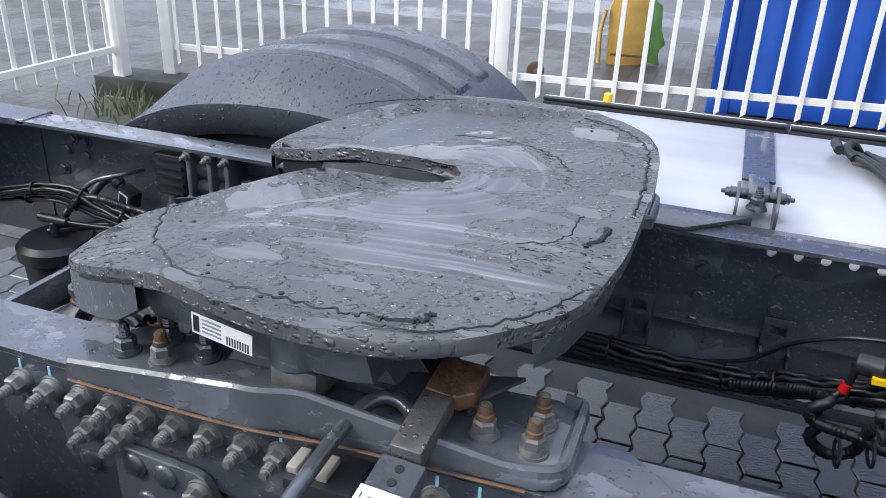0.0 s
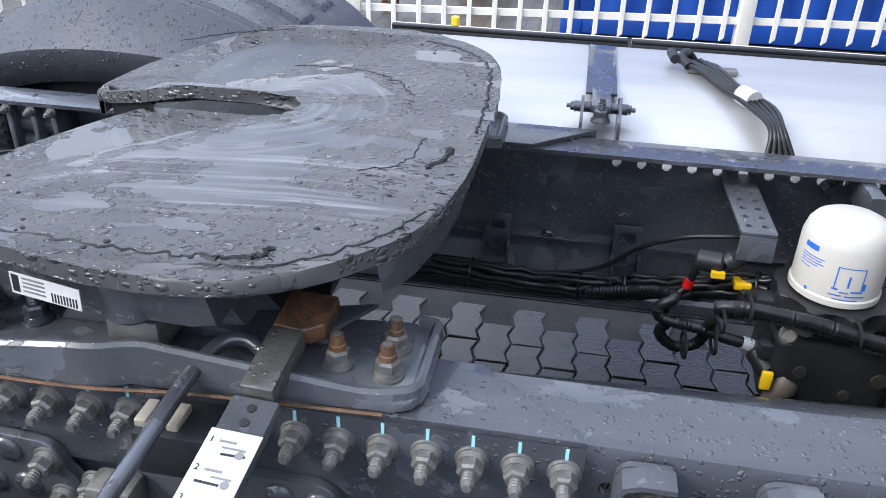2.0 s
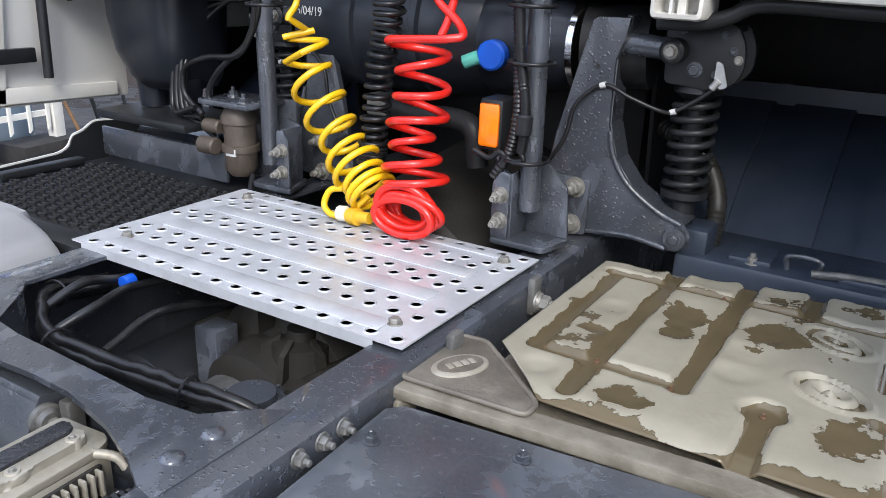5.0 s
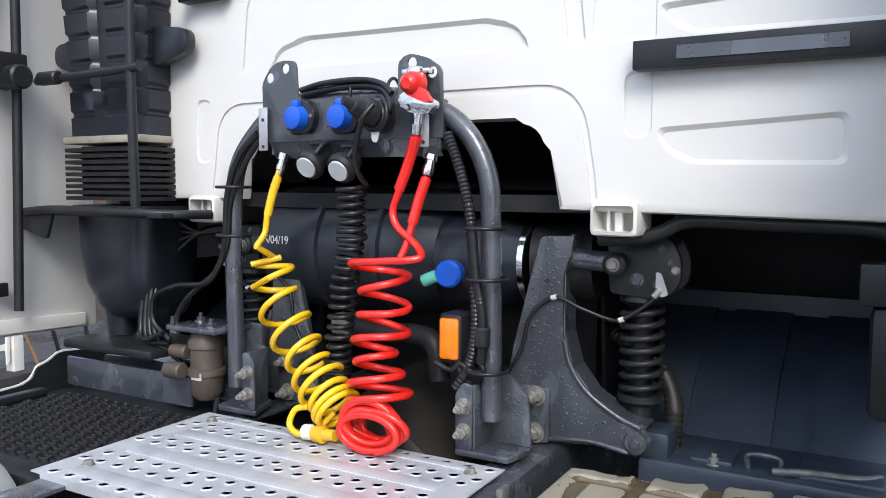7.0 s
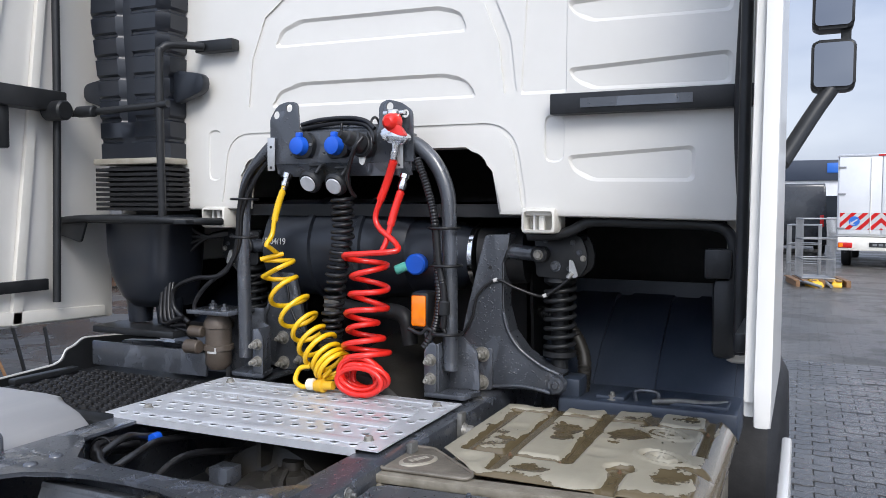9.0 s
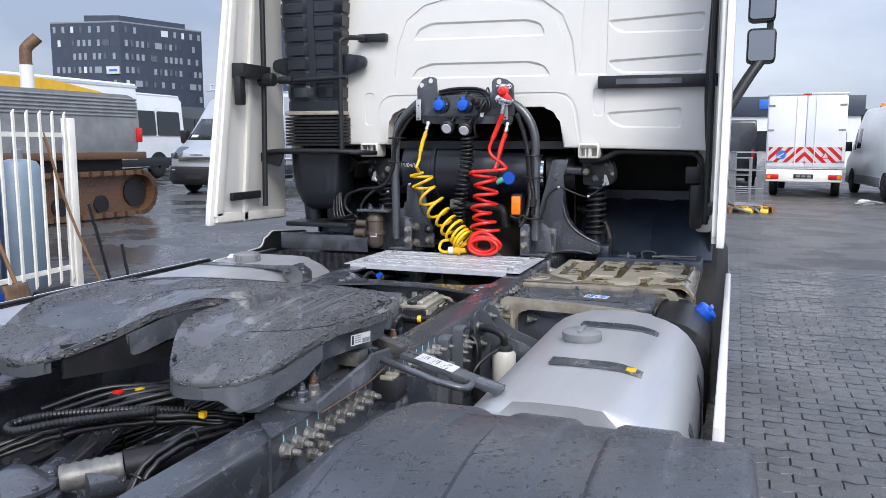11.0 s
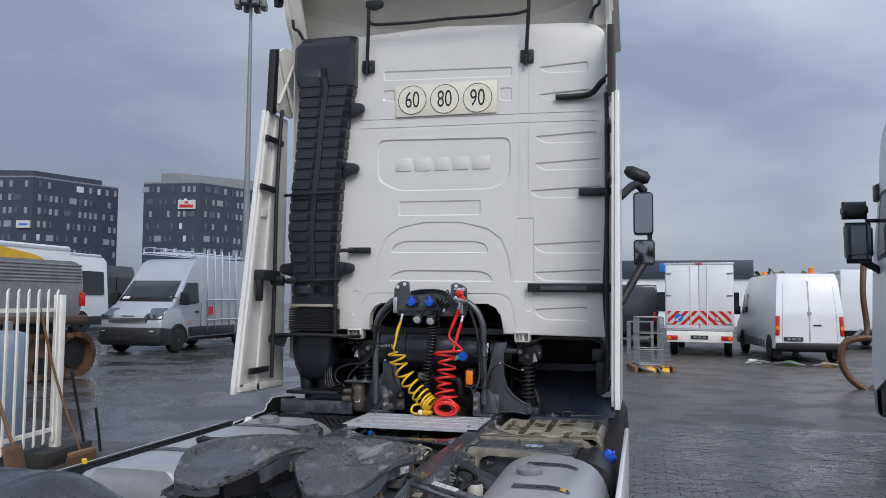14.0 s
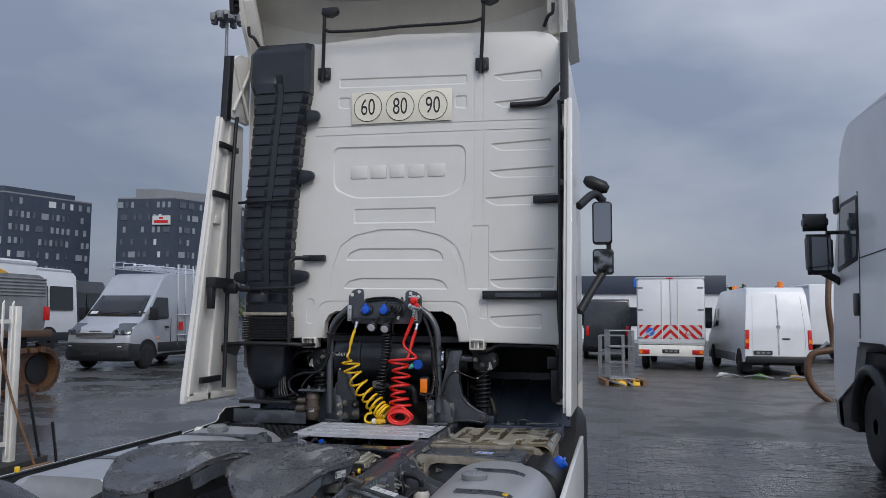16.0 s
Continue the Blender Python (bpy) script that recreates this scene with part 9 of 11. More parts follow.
# ribbed lead from the tee, plug with a framed label, clip bar
part("ribbed_lead", T([(-1.042, 0.30, 0.752), (-1.0, 0.30, 0.795), (-0.96, 0.30, 0.812), (-0.918, 0.30, 0.814), (-0.85, 0.30, 0.806), (-0.793, 0.30, 0.800), (-0.70, 0.30, 0.78)], 0.0075, 8, 7, ribs=0.0014, pitch=0.006), CABLE, truck, "black corrugated lead over the looms")
tg = part("sensor_plug", B(-0.024, 0.024, -0.018, 0.018, -0.026, 0.020, bevel=0.005, m=Matrix.Translation((-0.905, 0.372, 0.800)) @ pose(0, 0, 0, 0, 18, -12)), PLASTIC, rail_l, "black plug with a framed white label")
part("label", B(-0.016, 0.016, -0.0195, -0.0182, -0.020, 0.012, m=Matrix.Translation((-0.905, 0.372, 0.800)) @ pose(0, 0, 0, 0, 18, -12)), LABEL, tg)
part("label_field", B(-0.012, 0.012, -0.0202, -0.0196, -0.016, 0.008, m=Matrix.Translation((-0.905, 0.372, 0.800)) @ pose(0, 0, 0, 0, 18, -12)), INK, tg)
part("elbow", T([(-0.925, 0.375, 0.818), (-0.945, 0.375, 0.836), (-0.968, 0.37, 0.832), (-0.985, 0.355, 0.812), (-0.992, 0.33, 0.79)], 0.011, 10, 5), PLASTIC, tg)
part("nut_ring", C((-0.930, 0.375, 0.822), (-0.943, 0.375, 0.834), 0.016, 14, 0.003), PLASTIC, tg)
part("clip_bar", T([(-1.02, 0.31, 0.785), (-1.008, 0.31, 0.802), (-0.958, 0.32, 0.846), (-0.891, 0.34, 0.867), (-0.88, 0.40, 0.862)], 0.006, 8, 5), FRAME, rail_l)
# outer right web, rear
for x, z in ((-1.138, 0.92), (-1.20, 0.885), (-1.235, 0.88), (-1.02, 0.85), (-1.06, 0.78), (-1.16, 0.80)):
    nut_at(rail_r, (x, -0.4305, z), (0, -1, 0), 0.85, FRAME_STUD)
cl = part("clamp_plate", B(-1.36, -1.26, -0.49, -0.431, 0.84, 0.87, bevel=0.004), DULLZINC, truck, "grey clamp plate with bolts behind the rail")
for x in (-1.34, -1.29):
    nut_at(cl, (x, -0.47, 0.87), (0, -0.3, 1), 0.8, FRAME_STUD)
# air springs under the rails
for s in (-1, 1):
    sp = part("air_spring", lathe(bmesh.new(), (-0.98, s * 0.36, 0.40), (-0.98, s * 0.36, 0.66), [(0, 0.08), (0.1, 0.11), (0.3, 0.12), (0.6, 0.12), (0.85, 0.11), (1, 0.09)], 28), RUBBER, truck, "black rubber air spring")
    part("top_cap", C((-0.98, s * 0.36, 0.655), (-0.98, s * 0.36, 0.665), 0.1, 24), FRAME, sp)
# fork-shaped tail plate and lamps' crossbar
part("tail_lamp_bar", B(-1.60, -1.57, -0.9, 0.9, 0.60, 0.70, bevel=0.008), PLASTIC, truck)


# ---- the yard: fence, container, tools ----
fence_box = B(-0.5, 0.5, -0.5, 0.5, -0.5, 0.5)
UNIT_WHITE = mesh_of("rail", fence_box, FENCE)


def bar_of(name, me, a, b, w, d, parent):
    """A box of width w and depth d from a to b."""
    a, b = Vector(a), Vector(b)
    ob = new(name, me)
    ln = (b - a).length
    ob.matrix_basis = Matrix.Translation((a + b) / 2) @ (b - a).to_track_quat("X", "Z").to_matrix().to_4x4() @ Matrix.Diagonal((ln, d, w, 1))
    ob.parent = parent
    return ob


def fence_picket():
    bm = B(-0.016, 0.016, -0.008, 0.008, 0.22, 1.80, bevel=0.003, seg=1)
    for v in bm.verts:
        if v.co.z > 1.7:
            v.co.z += v.co.x * 1.2
        if v.co.z < 0.3:
            v.co.z += v.co.x * 0.8
    return mesh_of("picket", bm, FENCE)


PICKET = fence_picket()


def fence(a, b, posts, label, step=0.16):
    a, b = Vector((*a, 0)), Vector((*b, 0))
    d = (b - a).normalized()
    turn = math.degrees(math.atan2(d.y, d.x))
    ln = (b - a).length
    f = thing("picket_fence", tuple(a), label, "fence", "yard fence", turn)
    for z in (0.34, 1.60):
        bar_of("rail", UNIT_WHITE, (-0.06, 0, z), (ln + 0.06, 0, z), 0.042, 0.03, f)
    for s in posts:
        part("post", B(s - 0.045, s + 0.045, -0.045, 0.045, 0.0, 1.76, bevel=0.006), FENCE, f)
        part("post_foot", B(s - 0.10, s + 0.10, -0.10, 0.10, 0.0, 0.012, bevel=0.002), GREYMETAL, f)
    n = int(ln / step)
    for i in range(n):
        s = (i + 0.5) * ln / n
        if min(abs(s - p) for p in posts) < 0.06:
            continue
        ob = new("picket", PICKET)
        ob.matrix_basis = pose(s, -0.022, 0)
        ob.parent = f
    return f


fence((-3.43, 3.75), (4.30, 4.73), (0.0, 2.42, 4.92, 7.79), "white steel picket fence with slanted picket tops")
fence((-3.68, 3.52), (-3.80, -4.5), (0.0, 2.5, 5.0, 8.0), "white steel picket fence with slanted picket tops")


def foot_block(x, y, turn):
    f = thing("fence_footing", (x, y, -0.012), "dark concrete fence footing block with a fork slot", "footing", "fence footings", turn)
    b = part("block", B(-0.42, 0.42, -0.16, 0.16, 0, 0.16, bevel=0.008), JOINT, f)
    cut(b, [B(-0.25, -0.08, -0.3, 0.3, 0.02, 0.09), B(0.08, 0.25, -0.3, 0.3, 0.02, 0.09)])


foot_block(-3.45, 3.62, 6)
foot_block(4.30, 4.72, 6)


def container():
    c = thing("shipping_container", (0.28, 5.12, -0.012), "blue corrugated steel shipping container", "container", turn=1.3)
    L, W, Hh = 3.56, 2.4, 2.86

    def side(x0, x1, y, out):
        pts, x, k = [], x0, 0
        while x < x1 - 0.02:
            pts += [(x, y), (x + 0.10, y), (x + 0.14, y - out * 0.03), (x + 0.24, y - out * 0.03)]
            x += 0.28
        pts = [p for p in pts if p[0] < x1] + [(x1, y)]
        return pts + [(p[0], p[1] - out * 0.05) for p in reversed(pts)]
    part("side_panel", P(side(0.08, L - 0.08, 0.012, -1), "z", 0.16, Hh - 0.1), CONTAINER, c)
    part("side_panel", P(side(0.08, L - 0.08, W - 0.012, 1), "z", 0.16, Hh - 0.1), CONTAINER, c)
    for x in (0.03, L - 0.06):
        part("end_panel", B(x, x + 0.03, 0.06, W - 0.06, 0.16, Hh - 0.1), CONTAINER, c)
    part("roof", B(0.04, L - 0.04, 0.03, W - 0.03, Hh - 0.06, Hh - 0.03), CONTAINER, c)
    for y in (0.0, W - 0.08):
        part("top_rail", B(0.1, L - 0.1, y, y + 0.08, Hh - 0.11, Hh - 0.01, bevel=0.01), CONTAINER, c)
        part("bottom_rail", B(0.1, L - 0.1, y, y + 0.08, 0.02, 0.17, bevel=0.01), CONTAINER, c)
        for x in (0.0, L - 0.12):
            part("corner_post", B(x, x + 0.12, y - 0.005, y + 0.085, 0.1, Hh - 0.1, bevel=0.012), CONTAINER, c)
            for z in (0.0, Hh - 0.13):
                cc = part("corner_casting", B(x - 0.01, x + 0.15, y - 0.015, y + 0.095, z, z + 0.13, bevel=0.014), CONTAINER, c)
                cut(cc, [P(rounded([(x + 0.035, z + 0.035), (x + 0.105, z + 0.035), (x + 0.105, z + 0.095), (x + 0.035, z + 0.095)], 0.03), "y", y - 0.2, y + 0.2)])
    sg = part("warning_sign", B(2.62, 2.94, -0.008, -0.004, 1.45, 1.78, bevel=0.001), YELLOWPAINT, c, "yellow warning sign with black bars")
    part("border", B(2.60, 2.96, -0.0045, -0.001, 1.43, 1.80), INK, sg)
    for i in range(5):
        part("text_bar", B(2.66, 2.84 + 0.02 * (i % 3), -0.011, -0.007, 1.69 - 0.05 * i, 1.715 - 0.05 * i), INK, sg)


container()


def shovel():
    s = thing("shovel", (3.12, 4.36, 0.0), "worn shovel with a red handle leaning on the fence", "shovel")
    a, b = Vector((0.05, -0.12, 0.36)), Vector((-0.06, 0.12, 1.16))
    part("shaft", T([a, a.lerp(b, 0.5), b], 0.017, 10, 3), WOOD, s)
    g = part("grip", T([b, b + Vector((-0.05, 0.01, 0.10)), b + Vector((-0.055, 0.015, 0.2))], 0.015, 8, 4), RED, s, "red plastic D grip")
    part("grip_arm", T([b, b + Vector((0.05, 0.01, 0.08)), b + Vector((0.055, 0.015, 0.2))], 0.015, 8, 4), RED, g)
    part("grip_bar", T([b + Vector((-0.07, 0.015, 0.2)), b + Vector((0.07, 0.015, 0.2))], 0.016, 8, 1), RED, g)
    bm = bmesh.new()
    rows = []
    for i in range(9):
        u = i / 8
        w = 0.125 * (1 - 0.75 * max(0, u - 0.6) ** 2 * 6)
        rows.append([bm.verts.new((0.05 + w * k / 4, -0.13 - 0.10 * u + 0.03 * (k / 4) ** 2, 0.38 - 0.34 * u)) for k in range(-4, 5)])
    for q, w in zip(rows, rows[1:]):
        for k in range(8):
            bm.faces.new((q[k], q[k + 1], w[k + 1], w[k]))
    bl = part("blade", bm, RUST, s, "bent grey steel blade")
    md = bl.modifiers.new("thick", "SOLIDIFY")
    md.thickness = 0.004


shovel()
pole = thing("broom", (4.33, 4.55, 0.0), "wooden broom stick leaning on the fence post", "broom")
part("stick", T([(0.02, -0.1, 0.10), (-0.18, 0.06, 0.85), (-0.38, 0.13, 1.62)], 0.013, 8, 4), WOOD, pole)
part("brush_head", B(-0.18, 0.20, -0.16, -0.09, 0.06, 0.12, bevel=0.012), WOOD, pole)
part("bristles", B(-0.175, 0.195, -0.17, -0.08, 0.0, 0.06), RUST, pole)
for x, y, h, lean in ((4.66, 4.62, 0.95, -0.22), (4.90, 4.62, 0.50, -0.04)):
    rod = thing("iron_rod", (x, y, -0.012), "black iron rod standing by the fence", "rod", "iron rods")
    part("rod", T([(0, 0, 0), (lean * 0.5, 0.02, h * 0.5), (lean, 0.05, h)], 0.016, 8, 2), PLASTIC, rod)
cylinder = thing("pressure_tank", (4.25, 5.34, -0.012), "light grey-blue upright cylinder behind the fence", "tank")
PALEBLUE = material("pale_blue_paint", (0.24, 0.31, 0.38), 0.4, 0.0, (0.19, 0.25, 0.31), 4, 6, 0.1, 40)
part("shell", lathe(bmesh.new(), (0, 0, 0.05), (0, 0, 1.38), [(0, 0.16), (0.05, 0.205), (0.93, 0.205), (0.98, 0.17), (1, 0.08)], 28), PALEBLUE, cylinder)
part("neck", C((0, 0, 1.36), (0, 0, 1.48), 0.05, 14, bev=0.01), GREYMETAL, cylinder)
for k in range(3):
    part("leg", B(0.13 * math.cos(k * 2.1) - 0.02, 0.13 * math.cos(k * 2.1) + 0.02, 0.13 * math.sin(k * 2.1) - 0.02, 0.13 * math.sin(k * 2.1) + 0.02, 0, 0.1), GREYMETAL, cylinder)
trolley = thing("sack_trolley", (4.45, 6.1, -0.012), "grey tube trolley with a rubber castor", "trolley")
part("handle", T([(-0.7, -0.2, 1.02), (-0.1, -0.1, 1.12), (0.25, 0, 1.16)], 0.022, 8, 4), GREYMETAL, trolley)
part("strut", T([(0.1, 0, 1.14), (-0.2, 0.0, 0.85), (-0.15, 0, 0.2)], 0.02, 8, 4), GREYMETAL, trolley)
part("castor", C((-0.18, -0.03, 0.12), (-0.18, 0.03, 0.12), 0.12, 20, bev=0.02), RUBBER, trolley)
part("hub", C((-0.18, -0.035, 0.12), (-0.18, 0.035, 0.12), 0.05, 14), GREYMETAL, trolley)

# a yellow board and leftovers on the ground behind the fence
MOSS = material("moss_green", (0.10, 0.22, 0.05), 0.6, 0.0, (0.07, 0.14, 0.03), 9, 5, 0.3, 60)
SIGNYELLOW = material("faded_yellow", (0.58, 0.36, 0.07), 0.5, 0.0, (0.42, 0.24, 0.05), 5, 6, 0.1, 40)
board = thing("yellow_machine_part", (-0.72, 6.45, -0.012), "faded yellow machine housing with a green guard", "machine part", turn=8)
part("housing", P(rounded([(0.02, 0), (0.34, 0.02), (0.36, 0.66), (0.08, 0.72), (0.0, 0.5)], 0.03), "y", 0, 0.22, 0.01), SIGNYELLOW, board)
part("lever", T([(-0.05, -0.02, 0.02), (-0.06, -0.02, 0.3), (-0.03, -0.02, 0.5)], 0.018, 8, 3), SIGNYELLOW, board)
part("green_guard", P(rounded([(0.36, 0.05), (0.50, 0.02), (0.47, 0.16), (0.53, 0.22), (0.48, 0.34), (0.46, 0.55), (0.38, 0.6)], 0.02), "y", 0.02, 0.12, 0.008), MOSS, board, "green plastic guard")
part("stripe", B(0.05, 0.33, -0.004, 0.001, 0.09, 0.11), RUST, board)
for x, y in ((-1.55, 5.6), (-1.15, 5.55)):
    castor = thing("loose_castor", (x, y, 0.055), "small rusty castor wheel on the ground", "wheel", "loose castors", 25)
    part("tyre", lathe(bmesh.new(), (0, -0.025, 0.01), (0, 0.025, 0.01), [(0, 0.05), (0.2, 0.075), (0.8, 0.075), (1, 0.05)], 18), RUST, castor)
    part("hub", C((0, -0.03, 0.01), (0, 0.03, 0.01), 0.022, 10), GREYMETAL, castor)


# weeds round the footing
def weeds(cx, cy, n, spread, rnd):
    bm = bmesh.new()
    for i in range(n):
        x, y = cx + rnd.gauss(0, spread), cy + rnd.gauss(0, spread * 0.5)
        h, a = rnd.uniform(0.03, 0.16), rnd.uniform(0, 6.28)
        lx, ly = math.cos(a) * h * 0.5, math.sin(a) * h * 0.5
        w = 0.004
        p = [bm.verts.new(q) for q in ((x - w, y, -0.012), (x + w, y, -0.012), (x + lx * 0.5 + w * 2, y + ly * 0.5, h * 0.6), (x + lx, y + ly, h), (x + lx * 0.5 - w * 2, y + ly * 0.5, h * 0.6))]
        bm.faces.new(p)
    return bm


wd = part("weeds", weeds(-3.25, 3.2, 160, 0.28, random.Random(4)), LEAF)
tagged(wd, "sparse weeds growing through the paving by the footing", "weeds", kind="stuff")


# ---- vehicles ----
def road_wheel(parent, x, y, r, w, rimmat, out):
    t = part("wheel", lathe(bmesh.new(), (x, y - w / 2, r), (x, y + w / 2, r), [(0, r * 0.62), (0.02, r * 0.86), (0.14, r * 0.97), (0.25, r), (0.75, r), (0.86, r * 0.97), (0.98, r * 0.86), (1, r * 0.62)], 32), RUBBER, parent)
    a, b = (y + out * w * 0.3, y + out * w * 0.5)
    part("rim", lathe(bmesh.new(), (x, a, r), (x, b, r), [(0, r * 0.6), (0.9, r * 0.62), (1, r * 0.56), (0.9, r * 0.5), (0.55, r * 0.42), (0.5, r * 0.2), (1.0, r * 0.17)], 24), rimmat, t)
    for k in range(6):
        an = k * math.pi / 3
        c = (x + r * 0.3 * math.cos(an), r + r * 0.3 * math.sin(an))
        part("wheel_nut", C((c[0], a, c[1]), (c[0], y + out * w * 0.48, c[1]), r * 0.045, 6), GREYMETAL, t)
    return t


def taper(bm, z0, k):
    for v in bm.verts:
        if v.co.z > z0:
            v.co.y *= 1 - k * (v.co.z - z0)
    return bm


def van_body(parent, prof, w, mat, wheels, r_arch, z_taper, k, label=""):
    b = part("body", taper(P(prof, "y", -w / 2, w / 2, 0.07), z_taper, k), mat, parent, label, angle=50)
    for x in wheels:
        for sd in (-1, 1):
            half = [(x + r_arch * math.cos(math.pi * i / 16), 0.36 + r_arch * math.sin(math.pi * i / 16)) for i in range(17)] + [(x - r_arch, 0.28), (x + r_arch, 0.28)]
            part("wheel_well", P(half, "y", sd * (w / 2 - 0.06), sd * (w / 2 + 0.003)), RUBBER, parent)
    part("underbody", B(min(wheels) - 0.5, max(wheels) + 0.55, -w / 2 + 0.22, w / 2 - 0.22, 0.3, 0.95), RUBBER, parent)
    return b


def loft_y(prof, ys, bow, inset=0.0):
    """A profile (x, z) carried across y: its front sweeps back by bow towards the sides, its ends round off by inset."""
    cx, cz = sum(p[0] for p in prof) / len(prof), sum(p[1] for p in prof) / len(prof)
    bm = bmesh.new()
    rows = []
    for k, y in enumerate(ys):
        e = (inset if k in (0, len(ys) - 1) else inset * 0.25 if k in (1, len(ys) - 2) else 0.0)
        row = []
        for x, z in prof:
            x2, z2 = x - math.copysign(min(e, abs(x - cx)), x - cx), z - math.copysign(min(e, abs(z - cz)), z - cz)
            f = max(0.0, min(1.0, (x2 + 0.5) / 1.2))
            row.append(bm.verts.new((x2 - bow * f * abs(y / 0.98) ** 2.6, y * (1 - 0.075 * max(0.0, z2 - 1.1)), z2)))
        rows.append(row)
    n = len(prof)
    for q, w in zip(rows, rows[1:]):
        for i in range(n):
            bm.faces.new((q[i], q[(i + 1) % n], w[(i + 1) % n], w[i]))
    bm.faces.new(rows[0])
    bm.faces.new(rows[-1][::-1])
    bmesh.ops.recalc_face_normals(bm, faces=bm.faces)
    return bm


def spread(y, n):
    return [-y + 2 * y * k / n for k in range(n + 1)]


def delivery_van():
    v = thing("delivery_van", (19.55, 14.0, -0.012), "silver delivery van with a roof rack and ladders", "van", turn=180 - 1)
    v.scale = (1.12, 1.12, 1.12)
    prof = rounded([(0.96, 0.30), (1.0, 0.66), (0.97, 0.96), (0.86, 1.12), (0.30, 1.42), (-0.38, 2.06), (-0.95, 2.72), (-4.9, 2.78), (-5.0, 0.42), (-1.0, 0.40)], [0.05, 0.1, 0.08, 0.16, 0.10, 0.10, 0.34, 0.1, 0.1, 0.02], 5)
    W = 1.96
    side = [-0.98, -0.965, -0.93] + spread(0.86, 12) + [0.93, 0.965, 0.98]
    part("body", loft_y(prof, side, 0.20, 0.06), VANSILVER, v, angle=50)
    for x in (0.0, -3.6):
        for sd in (-1, 1):
            half = [(x + 0.44 * math.cos(math.pi * i / 16), 0.36 + 0.44 * math.sin(math.pi * i / 16)) for i in range(17)] + [(x - 0.44, 0.28), (x + 0.44, 0.28)]
            part("wheel_well", P(half, "y", sd * (W / 2 - 0.10), sd * (W / 2 + 0.003)), RUBBER, v)
    part("underbody", B(-4.1, 0.55, -W / 2 + 0.22, W / 2 - 0.22, 0.3, 0.95), RUBBER, v)

    # glass lies just proud of the body
    def on_slope(u, w, off=0.006):
        x0, z0, x1, z1 = 0.25, 1.465, -0.35, 2.03
        x, z = x0 + (x1 - x0) * u, z0 + (z1 - z0) * u
        n = Vector((z1 - z0, 0, x0 - x1)).normalized()
        f = max(0.0, min(1.0, (x + 0.5) / 1.2))
        return Vector((x - 0.20 * f * abs(w / 0.98) ** 2.6, w * (1 - 0.075 * max(0, z - 1.1)), z)) + n * off
    bm = bmesh.new()
    rows = [[bm.verts.new(on_slope(u, w * (0.90 - 0.05 * u), 0.012)) for w in spread(1.0, 10)] for u in (-0.04, 0.35, 0.7, 1.02)]
    for q, w in zip(rows, rows[1:]):
        for i in range(10):
            bm.faces.new((q[i], q[i + 1], w[i + 1], w[i]))
    ws = part("windscreen", bm, DARKGLASS, v, "dark sloping windscreen")
    ws.modifiers.new("thick", "SOLIDIFY").thickness = 0.008
    for k, a in enumerate((-0.45, 0.35)):
        part("wiper", T([on_slope(0.02, a, 0.02), on_slope(0.10, a + 0.3, 0.03), on_slope(0.14, a + 0.62, 0.025)], 0.012, 6, 3), PLASTIC, v)
    part("price_card", B(-0.001, 0.001, -0.12, 0.12, -0.05, 0.05, m=Matrix.Translation(on_slope(0.14, -0.66, 0.02)) @ pose(0, 0, 0, 0, -45, 0)), LABEL, v)
    for s in (-1, 1):
        y = s * (W / 2 + 0.004)
        ww = [(-0.02, 1.46), (-0.46, 2.0), (-1.05, 2.0), (-1.05, 1.40), (-0.3, 1.34)]
        wm = taper(P(rounded(ww, 0.05, 3), "y", y - s * 0.02, y), 1.1, 0.075)
        part("side_window", wm, DARKGLASS, v)
        part("door_seam", B(-1.16, -1.15, y - s * 0.01 - 0.006, y - s * 0.01 + 0.006, 0.55, 1.4), PLASTIC, v)
        part("side_moulding", B(-3.1, -0.5, y - 0.015, y + 0.015, 0.45, 0.72, bevel=0.01), PLASTIC, v)
        part("door_handle", B(-1.02, -0.86, y - 0.02, y + 0.02, 1.12, 1.18, bevel=0.01), PLASTIC, v)
        m = part("door_mirror", P(rounded([(-0.12, 1.34), (0.02, 1.36), (0.04, 1.72), (-0.14, 1.72)], 0.04), "y", s * 1.04, s * 1.24, 0.02), PLASTIC, v)
        part("mirror_arm", T([(-0.07, s * 0.93, 1.38), (-0.05, s * 1.1, 1.40)], 0.03, 8, 1), PLASTIC, m)
        hl = rounded([(0.55, 0.98), (0.90, 0.93), (1.005, 0.95), (0.955, 1.06), (0.60, 1.275), (0.45, 1.22)], 0.03)
        lamp = part("headlamp", loft_y(hl, [s * (0.52 + 0.045 * k) for k in range(11)], 0.20, 0.02), LITGLASS, v, "dark-edged clear headlamp")
        for u in (0.66, 0.82):
            part("reflector", lathe(bmesh.new(), (0.90 - 0.16 * (u - 0.6), s * u, 1.035), (0.965 - 0.30 * (u - 0.6), s * u, 1.03), [(0, 0.05), (1, 0.062)], 16), CHROME, lamp)
        part("fog_lamp", B(0.90, 0.965, s * 0.72 - 0.11, s * 0.72 + 0.11, 0.60, 0.66, bevel=0.02), CHROME, v)
        part("turn_lamp", B(-0.55, -0.45, y - 0.012, y + 0.012, 0.82, 0.87, bevel=0.008), ORANGE, v)
        for x in (0.0, -3.6):
            road_wheel(v, x, s * 0.875, 0.36, 0.23, CHROME, s)
        part("wheel_arch", T(arc_xz(0.0, s * (W / 2 + 0.002), 0.36, 0.45), 0.022, 6, 0), PLASTIC, v)
    wide = [-1.0, -0.985] + spread(0.94, 12) + [0.985, 1.0]
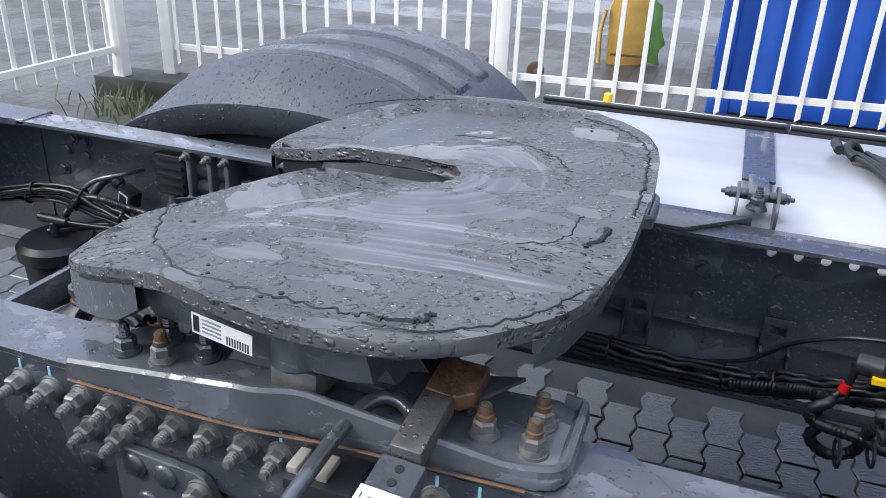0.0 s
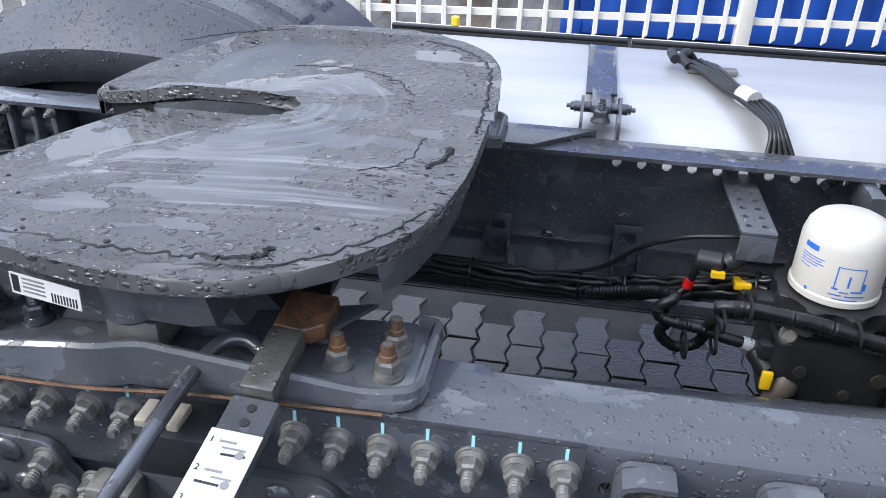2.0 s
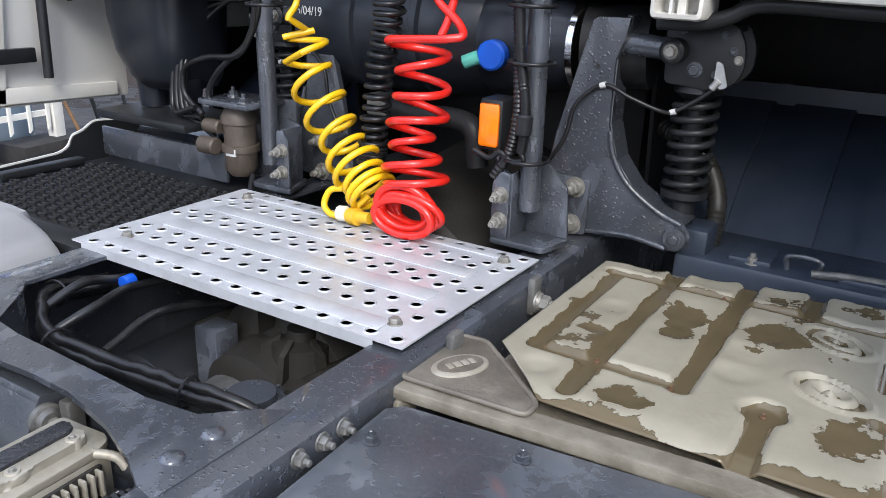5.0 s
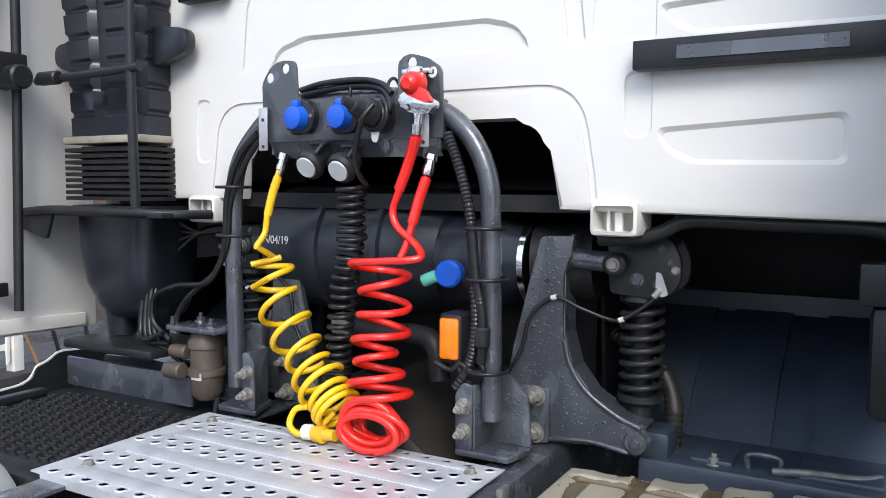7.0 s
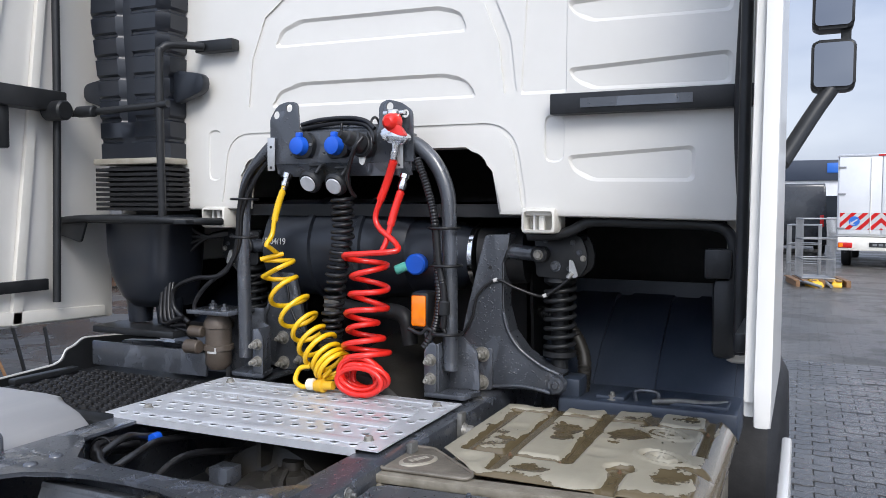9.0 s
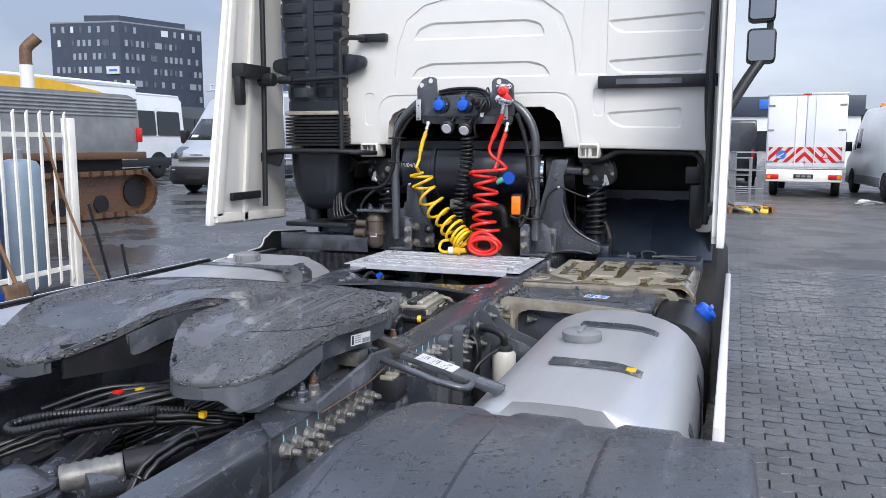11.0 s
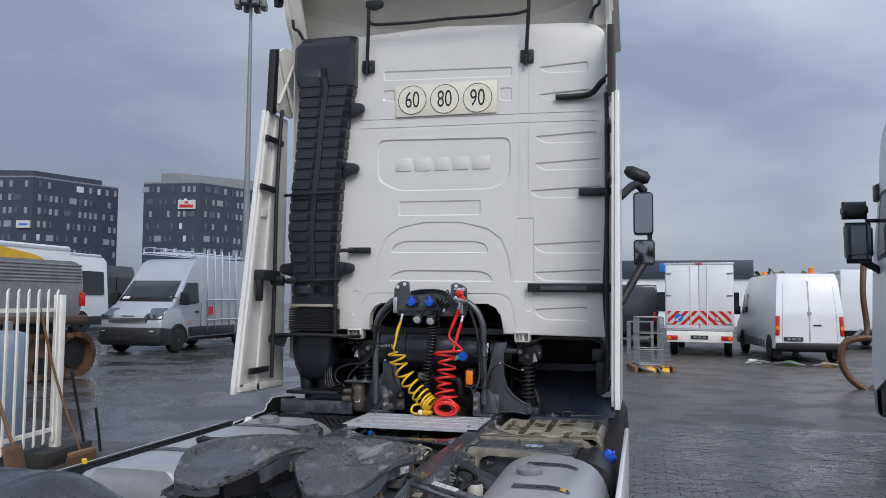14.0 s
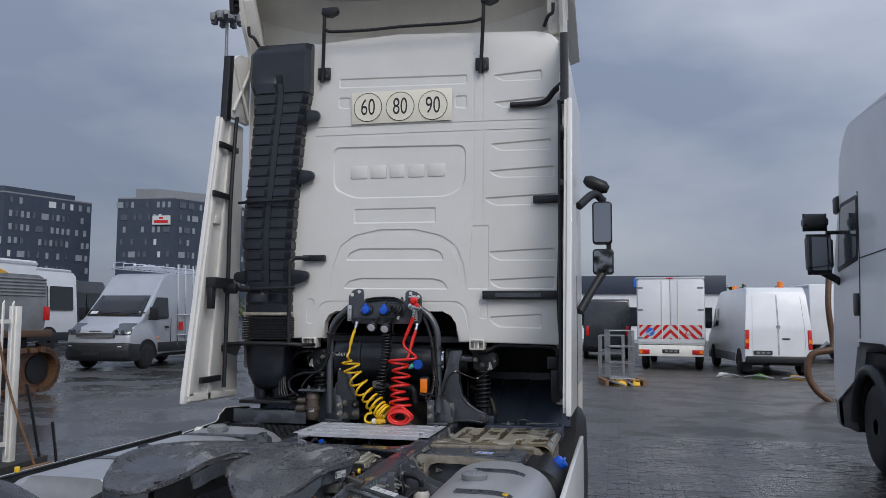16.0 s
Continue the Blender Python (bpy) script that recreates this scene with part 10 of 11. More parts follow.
    part("bumper", loft_y(rounded([(0.50, 0.24), (0.98, 0.24), (1.06, 0.34), (1.07, 0.52), (1.035, 0.74), (0.50, 0.70)], 0.05), wide, 0.20, 0.04), PLASTIC, v, "black plastic front bumper")
    part("air_intake", loft_y(rounded([(0.90, 0.56), (1.062, 0.56), (1.055, 0.70), (0.90, 0.70)], 0.02), spread(0.50, 8), 0.20, 0.01), INK, v)
    g = part("grille", loft_y(rounded([(0.80, 0.86), (1.012, 0.86), (1.0, 1.0), (0.80, 1.0)], 0.02), spread(0.60, 8), 0.20, 0.01), INK, v)
    for i in range(4):
        part("grille_bar", loft_y([(0.99, 0.872 + 0.031 * i), (1.024 - 0.003 * i, 0.872 + 0.031 * i), (1.024 - 0.003 * i, 0.884 + 0.031 * i), (0.99, 0.884 + 0.031 * i)], spread(0.57, 8), 0.20), GREYMETAL, g)
    part("maker_badge", B(0.90, 0.945, -0.20, 0.20, 1.045, 1.075, bevel=0.006), CHROME, v)
    part("plate_holder", B(1.055, 1.085, -0.26, 0.26, 0.40, 0.50), INK, v)
    # rack and ladders
    rk = part("roof_rack", bars_mesh([((-0.9, -0.85, 2.9), (-0.9, 0.85, 2.9))], 0.02), CHROME, v, "bright tube roof rack")
    for i in range(1, 8):
        part("rack_bar", bars_mesh([((-0.9 - 0.55 * i, -0.85, 2.9), (-0.9 - 0.55 * i, 0.85, 2.9))], 0.02), CHROME, rk)
    for s in (-1, 1):
        part("rack_rail", bars_mesh([((-0.7, s * 0.85, 2.86), (-4.85, s * 0.85, 2.88))], 0.02), CHROME, rk)
    for i in range(5):
        part("rack_hoop", bars_mesh([((-0.9 - 0.5 * i, -0.86, 2.88), (-0.9 - 0.5 * i, -0.86, 3.04)), ((-0.9 - 0.5 * i, -0.86, 3.04), (-0.98 - 0.5 * i, -0.5, 3.05))], 0.018), CHROME, rk)
    ld = part("side_ladder", bars_mesh([((-1.5, 0.99, 0.6), (-1.5, 0.93, 3.0))], 0.022), CHROME, v, "bright tube ladder rack on the side")
    for i in range(1, 5):
        part("upright", bars_mesh([((-1.5 - 0.42 * i, 0.99, 0.6), (-1.5 - 0.42 * i, 0.93, 3.0))], 0.022), CHROME, ld)
    for z in (0.9, 1.5):
        part("crossbar", bars_mesh([((-1.45, 0.995, z), (-3.3, 0.995, z))], 0.022), CHROME, ld)
    part("reflector", B(-1.75, -1.55, 0.985, 1.01, 1.05, 1.3), REDREFL, ld)


def arc_xz(x, y, z, r, n=14):
    return [(x + r * math.cos(math.pi * i / n), y, z + r * math.sin(math.pi * i / n)) for i in range(n + 1)]


def bars_mesh(pairs, r):
    bm = bmesh.new()
    for a, b in pairs:
        cyl(bm, a, b, r, 8)
    return bm


delivery_van()


def minibus(x, y, turn, mat, label, scale=1.0):
    v = thing("minibus", (x, y, -0.012), label, "van", turn=turn)
    v.scale = (scale,) * 3
    prof = rounded([(0.9, 0.3), (0.95, 0.95), (0.45, 1.2), (-0.35, 2.2), (-0.8, 2.5), (-4.75, 2.5), (-4.85, 0.5), (-4.7, 0.36)], [0.05, 0.1, 0.1, 0.1, 0.25, 0.12, 0.1, 0.05], 4)
    van_body(v, prof, 1.95, mat, (0.0, -3.5), 0.44, 1.2, 0.07)
    for s in (-1, 1):
        y = s * 0.977
        for a, b in ((0.05, -0.75), (-0.9, -2.2), (-2.3, -3.45), (-3.55, -4.6)):
            z0 = 1.3
            part("side_window", taper(P(rounded([(a, z0), (b, z0), (b, 2.05), (a - (0.5 if a > 0 else 0), 2.05)], 0.06, 3), "y", y - s * 0.03, y + s * 0.006), 1.2, 0.07), DARKGLASS, v)
        part("sill", B(-4.7, 0.85, y - 0.02, y + 0.02, 0.36, 0.62, bevel=0.01), PLASTIC, v)
        part("tail_lamp", B(-4.86, -4.78, s * 0.8 - 0.06, s * 0.8 + 0.06, 1.0, 1.4, bevel=0.02), REDREFL, v)
        for x in (0.0, -3.5):
            road_wheel(v, x, s * 0.88, 0.36, 0.22, CHROME, s)
    bm = bmesh.new()
    bm.faces.new([bm.verts.new(p) for p in ((0.44, -0.85, 1.24), (0.44, 0.85, 1.24), (-0.33, 0.8, 2.21), (-0.33, -0.8, 2.21))])
    part("windscreen", bm, DARKGLASS, v).modifiers.new("thick", "SOLIDIFY").thickness = 0.03
    part("bumper", B(0.8, 1.0, -0.96, 0.96, 0.3, 0.62, bevel=0.04), PLASTIC, v)
    return v


minibus(22.4, 24.1, 180, VANWHITE, "white minibus with dark side windows parked beside a machine", 1.42)
minibus(31.0, 28.4, 182, VANBLACK, "black van parked behind the minibus", 1.4)
minibus(33.5, -0.9, 2, VANBLACK, "black van parked behind the box truck", 0.95)


def trailer(x, y, sx, sy, z0, z1, turn, label, mat=None):
    v = thing("box_trailer", (x, y, -0.012), label, "trailer", turn=turn)
    part("box_body", B(-sx / 2, sx / 2, -sy / 2, sy / 2, z0, z1, bevel=0.05), mat or VANWHITE, v)
    part("chassis", B(-sx / 2 + 0.2, sx / 2 - 0.2, -0.45, 0.45, z0 - 0.25, z0), PLASTIC, v)
    for s in (-1, 1):
        part("top_trim", B(-sx / 2, sx / 2, s * sy / 2 - 0.02, s * sy / 2 + 0.02, z1 - 0.14, z1 - 0.06), ALU, v)
        for x2 in (-sx * 0.3, sx * 0.3):
            road_wheel(v, x2, s * (sy / 2 - 0.2), 0.48, 0.3, GREYMETAL, s)
    return v


trailer(31.0, 29.0, 9.0, 2.5, 1.0, 4.1, 3, "white box trailer behind the parked vans")
tr = trailer(15.8, 17.6, 6.0, 2.4, 1.0, 3.35, 0, "white box body with a yellow curved stripe")
part("stripe", P(rounded([(-3.0, 2.2), (3.0, 2.2), (1.6, 3.0), (-0.4, 3.25), (-3.0, 3.25)], 0.3, 5), "y", -1.24, -1.205), YELLOWPAINT, tr, "yellow curved stripe")
trailer(31.5, -9.4, 5.0, 2.3, 0.7, 2.95, 4, "white box body parked behind the panel van")
trailer(32.5, 2.2, 6.0, 2.4, 0.8, 3.0, 0, "white box body in the back row")


def crawler():
    """Old tracked machine with a ribbed engine house."""
    v = thing("crawler_machine", (11.4, 11.6, -0.012), "old tracked machine with a grey ribbed engine house and brown exhaust", "machine", turn=-4)
    prof = rounded([(-2.6, 1.35), (0.75, 1.35), (0.82, 1.9), (0.78, 2.42), (0.55, 2.52), (-2.6, 2.52)], [0.02, 0.05, 0.1, 0.1, 0.1, 0.02], 4)
    part("engine_house", P(prof, "y", -0.9, 0.9, 0.03), GREYMETAL, v)
    for i in range(6):
        z = 2.08 + 0.07 * i
        part("rib", bars_mesh([((-2.6, -0.90, z), (0.74, -0.90, z))], 0.022), GREYMETAL, v)
        part("rib", bars_mesh([((0.80, -0.86, z), (0.80, 0.86, z))], 0.022), GREYMETAL, v)
    part("deck", B(-2.6, 0.9, -1.0, 1.0, 1.2, 1.35, bevel=0.02), DARKRUST, v)
    part("tail_lamp", B(0.72, 0.86, -0.95, -0.86, 1.55, 1.85, bevel=0.02), REDREFL, v)
    pipe = part("exhaust_pipe", T([(-1.25, -0.2, 2.5), (-1.25, -0.2, 3.2), (-1.22, -0.22, 3.34), (-1.08, -0.34, 3.52)], 0.11, 14, 5), RUST, v, "brown rusty exhaust pipe")
    part("heat_sleeve", C((-1.25, -0.2, 2.5), (-1.25, -0.2, 3.0), 0.125, 16), WHITE_DULL, pipe)
    part("pipe_mouth", C((-1.081, -0.339, 3.518), (-1.077, -0.343, 3.524), 0.1, 14), INK, pipe)
    for s in (-1, 1):
        path = [(-2.2 + 2.9 * i / 10, 0.92) for i in range(11)] + [(0.7 + 0.42 * math.cos(radians(a)), 0.5 + 0.42 * math.sin(radians(a))) for a in range(75, -91, -15)]
        path += [(0.7 - 2.9 * i / 10, 0.08) for i in range(1, 11)] + [(-2.2 + 0.42 * math.cos(radians(a)), 0.5 + 0.42 * math.sin(radians(a))) for a in range(255, 104, -15)]
        tr = part("track", P(path, "y", s * 0.75 - 0.02, s * 0.75 + 0.02), DARKRUST, v, "rusty steel crawler track")
        for k, (x, z) in enumerate(path):
            nx, nz = path[(k + 1) % len(path)]
            a = math.atan2(nz - z, nx - x)
            part("track_shoe", B(-0.10, 0.10, -0.24, 0.24, -0.05, 0.05, m=pose(x, s * 0.75, z) @ Matrix.Rotation(-a, 4, "Y")), DARKRUST, tr)
        for x in (-2.2, -1.2, -0.2, 0.7):
            part("roller", C((x, s * 0.68, 0.5 if x in (-2.2, 0.7) else 0.3), (x, s * 0.82, 0.5 if x in (-2.2, 0.7) else 0.3), 0.30 if x in (-2.2, 0.7) else 0.18, 18), RUBBER, v)
    part("carriage", B(-2.0, 0.5, -0.7, 0.7, 0.5, 1.2), RUBBER, v)


crawler()


def chevron_panel(parent, x, y0, y1, z0, z1):
    base = part("chevron_board", B(x - 0.004, x, y0, y1, z0, z1), LABEL, parent, "white board with red diagonal stripes")
    h = z1 - z0
    for half in (0, 1):
        s = 1 if half else -1
        c0, c1 = ((y0, (y0 + y1) / 2) if half == 0 else ((y0 + y1) / 2, y1))
        k = c0 - h
        while k < c1:
            pts = []
            for u, z in ((k, z0), (k + 0.13, z0), (k + 0.13 + h, z1), (k + h, z1)):
                pts.append((u, z))
            # clip the stripe to its half
            poly = clip_y(clip_y(pts, c0, 1), c1, -1)
            if len(poly) > 2:
                if s > 0:
                    poly = [(c0 + c1 - y, z) for y, z in poly]
                part("stripe", P(poly, "x", x - 0.007, x - 0.003), REDREFL, base)
            k += 0.27
    return base


def clip_y(pts, lim, s):
    out = []
    for i in range(len(pts)):
        p, q = pts[i - 1], pts[i]
        a, b = s * (p[0] - lim), s * (q[0] - lim)
        if (a > 0) != (b > 0):
            t = a / (a - b)
            out.append((lim, p[1] + (q[1] - p[1]) * t))
        if b > 0:
            out.append(q)
    return out


def box_truck():
    v = thing("box_truck", (23.45, -3.1, -0.012), "white box truck with red and white chevrons on its rear doors", "truck", turn=-6)
    part("box_body", B(0.05, 4.3, -1.04, 1.04, 0.82, 2.95, bevel=0.03), VANWHITE, v)
    for s in (-1, 1):
        d = part("rear_door", B(0.0, 0.045, min(s * 0.01, s * 1.0), max(s * 0.01, s * 1.0), 0.88, 2.90, bevel=0.008), VANWHITE, v)
        for z in (1.0, 1.9, 2.6):
            part("hinge", B(-0.015, 0.02, s * 0.93 - 0.09, s * 0.93 + 0.09, z, z + 0.05), GREYMETAL, d)
        part("lock_rod", bars_mesh([((-0.02, s * 0.25, 0.92), (-0.02, s * 0.25, 2.86))], 0.012), FENCE, d)
        lamp = part("tail_lamp", B(-0.06, 0.0, s * 0.82 - 0.17, s * 0.82 + 0.17, 0.52, 0.66, bevel=0.02), REDREFL, v)
        part("turn_lens", B(-0.064, -0.05, s * 0.92 - 0.05, s * 0.92 + 0.05, 0.54, 0.64), ORANGE, lamp)
        road_wheel(v, 1.0, s * 0.84, 0.36, 0.24, GREYMETAL, s)
        road_wheel(v, 5.0, s * 0.84, 0.36, 0.24, GREYMETAL, s)
        part("mudguard", T(arc_xz(1.0, s * 0.84, 0.36, 0.42), 0.03, 6, 0), PLASTIC, v)
    part("corner_trim", B(-0.01, 0.08, -1.06, 1.06, 2.9, 2.97, bevel=0.01), ALU, v)
    part("marker_lamp", B(-0.02, 0.02, -0.1, 0.1, 2.91, 2.95), REDREFL, v)
    ch = chevron_panel(v, -0.002, -0.96, 0.96, 1.0, 1.44)
    sign = part("arrow_sign", C((-0.014, 0.62, 1.22), (-0.008, 0.62, 1.22), 0.13, 24), BLUEINK, v, "round blue sign with a white arrow")
    part("arrow", P([(0.55, 1.28), (0.70, 1.18), (0.70, 1.25), (0.72, 1.13), (0.60, 1.13), (0.66, 1.17), (0.54, 1.25)], "x", -0.018, -0.013), LABEL, sign)
    tri = part("triangle_sign", P([(-0.66, 1.12), (-0.42, 1.12), (-0.54, 1.33)], "x", -0.014, -0.008), REDREFL, v, "red triangle sign")
    part("triangle_face", P([(-0.615, 1.145), (-0.465, 1.145), (-0.54, 1.275)], "x", -0.018, -0.013), LABEL, tri)
    part("rear_frame", B(-0.03, 0.3, -1.0, 1.0, 0.45, 0.8, bevel=0.02), FENCE, v, "white rear underrun frame")
    pl = part("number_plate", B(-0.045, -0.03, -0.26, 0.26, 0.55, 0.67), INK, v, "dark plate with pale bars")
    for i in range(3):
        part("text_bar", B(-0.049, -0.044, -0.2 + 0.14 * i, -0.1 + 0.14 * i, 0.58, 0.64), GREYMETAL, pl)
    part("chassis", B(0.3, 5.4, -0.42, 0.42, 0.5, 0.8), PLASTIC, v)
    part("cab", P(rounded([(4.4, 0.5), (6.0, 0.5), (6.05, 1.2), (5.6, 2.2), (4.4, 2.25)], 0.12), "y", -0.98, 0.98, 0.05), VANWHITE, v)


box_truck()


def panel_van():
    v = thing("panel_van", (26.6, -5.65, -0.012), "white panel van with orange roof beacons and red tail lamps", "van", turn=4)
    prof = rounded([(0.9, 0.3), (0.95, 0.95), (0.4, 1.25), (-0.4, 2.15), (-0.9, 2.55), (-4.7, 2.58), (-4.92, 1.4), (-4.92, 0.5), (-4.8, 0.4)], [0.05, 0.1, 0.1, 0.1, 0.25, 0.2, 0.1, 0.05, 0.02], 5)
    W = 1.86
    van_body(v, prof, W, VANWHITE, (0.0, -4.1), 0.42, 1.1, 0.085)

    def back(z):
        return -4.92 + max(0, z - 1.4) * 0.22 / 1.18
    for s in (-1, 1):
        part("door_gap", taper(P([(back(z) - 0.006, z) for z in (0.62, 1.4, 2.35)] + [(back(z) + 0.01, z) for z in (2.35, 1.4, 0.62)], "y", s * 0.012 - 0.006, s * 0.012 + 0.006), 1.1, 0.085), GREYMETAL, v)
        part("door_gap", taper(P([(back(z) - 0.004, z) for z in (0.62, 1.4, 2.3)] + [(back(z) + 0.01, z) for z in (2.3, 1.4, 0.62)], "y", s * 0.74 - 0.004, s * 0.74 + 0.004), 1.1, 0.085), GREYMETAL, v)
        tl = part("tail_lamp", taper(B(-4.95, -4.80, s * 0.87 - 0.055, s * 0.87 + 0.055, 0.78, 1.34, bevel=0.02), 1.1, 0.085), REDREFL, v)
        part("turn_lens", B(-4.956, -4.9, s * 0.87 - 0.05, s * 0.87 + 0.05, 0.95, 1.06), ORANGE, tl)
        y = s * (W / 2 + 0.004)
        part("side_window", taper(P(rounded([(-0.35, 1.4), (-0.9, 1.4), (-0.9, 2.0), (-0.6, 2.0)], 0.05, 3), "y", y - s * 0.03, y + s * 0.004), 1.1, 0.085), DARKGLASS, v)
        part("cab_window", taper(P(rounded([(0.1, 1.35), (-0.25, 1.35), (-0.25, 1.9), (-0.2, 2.0)], 0.04, 3), "y", y - s * 0.03, y + s * 0.004), 1.1, 0.085), DARKGLASS, v)
        part("sill", B(-3.6, -0.5, y - 0.02, y + 0.02, 0.36, 0.62, bevel=0.01), GREYMETAL, v)
        m = part("door_mirror", B(0.0, 0.14, s * 1.06 - 0.1, s * 1.06 + 0.1, 1.3, 1.6, bevel=0.03), PLASTIC, v)
        for x in (0.0, -4.1):
            road_wheel(v, x, s * 0.83, 0.35, 0.23, CHROME, s)
        part("mud_flap", B(-4.6, -4.58, s * 0.8 - 0.12, s * 0.8 + 0.12, 0.12, 0.5), RUBBER, v)
    for x, y in ((-4.45, -0.2), (-0.9, 0.35)):
        part("beacon", lathe(bmesh.new(), (x, y, 2.55), (x, y, 2.76), [(0, 0.10), (0.25, 0.10), (0.27, 0.085), (0.9, 0.08), (1, 0.05)], 16), ORANGE, v, "orange roof beacon")
    part("bumper", B(-5.0, -4.78, -0.92, 0.92, 0.38, 0.58, bevel=0.04), PLASTIC, v)
    pl = part("number_plate", B(-4.945, -4.92, 0.18, 0.7, 0.62, 0.74), INK, v, "dark plate with pale bars")
    for i in range(3):
        part("text_bar", B(-4.949, -4.943, 0.24 + 0.14 * i, 0.34 + 0.14 * i, 0.65, 0.71), GREYMETAL, pl)
    part("door_handle", B(-4.945, -4.92, -0.32, -0.1, 1.06, 1.1, bevel=0.008), PLASTIC, v)
    part("maker_badge", C((-4.93, 0.0, 1.42), (-4.90, 0.0, 1.42), 0.06, 16), CHROME, v)


panel_van()


# the white truck parked alongside
def neighbour_truck():
    v = thing("white_truck", (6.72, -5.45, -0.012), "white truck cab with black mirrors and arch, parked alongside", "truck")
    W = 2.5
    prof = rounded([(-1.1, 1.05), (-0.55, 1.42), (0.40, 1.42), (0.62, 0.95), (1.45, 0.62), (1.52, 1.0), (1.36, 2.3), (1.02, 3.10), (0.92, 3.7), (0.55, 4.0), (-1.2, 4.0), (-1.2, 1.05)], [0.02, 0.05, 0.05, 0.05, 0.05, 0.1, 0.2, 0.1, 0.2, 0.2, 0.05, 0.02], 5)
    part("cab_shell", P(prof, "y", -W / 2, W / 2, 0.06), VANWHITE, v, angle=50)
    y = W / 2
    part("door_seam", T([(0.30, y + 0.001, 1.46), (0.22, y + 0.001, 2.2), (0.20, y + 0.001, 3.15)], 0.008, 6, 4), PLASTIC, v)
    part("panel_seam", T([(0.2, y + 0.001, 2.38), (-1.15, y + 0.001, 2.42)], 0.007, 6, 2), PLASTIC, v)
    part("window_frame", P(rounded([(0.26, 2.36), (1.16, 2.26), (0.94, 3.10), (0.22, 3.12)], 0.07, 4), "y", y - 0.03, y + 0.006), PLASTIC, v)
    part("door_window", P(rounded([(0.30, 2.41), (1.09, 2.32), (0.89, 3.05), (0.26, 3.07)], 0.06, 4), "y", y - 0.02, y + 0.010), LITGLASS, v)
    part("door_handle", B(0.28, 0.48, y - 0.01, y + 0.02, 1.72, 1.98, bevel=0.02), PLASTIC, v)
    part("sun_visor", B(0.98, 1.2, y - 0.3, y + 0.03, 3.0, 3.22, bevel=0.03), PLASTIC, v)
    part("wheel_arch", T(arc_xz(0.0, y - 0.02, 0.48, 0.64, 16), 0.07, 8, 0), PLASTIC, v, "black plastic wheel arch")
    part("arch_liner", B(-0.7, 0.7, 0.6, y - 0.1, 0.95, 1.3), RUBBER, v)
    st = part("step_box", P(rounded([(0.62, 0.35), (1.4, 0.35), (1.46, 0.66), (0.66, 0.92)], 0.05), "y", y - 0.5, y - 0.03, 0.02), PLASTIC, v)
    part("bumper", P(rounded([(1.2, 0.32), (1.56, 0.36), (1.58, 0.72), (1.3, 0.72)], 0.08), "y", -y + 0.03, y - 0.03, 0.04), GREYMETAL, v)
    for s in (-1, 1):
        road_wheel(v, 0.0, s * (y - 0.20), 0.50, 0.32, TANK, s)
        road_wheel(v, -3.7, s * (y - 0.20), 0.50, 0.32, TANK, s)
        m = part("mirror_housing", P(rounded([(0.92, 2.24), (1.12, 2.22), (1.16, 2.66), (1.14, 2.74), (0.94, 2.74)], 0.09, 5), "y", s * (y + 0.10), s * (y + 0.38), 0.065), PLASTIC, v, "black wing mirror")
        part("mirror_glass", B(0.905, 0.915, s * (y + 0.24) - 0.11, s * (y + 0.24) + 0.11, 2.28, 2.69), MIRROR, m)
        part("small_mirror", P(rounded([(0.94, 2.78), (1.14, 2.78), (1.12, 3.0), (0.96, 3.0)], 0.08, 5), "y", s * (y + 0.14), s * (y + 0.42), 0.065), PLASTIC, m)
        part("mirror_arm", T([(1.05, s * (y - 0.05), 2.76), (1.05, s * (y + 0.15), 2.76)], 0.025, 8, 1), PLASTIC, m)
        part("lower_arm", T([(1.15, s * (y - 0.08), 2.10), (1.08, s * (y + 0.05), 2.18), (1.05, s * (y + 0.2), 2.26)], 0.045, 8, 3), PLASTIC, m)
    part("antenna", T([(-0.6, y - 0.3, 3.95), (-0.62, y - 0.3, 5.6)], 0.01, 6, 1), PLASTIC, v)
    part("lower_side", B(-4.6, -1.0, -0.5, 0.5, 0.6, 0.95), FRAME, v)
    part("side_tank", P(rounded([(0.55, 0.4), (1.2, 0.4), (1.2, 0.95), (0.55, 0.95)], 0.1), "x", -3.0, -1.3, 0.02), TANK, v)


neighbour_truck()

# grab, pallet and crates by the box truck
grab = thing("timber_grab", (14.6, -5.72, -0.012), "rusty curved steel grab standing on the yard", "grab")
part("arm", T([(0.1, 0.0, 2.5), (0.0, 0.05, 1.9), (0.05, -0.02, 1.3), (0, 0, 1.05)], 0.06, 8, 5), DARKRUST, grab)
for s in (-1, 1):
    part("claw", T([(0, 0.0, 1.05), (0.0, s * 0.38, 0.95), (0.0, s * 0.48, 0.6), (0.0, s * 0.34, 0.25), (0, s * 0.05, 0.0)], 0.07, 8, 6), DARKRUST, grab)
    part("ram", bars_mesh([((0, s * 0.08, 1.2), (0.02, s * 0.45, 0.85))], 0.035), GREYMETAL, grab)


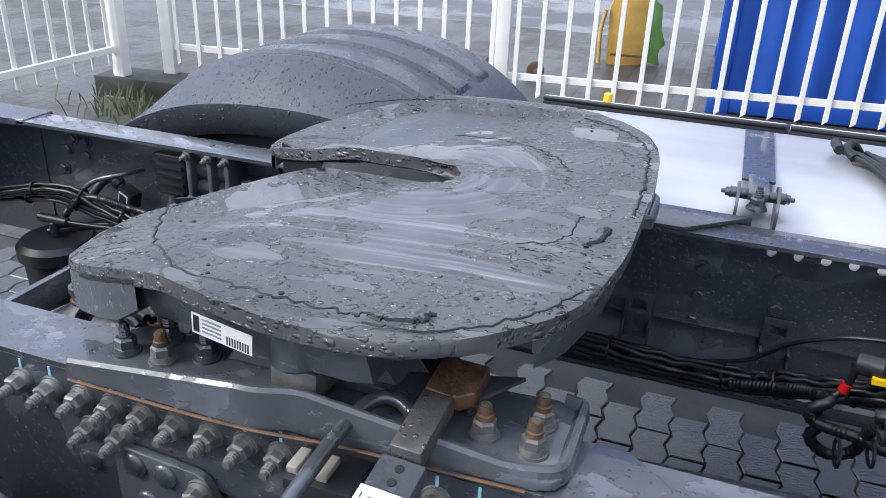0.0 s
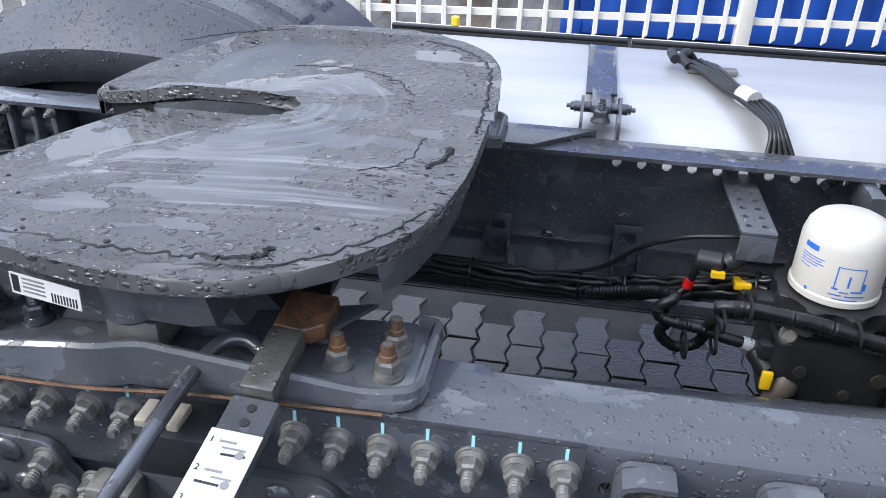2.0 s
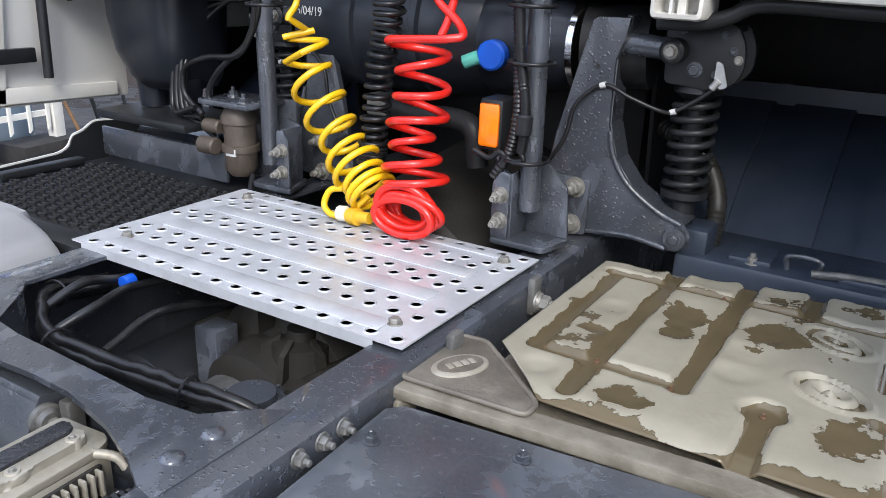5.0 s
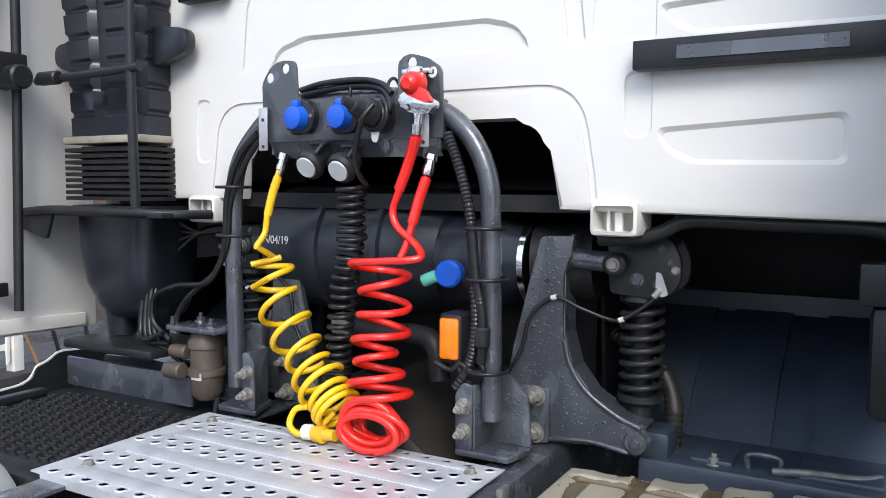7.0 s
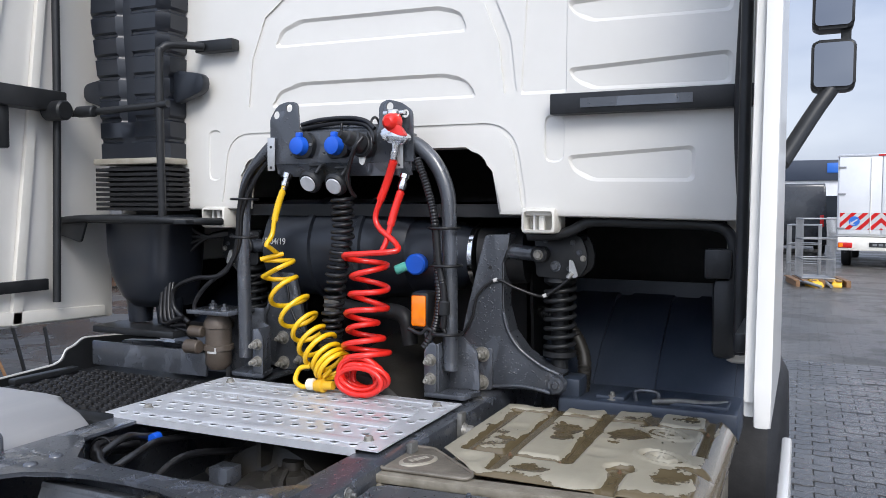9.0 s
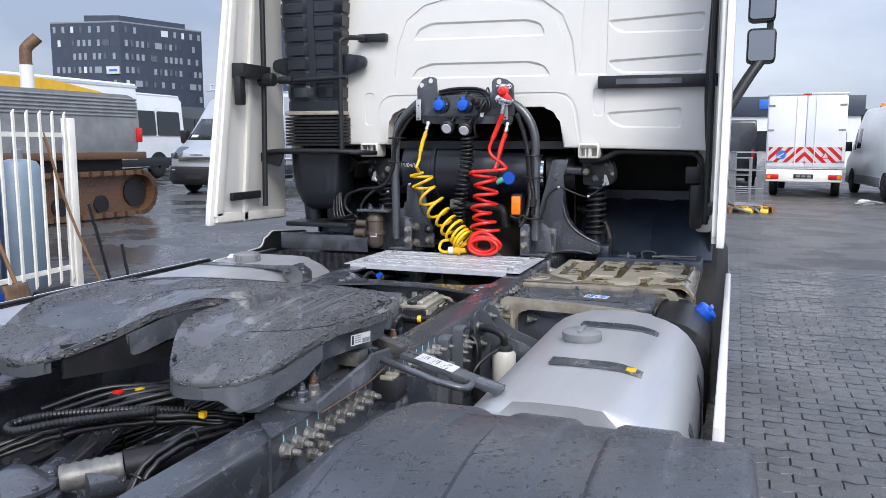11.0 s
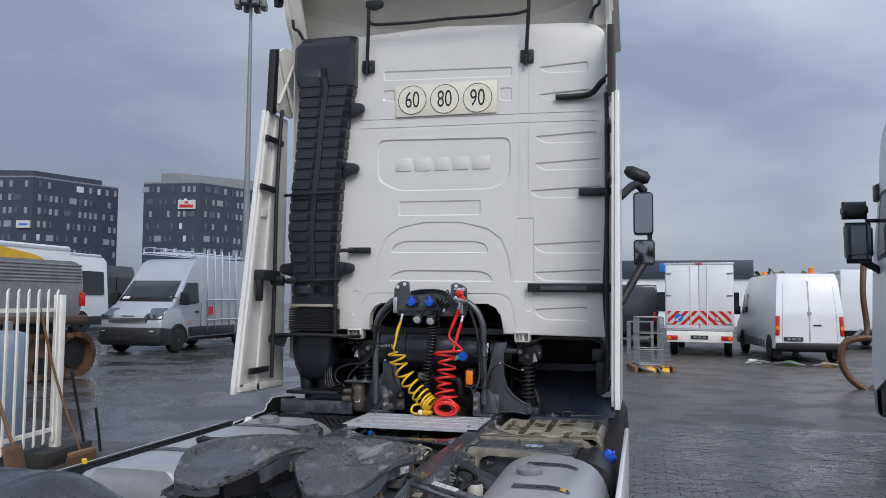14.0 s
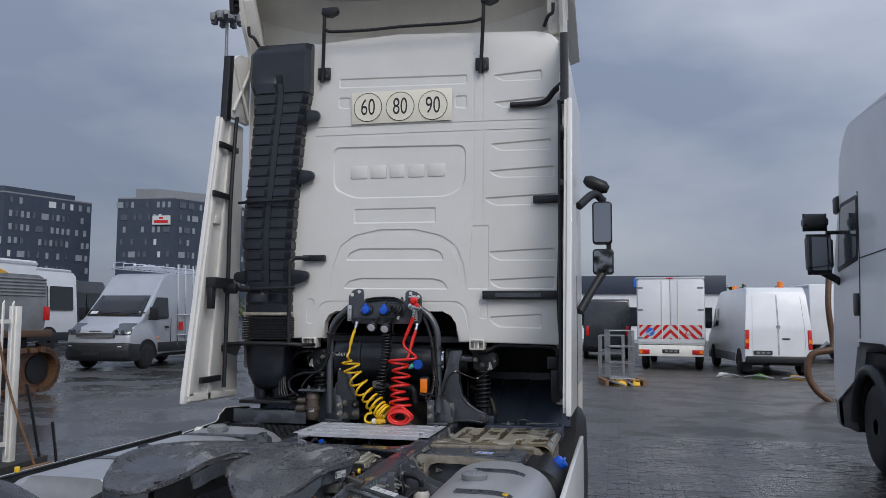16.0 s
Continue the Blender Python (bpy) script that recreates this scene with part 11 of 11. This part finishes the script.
def crate(x, y, z, turn):
    c = thing("wire_crate", (x, y, z), "grey wire mesh crate on a wooden pallet", "crate", "wire crates", turn)
    part("floor", B(-0.4, 0.4, -0.3, 0.3, 0, 0.02), GREYMETAL, c)
    for i in range(9):
        u = -0.4 + 0.1 * i
        for s in (-1, 1):
            part("wire", bars_mesh([((u, s * 0.3, 0), (u, s * 0.3, 1.2))], 0.008), GREYMETAL, c)
    for z2 in (0.02, 0.4, 0.8, 1.2):
        for s in (-1, 1):
            part("hoop", bars_mesh([((-0.4, s * 0.3, z2), (0.4, s * 0.3, z2)), ((s * 0.4, -0.3, z2), (s * 0.4, 0.3, z2))], 0.012), GREYMETAL, c)


pal = thing("wooden_pallet", (17.9, -1.55, -0.012), "weathered wooden pallet with loose parts", "pallet", turn=10)
for i in range(7):
    part("deck_board", B(-0.6, 0.6, -0.5 + 0.155 * i, -0.4 + 0.155 * i, 0.12, 0.142), WOOD, pal)
for i in range(3):
    part("runner", B(-0.6, 0.6, -0.5 + 0.46 * i, -0.42 + 0.46 * i, 0.0, 0.12), WOOD, pal)
crate(17.9, -1.5, 0.132, 10)
crate(18.7, -1.3, -0.012, -5)
for k, (x, y, c) in enumerate(((17.5, -1.9, YELLOWPAINT), (17.35, -1.5, YELLOWPAINT), (20.6, -5.3, MOSS), (20.4, -6.2, SIGNYELLOW), (20.9, -4.4, WHITE_DULL))):
    o = thing("scrap_part", (x, y, -0.012), ("loose yellow part lying on the wet yard", "loose green part lying on the wet yard", "loose white part lying on the wet yard")[0 if k in (0, 1, 3) else 1 if k == 2 else 2], "scrap", "scrap on the yard", 30 * k)
    part("shell", P(rounded([(-0.2, 0), (0.21, 0), (0.17, 0.12), (0.05, 0.15), (-0.15, 0.1)], 0.04), "y", -0.09, 0.09, 0.02), c, o)
    part("tube", T([(-0.4, 0.1, 0.04), (0.0, 0.2, 0.1), (0.4, 0.12, 0.04)], 0.03, 8, 4), GREYMETAL, o)

# ---- distance ----
WINLIGHT = material("bright_blind", (0.52, 0.54, 0.54), 0.5)
WINDARK = material("office_glass", (0.05, 0.06, 0.075), 0.1, spec=0.8)
WINMID = material("office_glass_grey", (0.22, 0.245, 0.27), 0.25)
PANE = {}
for k, mt in (("l", WINLIGHT), ("d", WINDARK), ("m", WINMID)):
    for w in (0.75, 1.9):
        PANE[k, w] = mesh_of("window", B(-w / 2, w / 2, -0.12, 0.05, 0, 1.55), mt)


def office(corner, ang_l, len_l, ang_r, len_r, h, rnd, label, floors=7):
    o = thing("office_block", (*corner, -0.012), label, "office building", "office blocks")
    L = Vector((math.cos(ang_l), math.sin(ang_l))) * len_l
    R = Vector((math.cos(ang_r), math.sin(ang_r))) * len_r
    base = [(0, 0), tuple(R), tuple(R + L), tuple(L)]
    part("wall", P(base, "z", 0, h), FACADE, o)
    part("parapet", P([(p[0] * 1.004, p[1] * 1.004) for p in base], "z", h, h + 0.35), GREYMETAL, o)
    for d, ln in ((L, len_l), (R, len_r)):
        u = d / ln
        a = math.atan2(u.y, u.x)
        n = Vector((u.y, -u.x))
        if n.dot(Vector(corner)) > 0:
            n = -n
        for f in range(floors):
            z = h - 3.3 * (f + 1) + 0.9
            s = 1.3
            while s < ln - 1.2:
                r = rnd.random()
                w = 1.9 if r > 0.86 else 0.75
                s += w / 2
                if rnd.random() > 0.16:
                    k = "l" if rnd.random() < 0.10 else "d" if rnd.random() < 0.42 else "m"
                    wob = new("window", PANE[k, w])
                    wob.matrix_basis = pose(u.x * s + n.x * 0.06, u.y * s + n.y * 0.06, z, 0, 0, math.degrees(a))
                    wob.parent = o
                s += w / 2 + (0.75 if rnd.random() < 0.7 else 1.7)
    return o, L, R


oa, aL, aR = office((162.1, 144.2), radians(100), 19, radians(-18), 24, 31.2, random.Random(3), "dark grey office block with narrow windows and a flat roof")
part("roof_house", P([(1, 1), tuple(aR * 0.85 + Vector((0, 1.5))), tuple(aR * 0.85 + aL * 0.4), tuple(aL * 0.5)], "z", 31.2, 33.0), FACADE, oa)
ob_, bL, bR = office((185.5, 112.2), radians(96), 16, radians(-24), 26, 32.2, random.Random(8), "dark grey office block with a red and white sign")
part("roof_house", P([tuple(bL * 0.5 + bR * 0.1), tuple(bR * 0.85 + bL * 0.1), tuple(bR * 0.85 + bL * 0.7), tuple(bL * 0.85 + bR * 0.1)], "z", 32.2, 35.2), GREYMETAL, ob_)
sg = part("sign", B(-2.4, 2.4, -0.3, 0.3, 0, 2.4, m=pose(bL.x * 0.22 - 0.3, bL.y * 0.22, 25.2, 0, 0, 96)), LABEL, ob_, "white sign with red bars")
part("text_bar", B(-1.9, 1.9, -0.36, 0.36, 0.4, 1.2, m=pose(bL.x * 0.22 - 0.3, bL.y * 0.22, 25.2, 0, 0, 96)), REDREFL, sg)
part("text_bar", B(-0.5, 0.5, -0.36, 0.36, 1.5, 2.0, m=pose(bL.x * 0.22 - 0.3, bL.y * 0.22, 25.2, 0, 0, 96)), REDREFL, sg)
sg2 = part("sign", B(-1.7, 1.7, -0.3, 0.3, 0, 1.8, m=pose(aL.x * 0.1 - 0.3, aL.y * 0.1, 18.6, 0, 0, 100)), LABEL, oa, "white and blue sign")
part("text_bar", B(-1.2, 1.0, -0.36, 0.36, 0.6, 1.1, m=pose(aL.x * 0.1 - 0.3, aL.y * 0.1, 18.6, 0, 0, 100)), BLUEINK, sg2)

mast = thing("light_mast", (80.6, 43.0, -0.012), "tall grey floodlight mast", "light mast")
part("pole", lathe(bmesh.new(), (0, 0, 0), (0, 0, 37), [(0, 0.45), (1, 0.16)], 12), GREYMETAL, mast)
part("crown_ring", C((0, 0, 36.4), (0, 0, 36.9), 1.5, 16), GREYMETAL, mast)
for k in range(8):
    a = k * math.pi / 4
    part("floodlight", B(-0.35, 0.35, -0.3, 0.3, -0.5, 0.4, bevel=0.05, m=pose(1.6 * math.cos(a), 1.6 * math.sin(a), 36.3)), GREYMETAL, mast)

hall = thing("warehouse", (61.5, -3.4, -0.012), "low dark warehouse with a blue lettering band", "warehouse")
part("wall", B(-3, 12, -5.6, 6.5, 0, 3.4), VANWHITE, hall)
fas = part("fascia", B(-3.2, 12.2, -5.8, 6.7, 3.4, 4.75, bevel=0.03), FACADE, hall, "dark roof fascia")
for i in range(3):
    part("sign_bar", B(-3.26, -3.19, -1.9 + 0.95 * i, -1.1 + 0.95 * i, 3.9, 4.55, bevel=0.02), BLUEINK, fas)
for i in range(5):
    part("window", B(-3.05, -2.98, -4.8 + 2.2 * i, -3.2 + 2.2 * i, 1.0, 2.4), DARKGLASS, hall)


def treeline(x, y0, y1, h, n, rnd, name="far_trees"):
    bm = bmesh.new()
    for i in range(n):
        y = rnd.uniform(y0, y1)
        hh = h * rnd.uniform(0.5, 1.0)
        for k in range(16):
            c = Vector((x + rnd.uniform(-3, 3), y + rnd.gauss(0, 1.6), hh * rnd.uniform(0.25, 1.0)))
            s = rnd.uniform(0.4, 1.2)
            q = [c + Vector((rnd.uniform(-1, 1), rnd.uniform(-1, 1), rnd.uniform(-1, 1))) * s for _ in range(4)]
            vs = [bm.verts.new(p) for p in q]
            for f in ((0, 1, 2), (0, 1, 3), (1, 2, 3), (0, 2, 3)):
                bm.faces.new([vs[j] for j in f])
    ob = part(name, bm, LEAF, angle=10)
    return tagged(ob, "low line of bare and leafy trees beyond the yard", "trees", kind="stuff")


treeline(147, -60, 6, 7.5, 150, random.Random(11))
treeline(120, 60, 150, 5.5, 150, random.Random(12))
# unseen row behind the viewer, added to darken what the mirrors reflect
treeline(-75, -70, 70, 9.0, 220, random.Random(13))


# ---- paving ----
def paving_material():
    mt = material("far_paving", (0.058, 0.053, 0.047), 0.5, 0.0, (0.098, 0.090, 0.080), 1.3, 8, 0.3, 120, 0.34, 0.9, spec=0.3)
    nt = mt.node_tree
    bs = nt.nodes["Principled BSDF"]
    co = nt.nodes.new("ShaderNodeTexCoord")
    br = nt.nodes.new("ShaderNodeTexBrick")
    br.inputs["Scale"].default_value = 1.0
    br.inputs["Brick Width"].default_value, br.inputs["Row Height"].default_value = 0.21, 0.105
    br.inputs["Mortar Size"].default_value = 0.005
    br.inputs["Color1"].default_value, br.inputs["Color2"].default_value = (0.75, 0.75, 0.75, 1), (1.15, 1.13, 1.1, 1)
    br.inputs["Mortar"].default_value = (0.4, 0.38, 0.35, 1)
    rot = nt.nodes.new("ShaderNodeMapping")
    rot.inputs["Rotation"].default_value = (0, 0, radians(90))
    nt.links.new(co.outputs["Object"], rot.inputs["Vector"])
    nt.links.new(rot.outputs["Vector"], br.inputs["Vector"])
    old = bs.inputs["Base Color"].links[0].from_socket
    mx = nt.nodes.new("ShaderNodeMix")
    mx.data_type, mx.blend_type = "RGBA", "MULTIPLY"
    mx.inputs[0].default_value = 1.0
    nt.links.new(old, mx.inputs[6])
    nt.links.new(br.outputs["Color"], mx.inputs[7])
    nt.links.new(mx.outputs[2], bs.inputs["Base Color"])
    bp = nt.nodes.new("ShaderNodeBump")
    bp.inputs["Strength"].default_value, bp.inputs["Distance"].default_value = 0.6, 0.006
    nt.links.new(br.outputs["Fac"], bp.inputs["Height"])
    bp.invert = True
    prev = bs.inputs["Normal"].links[0].from_socket
    nt.links.new(prev, bp.inputs["Normal"])
    nt.links.new(bp.outputs["Normal"], bs.inputs["Normal"])
    return mt


FARPAVE = paving_material()
PV = PAVER.node_tree
oi = PV.nodes.new("ShaderNodeNewGeometry")
hs = PV.nodes.new("ShaderNodeHueSaturation")
rg = PV.nodes.new("ShaderNodeMapRange")
rg.inputs[3].default_value, rg.inputs[4].default_value = 0.72, 1.2
PV.links.new(oi.outputs["Random Per Island"], rg.inputs[0])
PV.links.new(rg.outputs[0], hs.inputs["Value"])
pbs = PV.nodes["Principled BSDF"]
PV.links.new(pbs.inputs["Base Color"].links[0].from_socket, hs.inputs["Color"])
PV.links.new(hs.outputs["Color"], pbs.inputs["Base Color"])

NX0, NX1, NY0, NY1 = -3.57, 8.82, -6.4, 1.34
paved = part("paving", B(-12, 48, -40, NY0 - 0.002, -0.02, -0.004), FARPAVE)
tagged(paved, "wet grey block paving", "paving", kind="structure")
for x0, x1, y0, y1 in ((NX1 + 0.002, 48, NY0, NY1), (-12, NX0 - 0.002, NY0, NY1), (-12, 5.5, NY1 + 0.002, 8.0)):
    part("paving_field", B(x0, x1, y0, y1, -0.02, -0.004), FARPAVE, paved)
part("bedding", B(NX0, NX1, NY0, NY1, -0.02, -0.008), JOINT, paved)


def paver_mesh():
    bm = bmesh.new()
    # interlocking block: both long edges run in the same zigzag
    a, b, c, w = 0.0503, 0.1027, 0.0035, 0.008
    edge = [(-b, w), (-b / 2, -w), (0.0, w), (b / 2, -w), (b, w)]
    rim = [(a + d, y) for y, d in edge] + [(-a + d, y) for y, d in reversed(edge)]
    mid = [d for y, d in edge] + [d for y, d in reversed(edge)]
    lo = [bm.verts.new((x, y, -0.012)) for x, y in rim]
    mi = [bm.verts.new((x, y, -c)) for x, y in rim]
    hi = [bm.verts.new(((x - d) * (1 - c / a) + d, y * (1 - c / b), 0)) for (x, y), d in zip(rim, mid)]
    n = len(rim)
    for p, q in ((lo, mi), (mi, hi)):
        for i in range(n):
            bm.faces.new((p[i], p[(i + 1) % n], q[(i + 1) % n], q[i]))
    for i in range(4):
        bm.faces.new((hi[i], hi[i + 1], hi[n - 2 - i], hi[n - 1 - i]))
    return bm


one = mesh_of("paver", paver_mesh(), PAVER, 20)
src_v = [tuple(v.co) for v in one.vertices]
src_f = [tuple(f.vertices) for f in one.polygons]
rnd = random.Random(21)
vs, fs = [], []
picked = 0
nx = int((NX1 - NX0) / 0.105)
for i in range(nx):
    x = NX0 + 0.0525 + 0.105 * i
    for j in range(int((NY1 - NY0) / 0.21)):
        y = NY0 + 0.105 + 0.21 * j + (0.105 if i % 2 else 0)
        dz, t1, t2, rz = rnd.uniform(-0.003, 0.001), rnd.gauss(0, 0.008), rnd.gauss(0, 0.008), rnd.gauss(0, 0.008)
        near = (0.15 < x < 1.55 and -0.5 < y < 0.5) or (-1.1 < x < 1.1 and -2.1 < y < -1.25)
        if near and picked < 300:
            ob = new("paver", one)
            ob.matrix_basis = Matrix.Translation((x, y, dz)) @ Matrix.Rotation(rz, 4, "Z") @ Matrix.Rotation(t1, 4, "X") @ Matrix.Rotation(t2, 4, "Y")
            ob.parent = paved
            picked += 1
            continue
        k = len(vs)
        vs += [(x + a - rz * b, y + b + rz * a, c + dz + t1 * b - t2 * a) for a, b, c in src_v]
        fs += [tuple(k + q for q in f) for f in src_f]
me = bpy.data.meshes.new("pavers")
me.from_pydata(vs, [], fs)
me.materials.append(PAVER)
pvs = new("pavers", me)
pvs.parent = paved
pvs["kind"] = "stuff"
